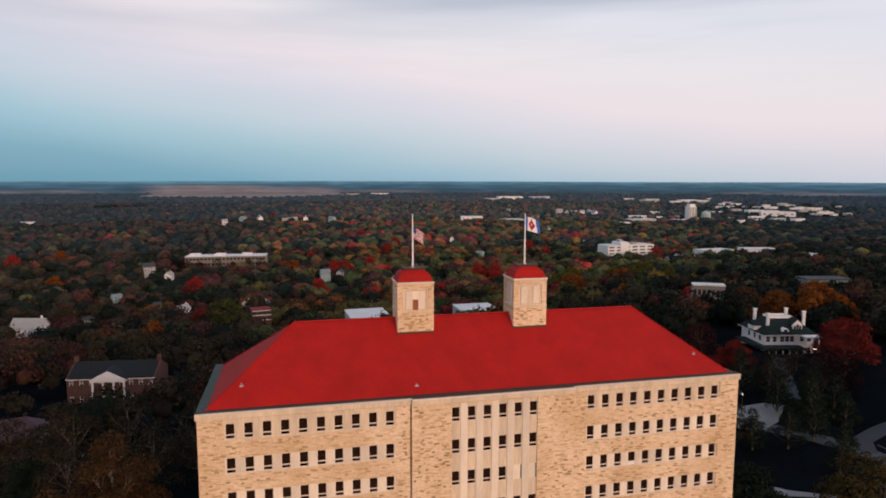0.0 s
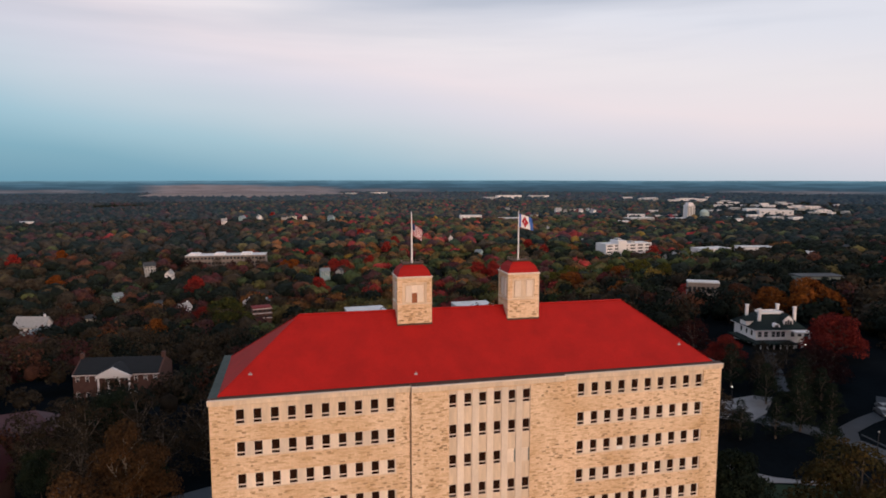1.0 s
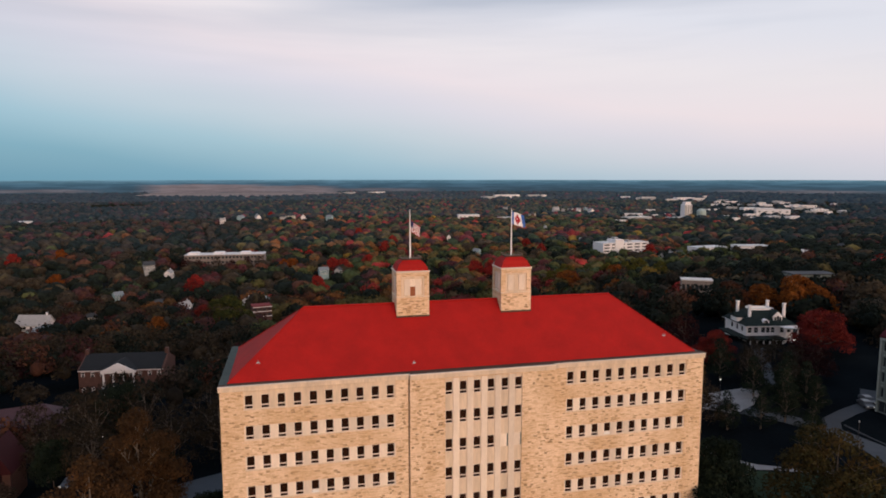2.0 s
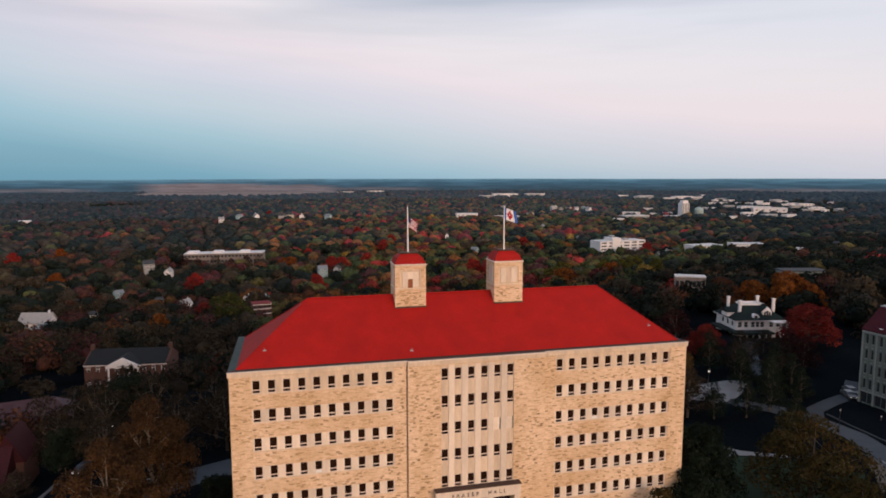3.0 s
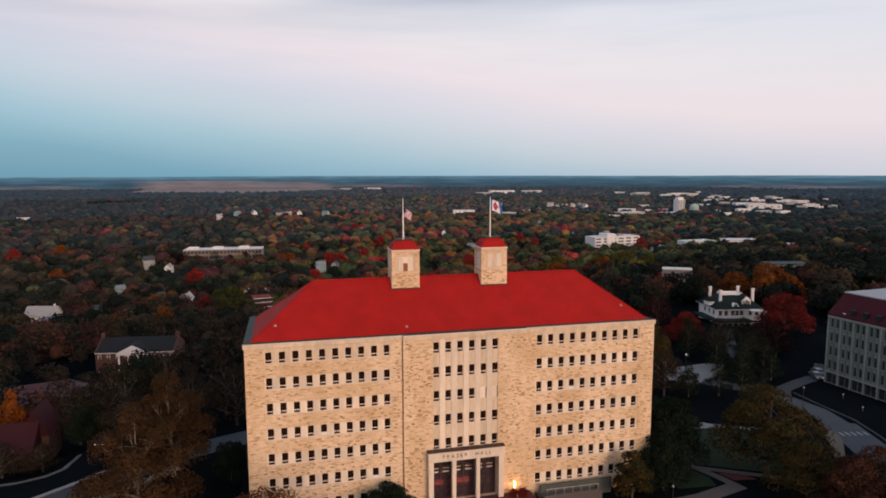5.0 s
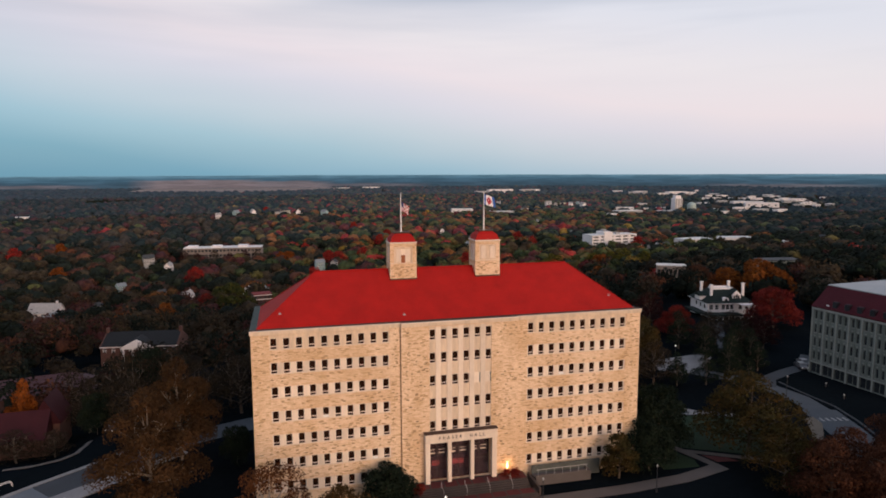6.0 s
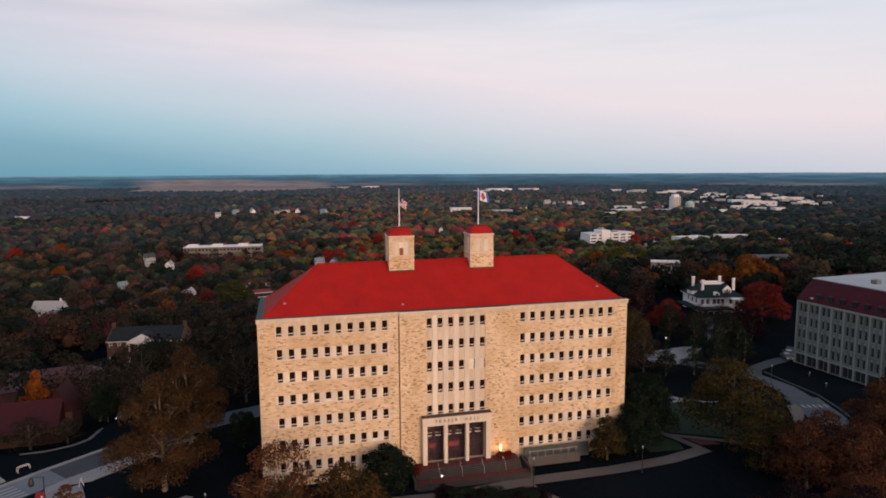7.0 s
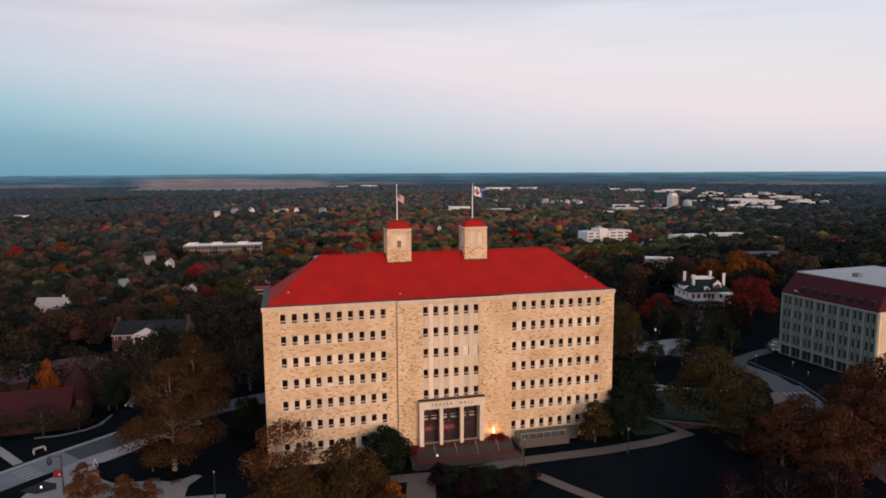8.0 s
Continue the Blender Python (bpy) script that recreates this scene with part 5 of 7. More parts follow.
b = flat_block("white_office_block", "white flat-roofed office block rising from autumn trees", pose(430.6, 696, -57.7, 0, 0, 6), 69.6, 24, 20.0, WHITE, 5, 6)
part("stair_tower", bbox(-17.0, -4.0, -13.2, 7, -6, 24.5, bevel=0.2), WHITE, b)
part("lift_house", bbox(-13.0, -8.0, -5, 3, 24.51, 27.0), OFFWHITE, b)
part("roof_unit", bbox(8.0, 14.0, -4, 4, 20.51, 22.6), OFFWHITE, b)
TANWALL = mat("tan_masonry", (0.21, 0.175, 0.155), 0.9, 0.2, 0.2)
b = flat_block("apartment_block", "long pale apartment block with flat roof among trees", pose(-75, 766, -66, 0, 0, -3), 95, 24, 18.5, TANWALL, 3, 22)
for x in (-38, -8, 24):
    part("roof_house", bbox(x - 6, x + 6, -8, 8, 19.004, 21.0), WHITE, b)
flat_block("long_low_building", "low pale flat-roofed building among dark trees", pose(185, 178, gz(186, 178), 0, 0, -28), 13, 6, 2.4 - gz(186, 178), TANWALL, 2, 7)
flat_block("flat_roofed_building", "pale flat-roofed building behind the hall", pose(43, 240, gz(43, 240), 0, 0, 4), 19, 26, -17.3 - gz(43, 240), OFFWHITE, 3, 8)
flat_block("flat_roofed_building", "pale flat-roofed building behind the hall", pose(98, 240, gz(98, 240), 0, 0, 2), 19, 24, -16.9 - gz(98, 240), OFFWHITE, 2, 6)
flat_block("grey_roofed_building", "grey flat-roofed building among dark trees", pose(260, 194, gz(260, 194), 0, 0, -10), 22, 10, 0.3 - gz(260, 194), GREYCONC, 2, 7, GREYROOF)


def grain_tower():
    o = empty("white_tower", "tall white concrete tower beside a round tank", "tower", pose(1087, 1530, -101) @ Matrix.Diagonal((1.3, 1.3, 1.38, 1)))
    part("shaft", bbox(-9, 9, -8, 8, -8, 52, bevel=0.4), WHITE, o)
    part("head_house", bbox(-6, 6, -6, 6, 52.01, 57), WHITE, o)
    for i in range(3):
        part("pilaster", bbox(-8.2 + 6 * i, -4.2 + 6 * i, -8.8, -8.01, -8, 51), OFFWHITE, o)
    t = empty("storage_tank", "round pale green storage tank with a domed roof", "tank", pose(1136, 1530, -85) @ Matrix.Diagonal((1.38, 1.38, 1.38, 1)))
    bm = bmesh.new()
    loft(bm, [ring(0, 0, z, r, 24) for z, r in ((-8, 9), (26, 9), (29, 7), (31, 2.5))])
    part("shell", bm, mat("pale_green_steel", (0.36, 0.45, 0.42), 0.6, 0.1, 0.1), t)


grain_tower()


# ---------------------------------------------------------------- trees
AUTUMN = {
    "rust": [(0.25, (0.030, 0.019, 0.011)), (0.5, (0.053, 0.029, 0.014)), (0.75, (0.086, 0.041, 0.018))],
    "olive": [(0.25, (0.024, 0.023, 0.010)), (0.5, (0.042, 0.034, 0.013)), (0.75, (0.086, 0.044, 0.014))],
    "green": [(0.25, (0.009, 0.015, 0.012)), (0.5, (0.014, 0.021, 0.014)), (0.75, (0.021, 0.028, 0.015))],
    "red": [(0.25, (0.065, 0.010, 0.011)), (0.5, (0.140, 0.019, 0.016)), (0.75, (0.225, 0.032, 0.020))],
    "maroon": [(0.25, (0.020, 0.008, 0.009)), (0.5, (0.032, 0.011, 0.011)), (0.75, (0.050, 0.017, 0.013))],
    "yellow": [(0.25, (0.042, 0.052, 0.014)), (0.5, (0.082, 0.078, 0.017)), (0.75, (0.130, 0.102, 0.019))],
    "tawny": [(0.25, (0.080, 0.029, 0.010)), (0.5, (0.160, 0.052, 0.013)), (0.75, (0.235, 0.082, 0.016))],
    "mossy": [(0.25, (0.018, 0.028, 0.013)), (0.5, (0.036, 0.044, 0.015)), (0.75, (0.105, 0.086, 0.017))],
    "scarlet": [(0.25, (0.16, 0.018, 0.018)), (0.5, (0.26, 0.026, 0.022)), (0.75, (0.36, 0.036, 0.026))],
    "redbrown": [(0.25, (0.038, 0.0175, 0.0135)), (0.5, (0.064, 0.027, 0.0165)), (0.75, (0.112, 0.043, 0.021))],
    "orange": [(0.25, (0.120, 0.036, 0.010)), (0.5, (0.200, 0.056, 0.012)), (0.75, (0.280, 0.085, 0.016))],
    "russet": [(0.25, (0.050, 0.021, 0.012)), (0.5, (0.095, 0.038, 0.016)), (0.75, (0.155, 0.060, 0.022))],
    "amber": [(0.25, (0.030, 0.023, 0.011)), (0.5, (0.058, 0.034, 0.014)), (0.75, (0.100, 0.050, 0.017))],
    "plum": [(0.25, (0.009, 0.006, 0.009)), (0.5, (0.014, 0.008, 0.011)), (0.75, (0.022, 0.011, 0.012))],
    "brown": [(0.25, (0.018, 0.015, 0.012)), (0.5, (0.030, 0.023, 0.016)), (0.75, (0.048, 0.034, 0.020))],
}
LEAF = {k: foliage(k + "_leaves", v) for k, v in AUTUMN.items()}
WORDS = {"plum": "dark plum", "redbrown": "dull red-brown", "scarlet": "scarlet", "rust": "rusty orange-brown", "olive": "olive and orange", "green": "dark green", "red": "bright red", "maroon": "dark maroon", "yellow": "yellow-green", "brown": "thin brown", "orange": "bright orange", "amber": "amber-brown", "russet": "red-brown"}


def raw_mesh(name, verts, faces, material, attr=None):
    me = bpy.data.meshes.new(name)
    k = faces.shape[1]
    me.vertices.add(len(verts))
    me.vertices.foreach_set("co", np.asarray(verts, dtype=np.float32).ravel())
    me.loops.add(faces.size)
    me.loops.foreach_set("vertex_index", faces.astype(np.int32).ravel())
    me.polygons.add(len(faces))
    me.polygons.foreach_set("loop_start", np.arange(0, faces.size, k, dtype=np.int32))
    me.polygons.foreach_set("loop_total", np.full(len(faces), k, dtype=np.int32))
    me.update(calc_edges=True)
    me.materials.append(material)
    if attr is not None:
        a = me.attributes.new("tone", "FLOAT", "POINT")
        a.data.foreach_set("value", attr.astype(np.float32))
    return me


def leaf_quads(rng, centres, normals, size, stretch=1.5, tilt=0.62):
    """Small bent leaf sprays: one quad each, facing roughly outwards."""
    n = len(centres)
    nrm = normals + rng.normal(0, tilt, (n, 3))
    nrm /= np.linalg.norm(nrm, axis=1, keepdims=True) + 1e-9
    t = np.cross(nrm, rng.normal(0, 1, (n, 3)))
    t /= np.linalg.norm(t, axis=1, keepdims=True) + 1e-9
    b = np.cross(nrm, t)
    s = size * rng.uniform(0.6, 1.3, (n, 1))
    t, b = t * s * stretch * 0.5, b * s * 0.5
    v = np.stack([centres - t, centres - b * 0.9 + nrm * s * 0.1, centres + t, centres + b], axis=1).reshape(-1, 3)
    return v, np.arange(4 * n).reshape(n, 4)


def crown_points(rng, lobes, n):
    """Points over the outer shells of several lobes (centre, radii)."""
    c = np.array([l[0] for l in lobes], dtype=float)
    r = np.array([l[1] for l in lobes], dtype=float)
    w = (r[:, 0] * r[:, 2]) / (r[:, 0] * r[:, 2]).sum()
    i = rng.choice(len(lobes), n, p=w)
    d = rng.normal(0, 1, (n, 3))
    d /= np.linalg.norm(d, axis=1, keepdims=True)
    d[:, 2] = np.where(d[:, 2] < -0.35, -d[:, 2], d[:, 2])
    rad = rng.uniform(0.45, 1.08, (n, 1)) ** 0.6
    return c[i] + d * r[i] * rad, d


def tree_proto(kind, height, radius, seed, leaves=4200, leaf=0.42, bare=0.0, trunk_mat=None, low=False, conic=False, label=""):
    """A tapered trunk, forking limbs, and a crown of many small leaf sprays in uneven lobes."""
    rng = np.random.default_rng(seed)
    o = empty("tree", label or WORDS[kind] + " autumn tree with spreading crown", "tree")
    bm = bmesh.new()
    tr = height * (0.012 if low else 0.022)
    base = 0.06 if low else 0.09
    fork = height * (base + 0.12)
    top = height * 0.86
    lean = rng.uniform(-0.04, 0.04, 2) * height
    pts = [(0, 0, -1.2), (0, 0, 0.0), (lean[0] * 0.3, lean[1] * 0.3, fork), (lean[0] * 0.7, lean[1] * 0.7, height * 0.6), (lean[0], lean[1], top)]
    tube(bm, pts, [tr * 1.5, tr * 1.15, tr * 0.8, tr * 0.4, tr * 0.1], 8)
    part("trunk", bm, trunk_mat or BARK, o)
    lobes = []
    nl = 12
    for i in range(nl):
        a = 2 * math.pi * (i * 0.382 + rng.uniform(0, 0.12))
        f = (i + 0.7) / nl
        h0 = height * (base + 0.02 + 0.45 * f)
        out = radius * (0.80 - 0.55 * f * (1.15 if conic else 0.85)) * rng.uniform(0.75, 1.2)
        h1 = height * (base + 0.12 + (0.70 - base) * f) * rng.uniform(0.92, 1.06)
        e = (math.cos(a) * out, math.sin(a) * out, h1)
        bm = bmesh.new()
        mid = (e[0] * 0.45 + rng.normal(0, 0.2), e[1] * 0.45 + rng.normal(0, 0.2), h0 * 0.45 + h1 * 0.55)
        s0 = (lean[0] * f * 0.6, lean[1] * f * 0.6, h0)
        tube(bm, [s0, mid, e], [tr * 0.5, tr * 0.3, tr * 0.08], 5)
        for q in range(4):
            b0 = Vector(mid).lerp(Vector(e), q / 4)
            tip = b0 + Vector((rng.normal(0, 0.22) * radius, rng.normal(0, 0.22) * radius, abs(rng.normal(0.12, 0.1)) * height * 0.7))
            tube(bm, [b0, b0.lerp(tip, 0.55) + Vector((0, 0, 0.2)), tip], [tr * 0.16, tr * 0.1, tr * 0.03], 4)
        part("limb", bm, trunk_mat or BARK, o)
        rr = radius * rng.uniform(0.34, 0.50) * (1.0 - 0.3 * f * (1.6 if conic else 1.0))
        lobes.append((e, (rr, rr * rng.uniform(0.85, 1.1), rr * rng.uniform(0.75, 1.05))))
    if not low:
        for q in range(4):
            a = 2 * math.pi * (q / 4 + rng.uniform(0, 0.2))
            lobes.append(((math.cos(a) * radius * 0.5, math.sin(a) * radius * 0.5, height * rng.uniform(0.14, 0.26)), (radius * 0.42, radius * 0.42, height * 0.11)))
    lobes.append(((lean[0], lean[1], height * 0.84), (radius * 0.34, radius * 0.34, height * 0.15)))
    lobes.append(((0, 0, height * (0.45 if not low else 0.35)), (radius * 0.6, radius * 0.6, height * 0.2) if not low else (radius * 0.8, radius * 0.8, height * 0.36)))
    c, nrm = crown_points(rng, lobes, int(leaves * 2.3 * (1 - bare)))
    v, f = leaf_quads(rng, c, nrm, leaf * 0.64)
    cr = new("crown", raw_mesh("crown", v, f, LEAF[kind]))
    cr.parent = o
    return o


def put_tree(proto, x, y, turn=0.0, s=1.0, sz=None, label="", z=None):
    m = pose(x, y, gz(x, y) if z is None else z, 0, 0, turn) @ Matrix.Diagonal((s, s, sz or s, 1))
    if proto.get("used"):
        t = copy_thing(proto, Matrix.Identity(4))
    else:
        t = proto
    t["used"] = 1
    t.location, t.rotation_euler, t.scale = m.translation, (0, 0, radians(turn)), (s, s, sz or s)
    if label:
        tagged(t, label)
    return t


# trees round the hall, each placed by itself
big_rust = tree_proto("rust", 19.0, 7.9, 1, 8200, 0.42, 0.0, MIDBARK, label="tall rusty-brown sycamore with pale branches beside the road")
put_tree(big_rust, -15.0, 3.5, 20, 0.88, 1.0)
put_tree(big_rust, -13.5, 21.0, 150, 0.85, 0.98, "rusty-brown sycamore behind the road bend")
front_red = tree_proto("russet", 15.2, 6.6, 2, 6600, 0.33, 0.26, PALEBARK, label="thinning red-brown tree with bare pale branches before the hall")
put_tree(front_red, 2.5, -17, 60)
front_olive = tree_proto("amber", 12.4, 6.4, 3, 6200, 0.36, 0.1, BARK, label="olive and orange tree in front of the hall")
put_tree(front_olive, 11.5, -20, 0)
put_tree(front_olive, 3.5, -24, 140, 0.95)
put_tree(front_olive, 16.0, -27, 200, 0.62, label="small orange tree on the front lawn")
orange_small = tree_proto("orange", 6.5, 2.6, 21, 1600, 0.34, 0.0, label="small bright orange tree on the front lawn")
put_tree(orange_small, 16.6, -25.5, 0, 1.2, 1.3)
rust_small = tree_proto("russet", 6.5, 2.8, 22, 2300, 0.30, 0.25, label="small russet tree beside the forecourt")
put_tree(rust_small, -26.3, -4.5, 0, 1.0)
put_tree(rust_small, -20.0, -8.0, 50, 0.85)
put_tree(rust_small, -16.5, -9.5, 170, 0.75)
bush = tree_proto("green", 6.6, 4.4, 4, 3500, 0.34, 0, low=True, label="round dark green evergreen tree against the hall")
put_tree(bush, 19.3, -3.6, 0, 1.1, 1.12, "", -3.2)
shrub = tree_proto("plum", 4.2, 3.4, 41, 3000, 0.3, 0, low=True, label="low dark shrubs before the terrace")
for x, y, a, s, sz in ((26.6, -12.6, 10, 0.75, 0.8), (29.6, -15.6, 130, 0.9, 0.7), (31.5, -12.4, 200, 0.7, 0.55), (36.0, -15.8, 300, 0.85, 0.6), (40.2, -14.0, 60, 0.6, 0.5)):
    put_tree(shrub, x, y, a, s, sz)
put_tree(bush, 28.5, -13.6, 70, 0.75, 0.5, "low dark clipped shrubs before the terrace")
put_tree(bush, 33.5, -14.2, 170, 0.85, 0.42, "low dark clipped shrubs before the terrace")
put_tree(bush, 38.0, -14.6, 250, 0.7, 0.36, "low dark clipped shrubs before the terrace")
put_tree(bush, 63.6, -2.2, 170, 1.1, 1.35, "rounded dark evergreen at the end of the hall")
put_tree(bush, 69.5, 3.5, 30, 1.25, 1.5, "rounded dark evergreen at the end of the hall")
put_tree(bush, 73.0, 11.0, 240, 1.3, 1.5, "rounded dark evergreen at the end of the hall")
wall_tree = tree_proto("olive", 7.2, 3.2, 5, 2600, 0.34, 0.15, label="small olive tree in front of the wing")
put_tree(wall_tree, 57.2, -3.8, 0, 1.08)
street = tree_proto("olive", 15.0, 8.2, 6, 4600, 0.46, 0.0, label="broad olive and orange tree beside the street")
put_tree(street, 83.2, -2.0, 0, 1.1, 1.02)
put_tree(street, 81.0, -13.0, 240, 0.72)
rusty = tree_proto("redbrown", 15.0, 8.0, 7, 4400, 0.46, 0.0, label="large rust-red tree by the lawn")
for x, y, a, s in ((103.5, -15.0, 0, 0.9), (96.5, -20.5, 90, 0.8), (113.0, -12.0, 200, 1.0), (88.0, -25.0, 280, 0.8), (90.5, -21.5, 33, 0.62), (98.0, -24.0, 150, 0.9), (106.0, -24.0, 20, 0.95), (80.0, -32.0, 30, 0.55), (117.0, -22.0, 70, 1.0)):
    put_tree(rusty, x, y, a, s)
put_tree(rusty, 82.5, -20.5, 110, 0.74)
put_tree(rusty, 88.0, -17.0, 250, 0.74)
crimson = tree_proto("red", 14.5, 8.6, 8, 4600, 0.50, 0.0, label="brilliant red maple beside the academic block")
put_tree(crimson, 155.5, 76, 0, 1.08, 0.92)
put_tree(rusty, 166, 130, 40, 1.0)
put_tree(street, 68.5, 30, 80, 0.75, 0.95)
put_tree(street, 75.5, 40, 200, 0.7, 0.9)
put_tree(street, 91, 46, 130, 0.75, 0.95)
put_tree(crimson, 119, 74, 100, 0.68, label="dull red tree beside the white house")
spruce = tree_proto("green", 14.0, 5.2, 9, 1500, 0.46, 0.0, conic=True, label="dark conifer among campus trees")
for x, y, s in ((112, 62, 0.8), (121, 44, 0.7), (106.5, 27, 0.55), (101, 22, 0.5), (100, 33, 0.6), (98, 64, 0.9), (90, 56, 0.8), (84, 44, 0.75), (93, 34, 0.6), (111.5, 40, 0.72), (116.5, 46, 0.72), (119.5, 39.5, 0.55), (107.5, 35, 0.62), (123, 52, 0.7), (112, 50, 0.7)):
    put_tree(spruce, x, y, x * 37 % 360, s)
maroon_t = tree_proto("maroon", 12.5, 6.4, 10, 1500, 0.5, 0.0, label="dark maroon tree near the street")
for x, y, s in ((138, 64, 0.8), (116, 84, 1.0), (135, 56, 0.8)):
    put_tree(maroon_t, x, y, x * 53 % 360, s)
plum_t = tree_proto("plum", 12.5, 6.4, 13, 2600, 0.4, 0.0, label="dark plum-coloured tree at the edge of the lawn")
for x, y, s in ((63, -33, 0.62), (69, -36, 0.7), (76, -37, 0.75), (72, -29, 0.55)):
    put_tree(plum_t, x, y, x * 47 % 360, s)
side_olive = tree_proto("brown", 14.0, 6.6, 11, 1350, 0.5, 0.15, BARK, label="brown half-bare tree near the road")
for x, y, s in ((124, 62, 0.62), (128, 71, 0.6), (118, 60, 0.6), (132, 61, 0.6), (120, 48, 0.6), (119, 72, 0.65), (139, 75, 0.5), (71, 24, 1.0), (77, 31, 1.0), (70, 36, 0.9), (76, 44, 1.0), (88, 36, 0.8), (-13, 40, 0.9), (-5, 43, 0.9), (3, 44, 0.85), (-27, 48, 1.0), (-20, 56, 1.0), (-33, 62, 1.05), (-8, 52, 1.0), (4, 46, 0.9), (-30, 78, 1.0), (-46, 72, 1.0)):
    put_tree(side_olive, x, y, x * 71 % 360, s)
for x, y, s in ((-18.5, 4.0, 0.40), (-24, 36, 0.8), (-38, 56, 0.9)):
    put_tree(side_olive, x, y, x * 91 % 360, s)
for x, y, s in ((-4, 17, 0.7), (-15, 34, 1.0), (-34, 47, 0.9), (-26, 60, 1.3)):
    put_tree(bush, x, y, x * 29 % 360, s, s * 1.5, "dark evergreen beside the hall")
put_tree(maroon_t, -37, 118, 0, 0.7, 0.36)
put_tree(maroon_t, -30, 114, 80, 0.8, 0.4)
put_tree(side_olive, -24, 112, 20, 0.8, 0.5)
put_tree(side_olive, -42, 106, 70, 0.8, 0.42)
put_tree(side_olive, -54, 118, 110, 0.8, 0.42)
put_tree(side_olive, -18, 124, 200, 0.9, 0.6)
put_tree(maroon_t, -49, 112, 160, 0.8, 0.4)
put_tree(orange_small, -51.0, 57, 0, 1.3, 2.2, "upright orange tree behind the red roof")
put_tree(side_olive, -47, 41, 0, 0.75, 0.5, "brown shrubs beside the red-roofed building")
put_tree(side_olive, -56, 40, 90, 0.8, 0.48, "brown shrubs beside the red-roofed building")
put_tree(side_olive, -40.5, 42, 200, 0.55, 0.42, "brown shrubs beside the red-roofed building")
far_maple = tree_proto("scarlet", 15.0, 8.5, 14, 1300, 1.0, 0.0, label="brilliant red maple among the town's trees")
for k, (x, y) in enumerate(((28, 805), (64, 667), (52, 672), (140, 871), (97, 715), (191, 559), (205, 548), (184, 477), (361, 871), (340, 751), (436, 632), (-331, 816), (133, 1186), (-55, 1823), (-80, 537), (28, 480), (172, 1001))):
    put_tree(far_maple, x, y, k * 77 % 360, 1.0 + 0.12 * (k % 3), 1.0 + 0.08 * (k % 4))
far_oak = tree_proto("orange", 15.0, 8.5, 15, 1300, 1.0, 0.0, label="orange oak among the town's trees")
for k, (x, y) in enumerate(((-4, 706), (6, 700), (246, 363), (-294, 868), (-222, 620))):
    put_tree(far_oak, x, y, k * 77 % 360, 1.0 + 0.12 * (k % 3), 0.95 + 0.08 * (k % 4))
amber_oak = tree_proto("tawny", 14.0, 8.0, 16, 1800, 0.8, 0.0, label="amber-orange oak below the white house")
for k, (x, y, s) in enumerate(((178, 128, 0.95), (186, 120, 1.2), (194, 117, 0.85), (188, 324, 1.35), (175, 233, 1.05), (-57, 254, 1.15), (-66, 212, 1.05))):
    put_tree(amber_oak, x, y, k * 71 % 360, s, s * 0.95)
put_tree(crimson, -77, 510, 20, 1.2, 1.0, "dull red maple among the town's trees")
put_tree(crimson, -48, 345, 140, 1.0, 0.9, "dull red maple among the town's trees")
mossy = tree_proto("mossy", 17.0, 8.0, 17, 3200, 0.7, 0.0, label="broad green and gold tree behind the hall")
put_tree(mossy, -25, 262, 0, 1.65, 1.42)
gold = tree_proto("yellow", 17.0, 8.0, 12, 3000, 0.7, 0.0, label="yellow-green tree behind the hall")
for k, (x, y, s) in enumerate(((205, 366, 1.15), (196, 372, 0.9), (262, 378, 1.0), (276, 384, 1.1), (244, 376, 1.0), (288, 372, 0.9))):
    put_tree(gold, x, y, k * 60, s, s * 1.05)

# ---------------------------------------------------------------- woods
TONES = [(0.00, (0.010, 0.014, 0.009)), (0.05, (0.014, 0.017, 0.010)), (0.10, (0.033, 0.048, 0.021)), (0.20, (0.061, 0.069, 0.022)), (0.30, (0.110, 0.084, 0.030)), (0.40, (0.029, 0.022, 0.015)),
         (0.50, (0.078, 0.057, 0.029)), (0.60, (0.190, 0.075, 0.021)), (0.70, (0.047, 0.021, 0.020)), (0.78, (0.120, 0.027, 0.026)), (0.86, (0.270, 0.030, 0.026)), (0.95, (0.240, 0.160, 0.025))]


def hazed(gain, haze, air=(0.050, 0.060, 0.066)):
    """The crown tones with haze tint and extra brightness painted into the leaf colour."""
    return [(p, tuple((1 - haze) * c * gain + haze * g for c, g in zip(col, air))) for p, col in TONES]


# haze is painted in band by band: tint and gain differ with distance
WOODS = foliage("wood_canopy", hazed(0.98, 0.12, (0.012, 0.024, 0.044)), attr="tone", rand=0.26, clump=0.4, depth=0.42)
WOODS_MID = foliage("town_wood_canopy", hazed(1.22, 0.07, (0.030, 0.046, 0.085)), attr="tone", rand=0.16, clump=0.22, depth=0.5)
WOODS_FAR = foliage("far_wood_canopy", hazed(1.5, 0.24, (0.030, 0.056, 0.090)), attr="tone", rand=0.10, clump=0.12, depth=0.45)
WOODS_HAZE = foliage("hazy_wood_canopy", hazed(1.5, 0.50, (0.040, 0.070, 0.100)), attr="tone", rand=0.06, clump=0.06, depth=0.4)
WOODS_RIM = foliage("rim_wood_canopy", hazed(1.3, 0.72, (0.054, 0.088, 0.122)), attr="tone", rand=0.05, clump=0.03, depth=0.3)

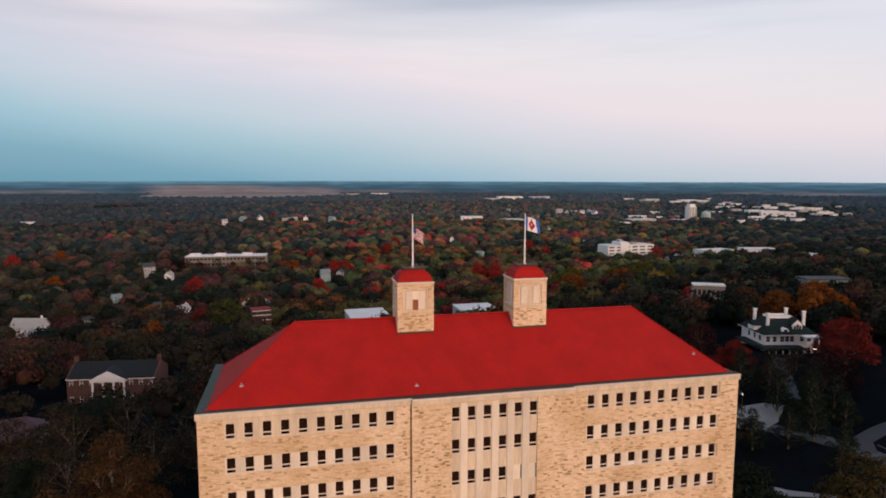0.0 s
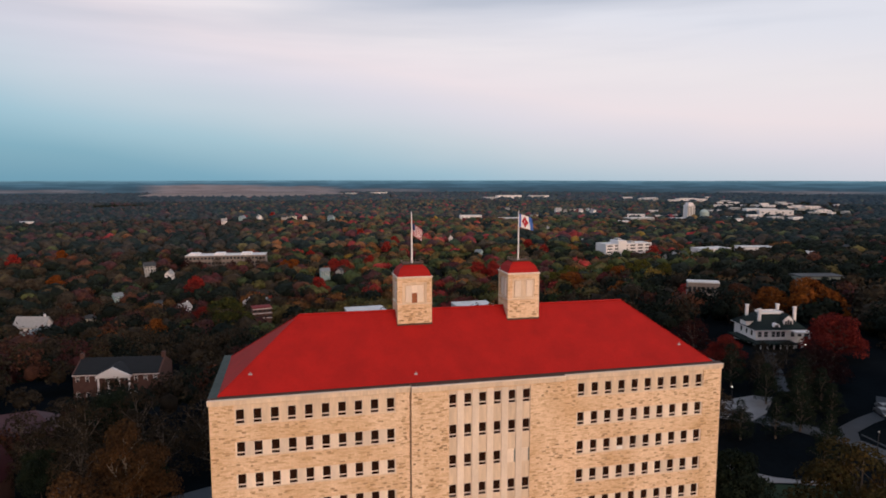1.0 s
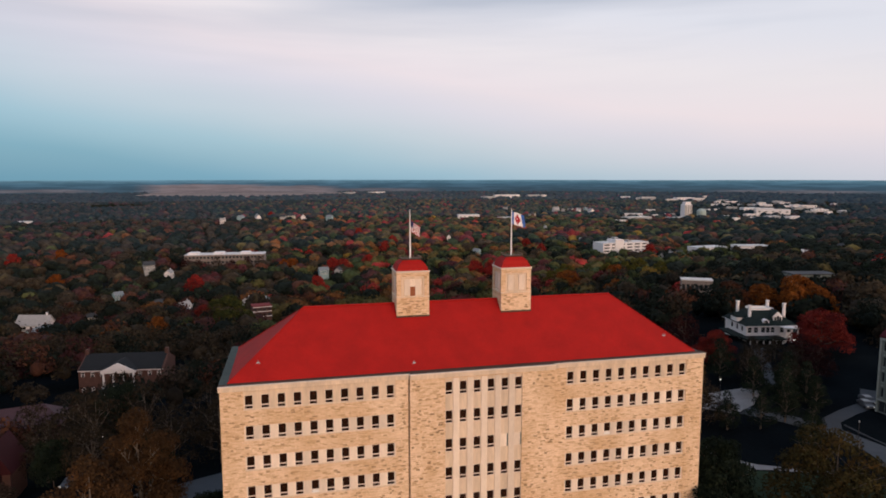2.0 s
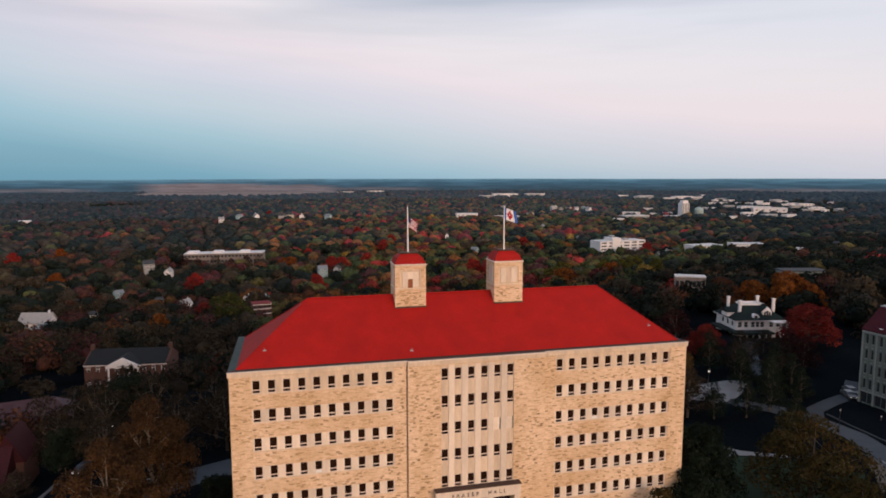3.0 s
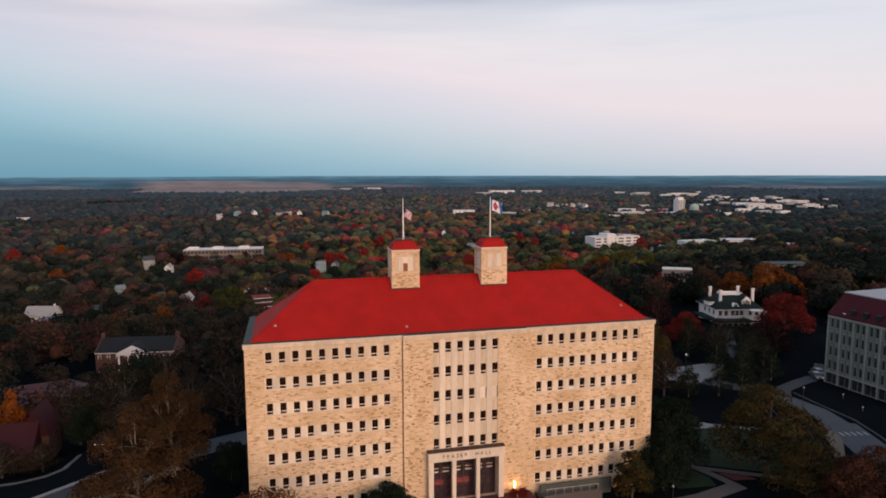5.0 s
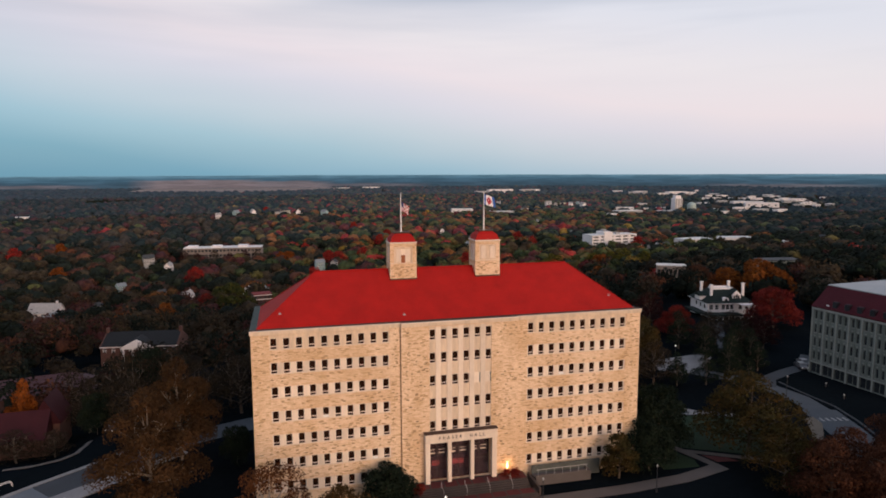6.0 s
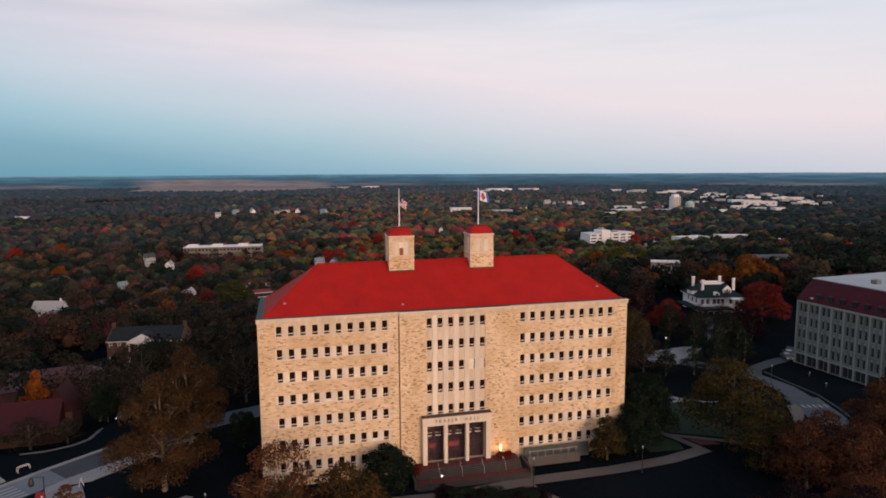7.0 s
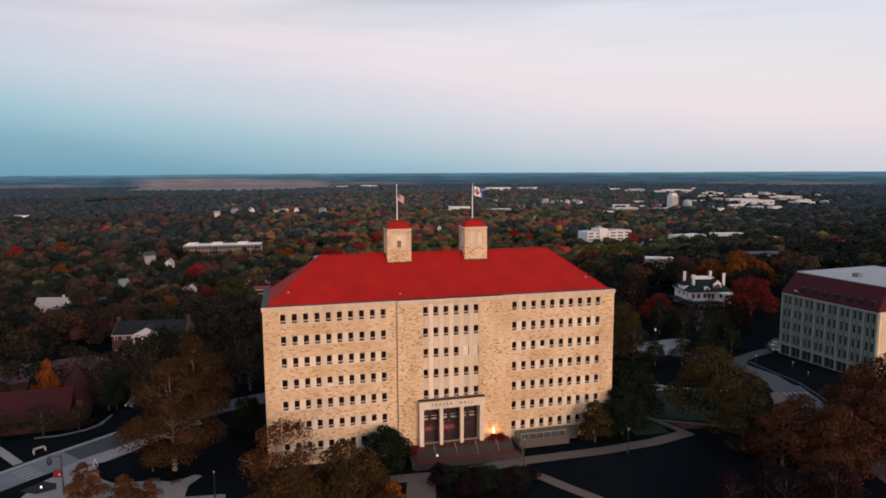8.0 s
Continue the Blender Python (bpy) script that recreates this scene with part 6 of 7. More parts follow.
CLEAR = [(-4, 67, -8, 24), (128, 172, 4, 42), (145, 172, 84, 112), (-62, -14, 98, 150), (-82, -38, 38, 60), (-80, -44, 78, 98), (90, 125, 40, 60),
         (30, 56, 222, 254), (84, 112, 222, 254), (172, 196, 160, 188), (244, 276, 168, 204), (390, 470, 675, 715), (-128, -24, 738, 784), (1050, 1160, 1490, 1550)]
rngw = np.random.default_rng(5)


def frustum(x, y, slack=0.02):
    dx, dy = x - 8, y + 110
    ang = np.arctan2(dx, dy) - 0.225
    return np.abs(ang) < 0.62 + slack


def scatter(r0, r1, spacing):
    """Jittered places between two distances from the hall, inside the wedge of land that shows."""
    n = int(2 * r1 / spacing)
    gx, gy = np.meshgrid(np.arange(n) * spacing - r1, np.arange(n) * spacing - r1)
    x = (gx + rngw.uniform(-0.48, 0.48, gx.shape) * spacing).ravel()
    y = (gy + rngw.uniform(-0.48, 0.48, gx.shape) * spacing).ravel()
    d = np.hypot(x, y)
    k = (d >= r0) & (d < r1) & frustum(x, y) & (y > 30)
    return x[k], y[k]


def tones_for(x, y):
    """Greens, olives and browns in drifts, with rust, maroon and red among them; brighter towards the view's middle."""
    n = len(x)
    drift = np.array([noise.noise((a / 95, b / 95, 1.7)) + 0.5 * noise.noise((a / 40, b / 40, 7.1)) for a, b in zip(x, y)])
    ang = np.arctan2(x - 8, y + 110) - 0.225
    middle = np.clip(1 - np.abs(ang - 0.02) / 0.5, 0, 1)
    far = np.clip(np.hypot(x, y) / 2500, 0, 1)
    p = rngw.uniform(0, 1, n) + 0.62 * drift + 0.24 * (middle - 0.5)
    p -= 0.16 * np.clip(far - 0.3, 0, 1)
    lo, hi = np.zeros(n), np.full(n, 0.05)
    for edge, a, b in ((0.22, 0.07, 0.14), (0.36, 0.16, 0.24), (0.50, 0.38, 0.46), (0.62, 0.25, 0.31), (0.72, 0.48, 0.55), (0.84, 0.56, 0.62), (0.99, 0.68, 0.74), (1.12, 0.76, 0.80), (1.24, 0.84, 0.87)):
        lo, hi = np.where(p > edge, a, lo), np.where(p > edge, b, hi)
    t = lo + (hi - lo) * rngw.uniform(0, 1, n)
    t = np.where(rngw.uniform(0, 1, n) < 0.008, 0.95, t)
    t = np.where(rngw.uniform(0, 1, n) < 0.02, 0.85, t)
    # dark evergreen and brown stands on the near western slope and round the white house; towards the view's sides
    # crowns are painted darker, imitating lens falloff
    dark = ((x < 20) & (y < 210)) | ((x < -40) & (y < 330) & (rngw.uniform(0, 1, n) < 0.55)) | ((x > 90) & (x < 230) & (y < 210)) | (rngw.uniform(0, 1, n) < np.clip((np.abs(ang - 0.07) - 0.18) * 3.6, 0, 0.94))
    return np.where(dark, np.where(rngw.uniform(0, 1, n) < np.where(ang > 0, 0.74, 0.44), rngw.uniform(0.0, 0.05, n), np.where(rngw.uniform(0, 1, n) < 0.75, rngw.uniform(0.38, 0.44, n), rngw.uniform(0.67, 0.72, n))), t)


def ico(sub):
    bm = bmesh.new()
    bmesh.ops.create_icosphere(bm, subdivisions=sub, radius=1)
    v = np.array([q.co[:] for q in bm.verts])
    f = np.array([[q.index for q in p.verts] for p in bm.faces])
    bm.free()
    return v, f


def blob_woods(name, r0, r1, spacing, sub, lobes, size, label, hh=12.0, material=None, sprays=0, spray=1.6, core=0.86):
    """Rounded, lumpy crowns of several lobes each, with loose leaf sprays along their outlines."""
    x, y = scatter(r0, r1, spacing)
    keep = np.ones(len(x), bool)
    for a in CLEAR + TOWN_CLEAR:
        keep &= ~((x > a[0]) & (x < a[1]) & (y > a[2]) & (y < a[3]))
    f = np.array([noise.noise((a / 420, b / 260, 9.1)) for a, b in zip(x, y)])
    keep &= ~((np.hypot(x, y) > 1700) & (f > 0.45))
    keep &= ~((y > 3640) & (x > -905 + (y - 3862) * -0.04) & (x < 340) & (y > 3640 + np.maximum(0, x + 170) * 0.95) & (y > 3640 - np.minimum(0, x + 170) * 0.3))
    # the industrial quarter has few trees
    keep &= ~((x > 0.72 * y + 60) & (x < 1.02 * y + 80) & (x > 1150) & (y > 1330) & (y < 2350) & ((x * 0.37 + y * 0.53) % 1 < 0.72))
    x, y = x[keep], y[keep]
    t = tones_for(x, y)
    bv, bf = ico(sub)
    n = len(x)
    s = size * rngw.uniform(0.5, 1.4, n)
    h = hh * rngw.uniform(0.7, 1.25, n) + s * 0.3
    base = np.stack([x, y, np.array([gz(a, b) for a, b in zip(x, y)]) + h - s * 0.8], 1)
    V, T, QV, QT = [], [], [], []
    for j in range(lobes):
        a = rngw.uniform(0, 2 * np.pi, n)
        off = np.stack([np.cos(a) * s * 0.5, np.sin(a) * s * 0.5, rngw.uniform(-0.5, 0.05, n) * s], 1) * (j > 0)
        sc = s * (rngw.uniform(0.46, 0.72, n) if j else 0.82)
        jit = (core if sprays else 1.0) + rngw.normal(0, 0.085, (n, len(bv), 1))
        v = bv[None] * jit * sc[:, None, None] * np.array([1, 1, 0.92]) + (off + base)[:, None]
        V.append(v)
        T.append(np.clip(t[:, None] + rngw.normal(0, 0.012, (n, 1)) + rngw.normal(0, 0.014, (n, len(bv))), 0, 1))
        k = sprays // lobes
        if k:
            d = rngw.normal(0, 1, (n, k, 3))
            d /= np.linalg.norm(d, axis=2, keepdims=True)
            d[..., 2] = np.abs(d[..., 2]) * 0.9 - 0.15
            c = (off + base)[:, None] + d * sc[:, None, None] * rngw.uniform(0.74, 1.14, (n, k, 1))
            qv, _ = leaf_quads(rngw, c.reshape(-1, 3), d.reshape(-1, 3), spray, 1.5, 0.45)
            QV.append(qv)
            QT.append(np.repeat(np.clip(t[:, None] + rngw.normal(0, 0.015, (n, k)), 0, 1).ravel(), 4))
    v = np.concatenate(V).reshape(-1, 3)
    tt = np.concatenate(T).ravel()
    f = (bf[None] + (np.arange(n * lobes) * len(bv))[:, None, None]).reshape(-1, 3)
    me = raw_mesh(name, v, f, material or WOODS_FAR, tt)
    me.polygons.foreach_set("use_smooth", np.ones(len(f), dtype=bool))
    tagged(new(name, me), label, "woods", kind="stuff")
    if QV:
        q = np.concatenate(QV)
        tagged(new(name, raw_mesh(name, q, np.arange(len(q)).reshape(-1, 4), material or WOODS_FAR, np.concatenate(QT))), "loose outer sprays of " + label, "woods", kind="stuff")


def leafy_woods(name, r0, r1, spacing, leaves, leaf, label, grow=1.0, sub=1, material=None):
    """Nearer woods: leaf sprays over lobes round an added solid core that blocks see-through, tree by tree."""
    x, y = scatter(r0, r1, spacing)
    keep = np.ones(len(x), bool)
    for a in CLEAR + TOWN_CLEAR:
        keep &= ~((x > a[0]) & (x < a[1]) & (y > a[2]) & (y < a[3]))
    keep &= ~((x > -50) & (x < 150) & (y < 62))
    keep &= ~((x > 95) & (x < 176) & (y < 114)) & ~((x < -20) & (x > -75) & (y < 142) & (y > 60) & (rngw.uniform(0, 1, len(x)) < 0.35))
    x, y = x[keep], y[keep]
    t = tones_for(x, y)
    V, F, T, o = [], [], [], 0
    bv, bf = ico(sub)
    material = material or WOODS
    HV, HF, HT = [], [], []
    for i, (a, b) in enumerate(zip(x, y)):
        r, h, g = rngw.uniform(4.0, 7.2) * grow, rngw.uniform(9, 16) * grow ** 0.4, gz(a, b)
        if 90 < b < 140 and -75 < a < -15:
            h *= 0.55
        lobes = [((a, b, g + h - r * 0.55), (r * 0.8, r * 0.8, r * 0.6))]
        for j in range(6):
            an = rngw.uniform(0, 6.28)
            lobes.append(((a + math.cos(an) * r * 0.62, b + math.sin(an) * r * 0.62, g + h * rngw.uniform(0.5, 0.9) - r * 0.3), (r * 0.48, r * 0.48, r * 0.42)))
        c, nm = crown_points(rngw, lobes, leaves)
        v, f = leaf_quads(rngw, c, nm, leaf)
        V.append(v)
        F.append(f + o)
        o += len(v)
        T.append(np.clip(np.repeat(t[i] + rngw.normal(0, 0.012, leaves), 4), 0, 1))
        HV.append(bv * np.array([r * 0.46, r * 0.46, h * 0.20]) * (1 + rngw.normal(0, 0.12, (len(bv), 1))) + np.array([a, b, g + h * 0.48]))
        HF.append(bf + i * len(bv))
        HT.append(np.full(len(bv), t[i]))
    tagged(new(name, raw_mesh(name, np.concatenate(V), np.concatenate(F), material, np.concatenate(T))), label, "woods", kind="stuff")
    tagged(new(name, raw_mesh(name, np.concatenate(HV), np.concatenate(HF), material, np.concatenate(HT))), "solid filler inside the " + label, "woods", kind="stuff")


# ---------------------------------------------------------------- the town below
TOWN_CLEAR = []
rt = random.Random(8)
WALLS = [WHITE, OFFWHITE, mat("pale_blue_siding", (0.30, 0.42, 0.43), 0.7, 0.1), mat("cream_siding", (0.56, 0.52, 0.42), 0.7, 0.1)]
ROOFS = [GREYROOF, mat("pale_shingle", (0.34, 0.33, 0.32), 0.85, 0.15), GREYROOF, mat("blue_grey_shingle", (0.20, 0.23, 0.25), 0.85, 0.2)]
protos = []
for i in range(5):
    protos.append(gable_house("house", "pale wooden house with a pitched roof among trees", Matrix.Identity(4), 9 + 1.5 * i, 8, 5.6, 3.4 + 0.3 * i, WALLS[i % 4], ROOFS[(i + 1) % 4], 2, i % 2 == 0, 1, i == 3, i))


def put_house(i, x, y, turn, s=1.0, lift=0.0, label="", clear=12):
    p = protos[i]
    m = pose(x, y, gz(x, y) + lift, 0, 0, turn)
    t = copy_thing(p, Matrix.Identity(4)) if p.get("used") else p
    t["used"] = 1
    t.location, t.rotation_euler, t.scale = m.translation, (0, 0, radians(turn)), (s, s, s)
    tagged(t, label, group="houses of the town")
    TOWN_CLEAR.append((x - 7 * s, x + 7 * s, y - clear * s, y + 6 * s))


put_house(2, -113, 266, 62, 0.95, 3.0, "pale teal gabled house with white trim among trees", 30)
put_house(4, -137, 330, -12, 1.15, 1.2, "house with a wide pale roof among trees", 30)
put_house(1, -152, 700, 20, 1.1, 6.0, "white gabled house standing above autumn trees", 50)
put_house(4, -122, 650, 80, 0.75, 4.0)
put_house(2, -135, 498, 40, 0.62, 3.5, "", 30)
put_house(3, -122, 377, 10, 0.6, 2.0, "", 26)
put_house(4, -66, 386, 60, 0.7, 4.5, "", 26)
put_house(1, -90, 426, 15, 0.6, 4.5, "", 26)
put_house(0, -25, 398, 60, 0.62, 6.0, "", 30)
put_house(2, -13, 395, 75, 0.6, 6.0, "", 30)
put_house(2, 38, 606, 12, 0.8, 6.0, "white-fronted house among red maples", 36)
put_house(1, 53, 600, 70, 0.75, 6.0, "", 30)
for k, (x, y) in enumerate(((-157, 1542), (-123, 1641), (-82, 1656), (-18, 1643), (3, 1686), (33, 1632), (99, 1596), (827, 1843), (836, 1807), (888, 1866), (884, 1797), (920, 1824), (893, 1730),
                            (714, 2013), (655, 1605), (274, 1018), (253, 768))):
    put_house(k * 2 % 5, x, y, k * 53 % 180, 1.35 if y > 1500 else 0.8, 4.0)
for k, (x, y) in enumerate(((439, 630), (426, 591), (444, 598), (470, 623))):
    put_house((3, 1, 4, 3)[k], x, y, k * 47, 0.62, 3.0)
for k in range(14):
    a = 0.225 + rt.uniform(0.05, 0.60)
    r = rt.uniform(520, 1500)
    x, y = 8 + r * math.sin(a), -100 + r * math.cos(a)
    if any(c[0] - 12 < x < c[1] + 12 and c[2] - 12 < y < c[3] + 12 for c in CLEAR):
        continue
    put_house(rt.randrange(5), x, y, rt.choice((0, 90, 20, 75, -25)) + rt.uniform(-6, 6), rt.uniform(0.55, 0.8), rt.uniform(-0.8, 1.2))
red_banded = flat_block("red_roofed_house", "low brick house with dull red roof and white bands", pose(-12, 326, gz(-12, 326) + 6, 0, 0, 12), 11, 9, 6.5, BRICK, 2, 4, tile_roof("brick_red_shingle", (0.17, 0.012, 0.013), 0.3), "house")
for z in (0.4, 3.4, 6.1):
    part("white_band", bbox(-5.6, 5.6, -4.62, -4.503, z, z + 0.35), WHITE, red_banded)
TOWN_CLEAR.append((-20, -4, 296, 334))
sheds = []
for i in range(3):
    o = empty("warehouse", "long pale flat-roofed warehouse in the distance", "warehouse")
    w, d, h = 60 + 25 * i, 30 + 6 * i, 8 + i
    part("shell", bbox(-w / 2, w / 2, -d / 2, d / 2, -8, h), WALLS[i % 2], o)
    part("roof", bbox(-w / 2 - 0.5, w / 2 + 0.5, -d / 2 - 0.5, d / 2 + 0.5, h + 0.01, h + 0.8), TARPALE, o)
    for k in range(5):
        part("loading_door", bbox(-w / 2 + w * (k + 0.35) / 5, -w / 2 + w * (k + 0.65) / 5, -d / 2 - 0.2, -d / 2 - 0.01, 0, 4.5), GREYCONC, o)
    sheds.append(o)


def put_shed(i, x, y, turn, s=1.0, lift=4.0):
    p = sheds[i]
    t = copy_thing(p, Matrix.Identity(4)) if p.get("used") else p
    t["used"] = 1
    t.location, t.rotation_euler, t.scale = (x, y, gz(x, y) + lift), (0, 0, radians(turn)), (s, s, s)
    tagged(t, group="warehouses on the plain")
    TOWN_CLEAR.append((x - 40 * s, x + 40 * s, y - 34 * s, y + 22 * s))


for i, x, y, turn, k, lift in ((0, 470, 1600, -8, 0.95, 4.5), (1, 566, 1545, -4, 0.75, 0.5), (1, 1290, 3230, 0, 1.0, 6), (0, 1360, 3300, 5, 0.9, 6), (2, 1130, 3225, -3, 1.2, 5),
                              (1, 985, 3080, 4, 0.9, 4), (1, 872, 1425, 6, 0.85, 2.5), (0, 800, 1380, -6, 0.55, 2), (1, 1010, 1460, 3, 0.6, 0), (0, 1185, 1500, -5, 0.4, 2), (0, -640, 1690, 8, 0.8, -1.0),
                              (1, 357, 4060, 0, 1.0, 5), (2, 552, 4180, 0, 1.0, 4), (0, 532, 655, 8, 0.75, 1.5), (0, 585, 640, -12, 0.7, 1.0), (0, 572, 545, 20, 0.45, 0.5)):
    put_shed(i, x, y, turn, k, lift)
# the industrial quarter beyond the tower
for k, (x, y) in enumerate(((1773, 2331), (1622, 2082), (1833, 2320), (1682, 2070), (1725, 2061), (1720, 2012), (1715, 1964), (1947, 2178), (1749, 1909), (1720, 1824), (1682, 1745), (1601, 1601), (1567, 1531),
                            (1599, 1515), (2081, 2034), (1180, 1374), (1204, 1334), (1226, 1291), (1072, 1304), (1762, 2461), (1332, 1754), (1688, 2543), (1638, 2698), (2151, 2950))):
    put_shed(k % 3, x, y, rt.uniform(-25, 25), rt.uniform(0.24, 0.48) if k not in (21, 22) else 0.8, rt.uniform(5, 8))
for k, (x, y) in enumerate(((1650, 2894), (1674, 2722), (1802, 2615), (1823, 2536), (1849, 2393), (1575, 2058), (1842, 2151), (1454, 1819), (1482, 1771), (1726, 1971), (1991, 2232), (1936, 2128), (1783, 1906),
                            (1637, 1723), (1792, 1855), (1664, 1670), (1501, 1529), (1223, 1435), (980, 1512), (1048, 1549), (935, 1551), (1110, 1756))):
    put_shed(k % 3, x, y, rt.uniform(-30, 10), rt.uniform(0.28, 0.55) if y < 2500 else 0.85, rt.uniform(6, 9))
put_shed(2, 1452, 1690, -28, 0.8, 6)
put_shed(2, 1420, 1590, -30, 0.85, 6)
for x, s in ((-118, 1.0), (-104, 0.85), (-83, 0.95), (-66, 0.8), (-48, 1.0), (-33, 0.9)):
    put_tree((maroon_t, side_olive)[x % 2], x, 733, x, s * 1.2, s * 1.3)
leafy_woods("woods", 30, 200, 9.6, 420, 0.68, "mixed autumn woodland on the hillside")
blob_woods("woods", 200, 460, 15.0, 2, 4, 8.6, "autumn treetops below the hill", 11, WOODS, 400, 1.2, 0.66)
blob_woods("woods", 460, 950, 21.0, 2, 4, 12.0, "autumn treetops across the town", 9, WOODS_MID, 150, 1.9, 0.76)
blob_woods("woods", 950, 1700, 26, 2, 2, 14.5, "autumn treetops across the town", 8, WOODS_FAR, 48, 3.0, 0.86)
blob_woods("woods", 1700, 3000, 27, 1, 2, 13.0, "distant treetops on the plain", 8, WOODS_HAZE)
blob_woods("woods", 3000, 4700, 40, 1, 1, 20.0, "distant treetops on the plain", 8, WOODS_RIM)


# ---------------------------------------------------------------- lamps, signs, cars
def street_lamp(x, y, h=4.6, lit=False, label="dark steel lamp post with a pale globe"):
    o = empty("street_lamp", label, "street lamp", pose(x, y, gz(x, y)), "lamp posts")
    bm = bmesh.new()
    loft(bm, [ring(0, 0, -0.3, 0.16), ring(0, 0, 0.5, 0.14), ring(0, 0, 0.52, 0.08), ring(0, 0, h, 0.06)])
    part("post", bm, DARKMETAL, o)
    bm = bmesh.new()
    loft(bm, [ring(0, 0, h, 0.08), ring(0, 0, h + 0.08, 0.14), ring(0, 0, h + 0.26, 0.15), ring(0, 0, h + 0.4, 0.05)])
    part("globe", bm, glow("street_lamp_glow", (1.0, 0.92, 0.82), 0.9) if lit else OFFWHITE, o, "lit pale globe" if lit else "pale globe")
    return o


# the 0.5 m entry stands in for a white bollard on the island
for x, y, h, lit in ((40.5, -11.8, 5.6, False), (26.3, -10.5, 3.9, True), (60.5, -9.5, 4.2, False), (-19, 21, 4.2, True), (78, 20, 3.6, False), (112.5, 22, 4.4, False), (123.5, 17.5, 0.7, False), (126, 25, 0.7, False), (103, 50, 4.5, True), (-27, 52, 4.5, True), (-49, 47, 3.4, True), (-7.6, -7.8, 4.0, False), (-34.0, 1.2, 0.5, True)):
    street_lamp(x, y, h, lit)


def sign_post(x, y):
    o = empty("banner_post", "tall dark post with a red banner and traffic arm", "sign", pose(x, y, gz(x, y)))
    bm = bmesh.new()
    loft(bm, [ring(0, 0, -0.3, 0.12), ring(0, 0, 6.4, 0.08)])
    part("post", bm, DARKMETAL, o)
    bm = bmesh.new()
    tube(bm, [(0, 0, 6.2), (-1.6, 0.4, 6.3)], [0.06, 0.05], 6)
    part("arm", bm, DARKMETAL, o)
    bm = bmesh.new()
    tube(bm, [(0, 0, 4.2), (-1.2, 0, 4.15)], [0.03, 0.03], 5)
    part("banner_rod", bm, DARKMETAL, o)
    bm = bmesh.new()
    loft(bm, [ring(-1.75, 0.4, 4.9, 0.3), ring(-1.75, 0.4, 5.4, 0.42), ring(-1.75, 0.4, 6.0, 0.28), ring(-1.75, 0.4, 6.25, 0.08)])
    part("lamp_head", bm, DARKMETAL, o)
    bn = part("banner", bbox(-1.2, -0.12, -0.02, 0.02, 2.9, 4.1), mat("dull_red_banner", (0.19, 0.012, 0.026), 0.85), o, "red banner")
    part("banner_mark", bbox(-0.5, -0.3, -0.035, -0.022, 3.2, 3.5), CLOTH["white"], bn)


sign_post(-30.2, -1.0)


def car(x, y, turn, paint, label, lit=True):
    o = empty("car", label, "car", pose(x, y, gz(x, y) + 0.06, 0, 0, turn))
    bm = bmesh.new()
    prof = [(-2.2, 0.3), (-2.25, 0.75), (-1.3, 0.9), (-0.75, 1.42), (0.9, 1.46), (1.7, 0.98), (2.2, 0.88), (2.25, 0.32)]
    rings = []
    for yy, k in ((-0.9, 0.0), (-0.84, 1.0), (0.84, 1.0), (0.9, 0.0)):
        rings.append([(px, yy * (0.86 if pz > 1.2 else 1), pz - (0.05 if k == 0 else 0)) for px, pz in prof])
    loft(bm, rings)
    body = part("body", bm, paint, o)
    for s in (-1, 1):
        part("side_window", bbox(-0.7, 1.0, s * 0.80 - 0.02, s * 0.80 + 0.02, 1.0, 1.34), DARKPANE, o)
    for px in (-1.4, 1.4):
        for s in (-1, 1):
            bm = bmesh.new()
            loft(bm, [[(px + 0.34 * math.cos(a), s * yy, 0.34 + 0.34 * math.sin(a)) for a in [2 * math.pi * i / 12 for i in range(12)]] for yy in (0.74, 0.94)])
            part("wheel", bm, DARKMETAL, o)
    for s in (-0.62, 0.62):
        part("headlight", bbox(-2.29, -2.2, s - 0.16, s + 0.16, 0.58, 0.74), glow("headlight_glow", (1.0, 0.95, 0.85), 2.5 if lit else 0.2), o, "lit headlight" if lit else "")
    return o


def bike_rack(x, y, turn):
    o = empty("bike_rack", "white arched bike rack beside the road", "bike rack", pose(x, y, gz(x, y), 0, 0, turn))
    for k in range(2):
        bm = bmesh.new()
        tube(bm, [(-0.95, 0.5 * k, -0.1), (-0.9, 0.5 * k, 0.7), (-0.75, 0.5 * k, 0.85), (0.75, 0.5 * k, 0.85), (0.9, 0.5 * k, 0.7), (0.95, 0.5 * k, -0.1)], [0.04] * 6, 6)
        part("hoop", bm, WHITE, o)
    bm = bmesh.new()
    for xx in (-0.5, 0.0, 0.5):
        tube(bm, [(xx, 0, 0.93), (xx, 0.5, 0.93)], [0.03, 0.03], 4)
    part("cross_bars", bm, METAL, o)


bike_rack(-39.2, 16.6, 40)


def board_sign(x, y, turn):
    """A folding sandwich board: two leaning panels on a hinge."""
    o = empty("sandwich_board", "white folding sandwich board on the pavement", "sign", pose(x, y, gz(x, y) + 0.1, 0, 0, turn))
    for s_ in (-1, 1):
        bm = bmesh.new()
        loft(bm, [[(-0.35, s_ * 0.38, 0), (0.35, s_ * 0.38, 0), (0.35, s_ * 0.33, 0), (-0.35, s_ * 0.33, 0)], [(-0.35, s_ * 0.06, 1.2), (0.35, s_ * 0.06, 1.2), (0.35, s_ * 0.02, 1.2), (-0.35, s_ * 0.02, 1.2)]])
        part("panel", bm, WHITE, o)


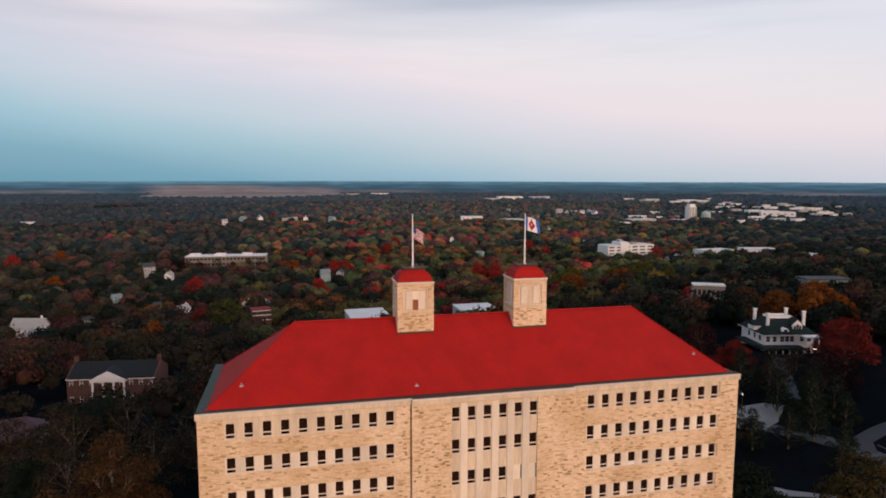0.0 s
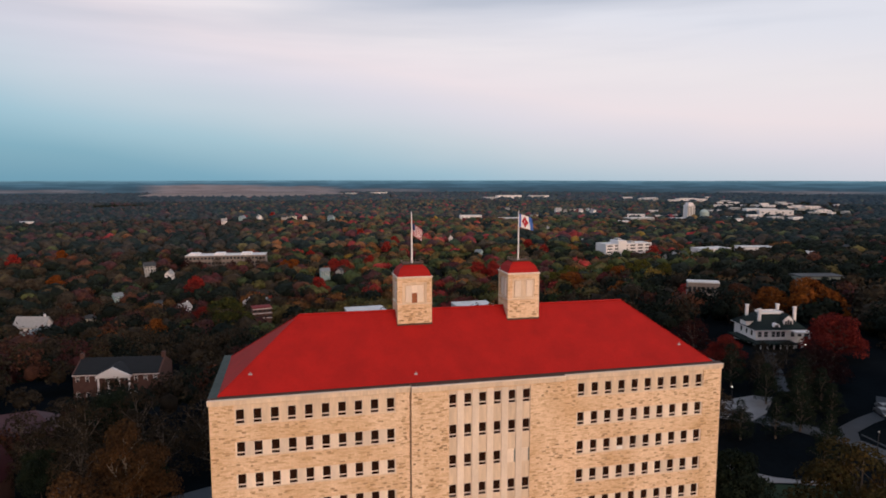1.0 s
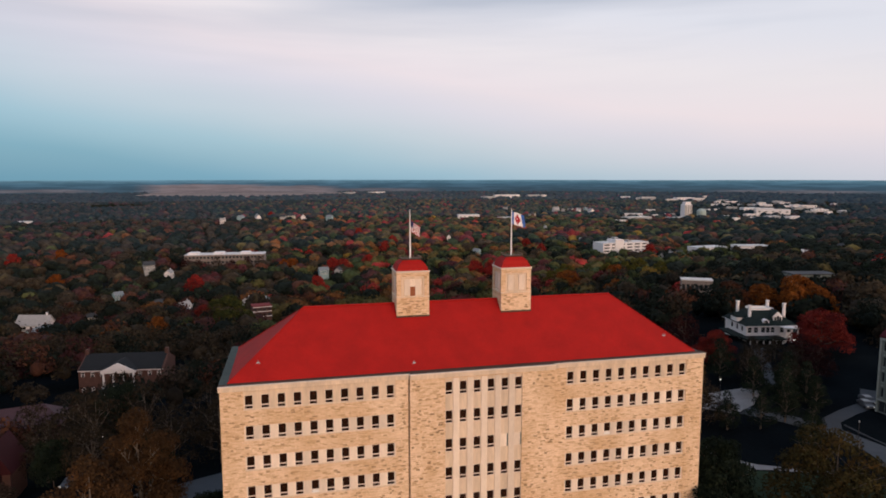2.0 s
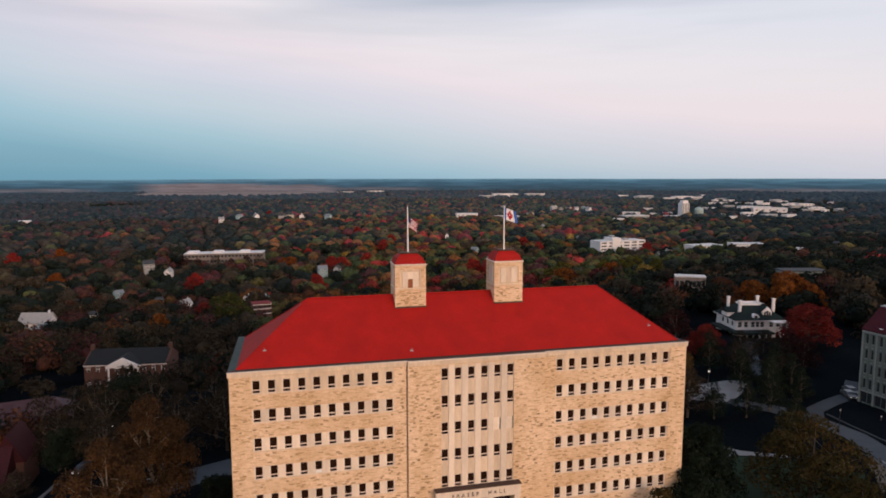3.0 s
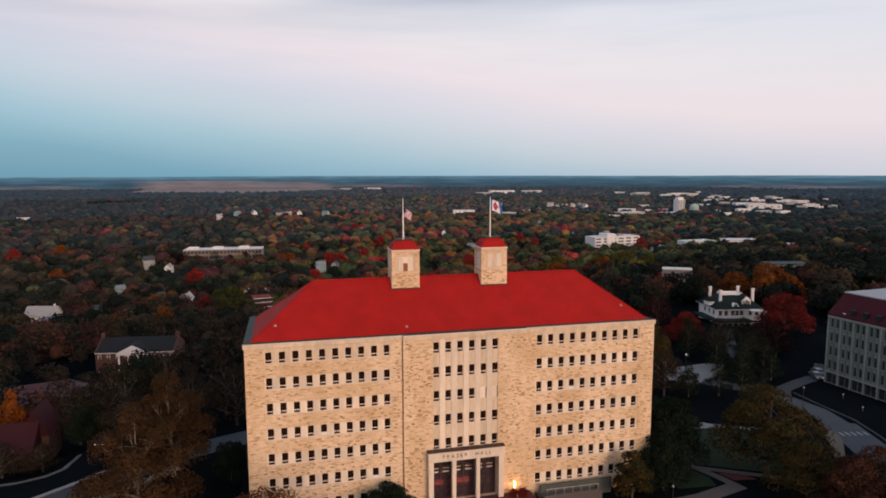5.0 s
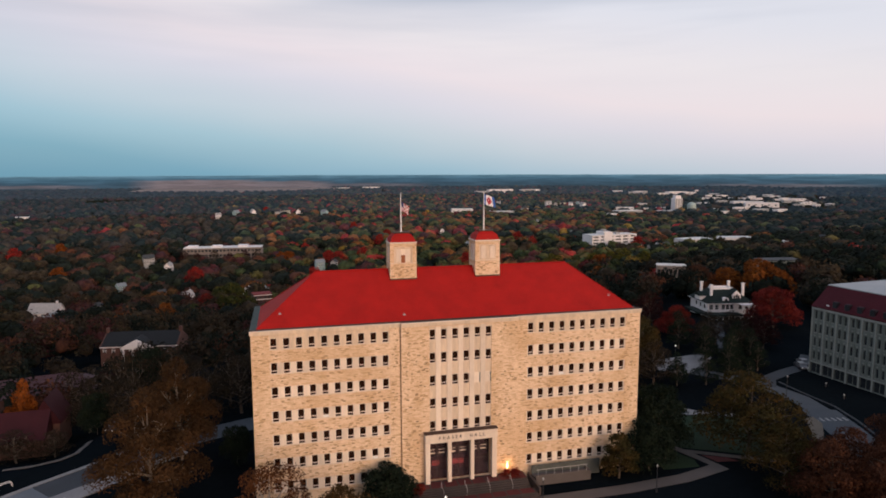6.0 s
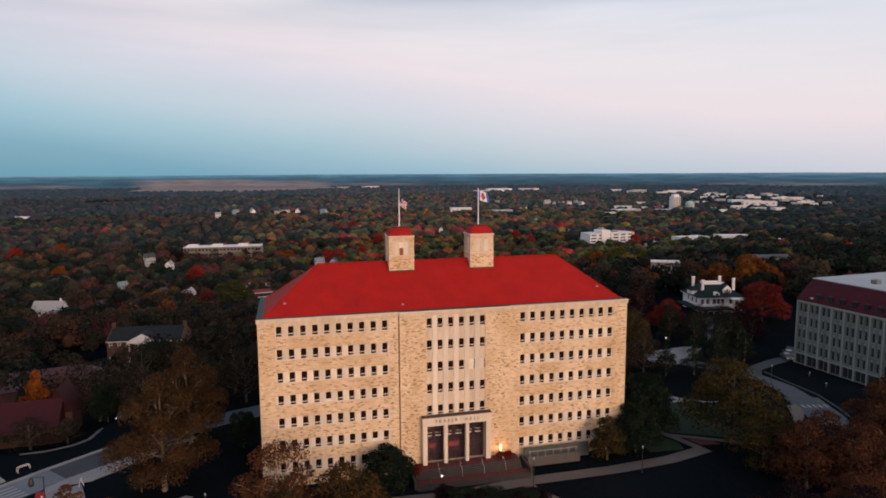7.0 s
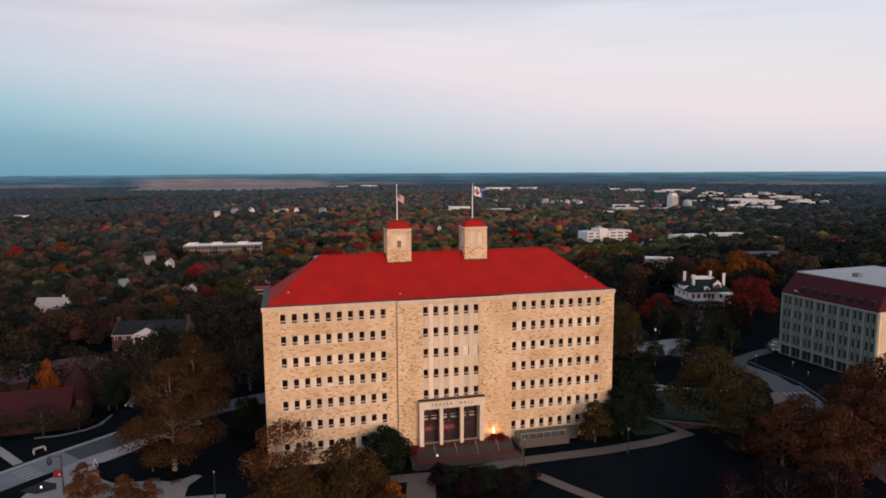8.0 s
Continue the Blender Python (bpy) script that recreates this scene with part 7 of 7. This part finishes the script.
board_sign(-28.2, 8.2, 105)
slab("planting_island", [(-37.0, 1.6), (-34.4, 0.2), (-32.0, 1.2), (-32.4, 2.8), (-34.6, 4.0)], mat("dark_mulch", (0.012, 0.012, 0.012), 0.95, 0.3), "dark planted traffic island with a low kerb", "traffic island", 0.3)


def bench(x, y, turn):
    o = empty("bench", "dark slatted bench on the forecourt", "bench", pose(x, y, gz(x, y) + 0.08, 0, 0, turn))
    for k in range(3):
        part("seat_slat", bbox(-0.8, 0.8, -0.25 + 0.17 * k, -0.11 + 0.17 * k, 0.42, 0.46), DARKWOOD, o)
        part("back_slat", bbox(-0.8, 0.8, 0.27, 0.3, 0.52 + 0.13 * k, 0.62 + 0.13 * k), DARKWOOD, o)
    for xx in (-0.7, 0.7):
        bm = bmesh.new()
        tube(bm, [(xx, -0.2, 0), (xx, -0.2, 0.42), (xx, 0.24, 0.42), (xx, 0.32, 0.92)], [0.03] * 4, 5)
        tube(bm, [(xx, 0.24, 0.42), (xx, 0.3, 0)], [0.03] * 2, 5)
        part("leg", bm, DARKMETAL, o)


bench(-17.4, -0.4, 172)
bench(-14.0, -1.8, 205)
flower = tree_proto("red", 1.1, 0.9, 31, 420, 0.16, 0.0, low=True, label="low red flowering shrub beside the entrance")
for x, y in ((24.3, -2.4), (23.8, -3.6), (38.6, -1.6), (40.0, -1.5), (39.4, -2.3)):
    put_tree(flower, x, y, x * 50 % 360, 1.0, None, "", -0.66 if x > 30 else -0.9)

SILVER, DARKCAR = mat("silver_car_paint", (0.12, 0.125, 0.135), 0.35, 0.05, 1, 9, 0, 0.3, 0.5), mat("dark_car_paint", (0.03, 0.035, 0.045), 0.3, 0.05, 1, 9, 0, 0.3, 0.5)
car(-29, 41, 70, DARKCAR, "dark parked car behind the road", False)
car(-52, 19, 12, SILVER, "silver car parked beside the road", False)
car(131.5, 38.4, 70, SILVER, "silver car parked beside the academic block", False)
car(134.2, 40.6, 70, SILVER, "silver car parked beside the academic block", False)
car(99.5, 44.6, 10, DARKCAR, "dark car in the parking lot", False)

# ---------------------------------------------------------------- single rough stones, proud of the hall's walls
rs = random.Random(77)


def stone_mesh(w, h, dpt, seed):
    r = random.Random(seed)
    j = lambda a: a * r.uniform(-0.12, 0.12)
    back = [(0, 0.02, 0), (w, 0.02, 0), (w, 0.02, h), (0, 0.02, h)]
    front = [(0.03 + j(w) * 0.3, -dpt, 0.02), (w - 0.03 + j(w) * 0.3, -dpt, 0.02 + j(h) * 0.3), (w - 0.04 + j(w) * 0.3, -dpt * 0.8, h - 0.02), (0.04, -dpt * 0.9, h - 0.02 + j(h) * 0.3)]
    bm = bmesh.new()
    loft(bm, [back, front])
    me = bpy.data.meshes.new("stone")
    bmesh.ops.recalc_face_normals(bm, faces=bm.faces)
    bm.to_mesh(me)
    bm.free()
    me.materials.append(ROUGHBLOCK)
    return me


STONES = [(w, h, stone_mesh(w, h, 0.035 + 0.008 * (i % 3), i)) for i, (w, h) in enumerate(((0.36, 0.18), (0.48, 0.2), (0.6, 0.19), (0.44, 0.25), (0.7, 0.16), (0.3, 0.24)))]


def free_spots(x0, x1, z0, z1, n, blocked):
    out = []
    while len(out) < n:
        w, h, me = rs.choice(STONES)
        x, z = rs.uniform(x0, x1 - w), z0 + round(rs.uniform(0, z1 - z0 - h) / 0.24) * 0.24
        if noise.noise((x * 0.25, 3.3, z * 0.22)) < rs.uniform(-0.55, 0.35):
            continue
        if any(a[0] - 0.05 < x + w and x < a[1] + 0.05 and a[2] - 0.05 < z + h and z < a[3] + 0.05 for a in blocked):
            continue
        if any(abs(x - q[0]) < 0.8 and abs(z - q[1]) < 0.22 for q in out):
            continue
        out.append((x, z, me))
    return out


def bands(cols):
    return [(cols[0] - 0.62, cols[-1] + 0.62, ROW0 - PITCH * k - WH - 0.12, ROW0 - PITCH * k + (0.55 if k == 0 else 0.06)) for k in range(7)]


mid_blocked = [(c0 - 0.05, c1 + 0.05, 7.2, 24.3), (25.0, 37.3, -3, 7.8)]
for x, z, me in free_spots(SEAM_L + 0.1, SEAM_R - 0.1, -0.4, 24.2, 190, mid_blocked):
    s = new("stone", me)
    s.parent, s.matrix_basis = WALL_C, HALL_INV @ pose(x, -PROJ, z)


def joined_stones(spots, y, parent):
    bm = bmesh.new()
    for x, z, me in spots:
        k = len(bm.verts)
        bm.from_mesh(me)
        bm.verts.ensure_lookup_table()
        for v in bm.verts[k:]:
            v.co += Vector((x, y, z))
    o = hpart("stone_facing", bm, ROUGHBLOCK_JOINED, parent, "scattered rough brown facing stones")
    return tagged(o, kind="stuff")


ROUGHBLOCK_JOINED = mat("rough_limestone_facing", (0.41, 0.265, 0.15), 0.95, 0.4, 1.5, 9, 0.4)
joined_stones(free_spots(0.1, SEAM_L - 0.3, -2.0, 24.2, 250, bands(COLS_L)), 0.0, WALL_L)
joined_stones(free_spots(SEAM_R + 0.1, W - 0.1, -2.0, 24.2, 250, bands(COLS_R)), 0.0, WALL_R)
for (cx, cy, cz), cup in zip(CUP, CUP_SHAFTS):
    joined_stones(free_spots(cx - 2.0, cx + 2.0, 30.7, 32.9, 14, []), 7.03, cup)
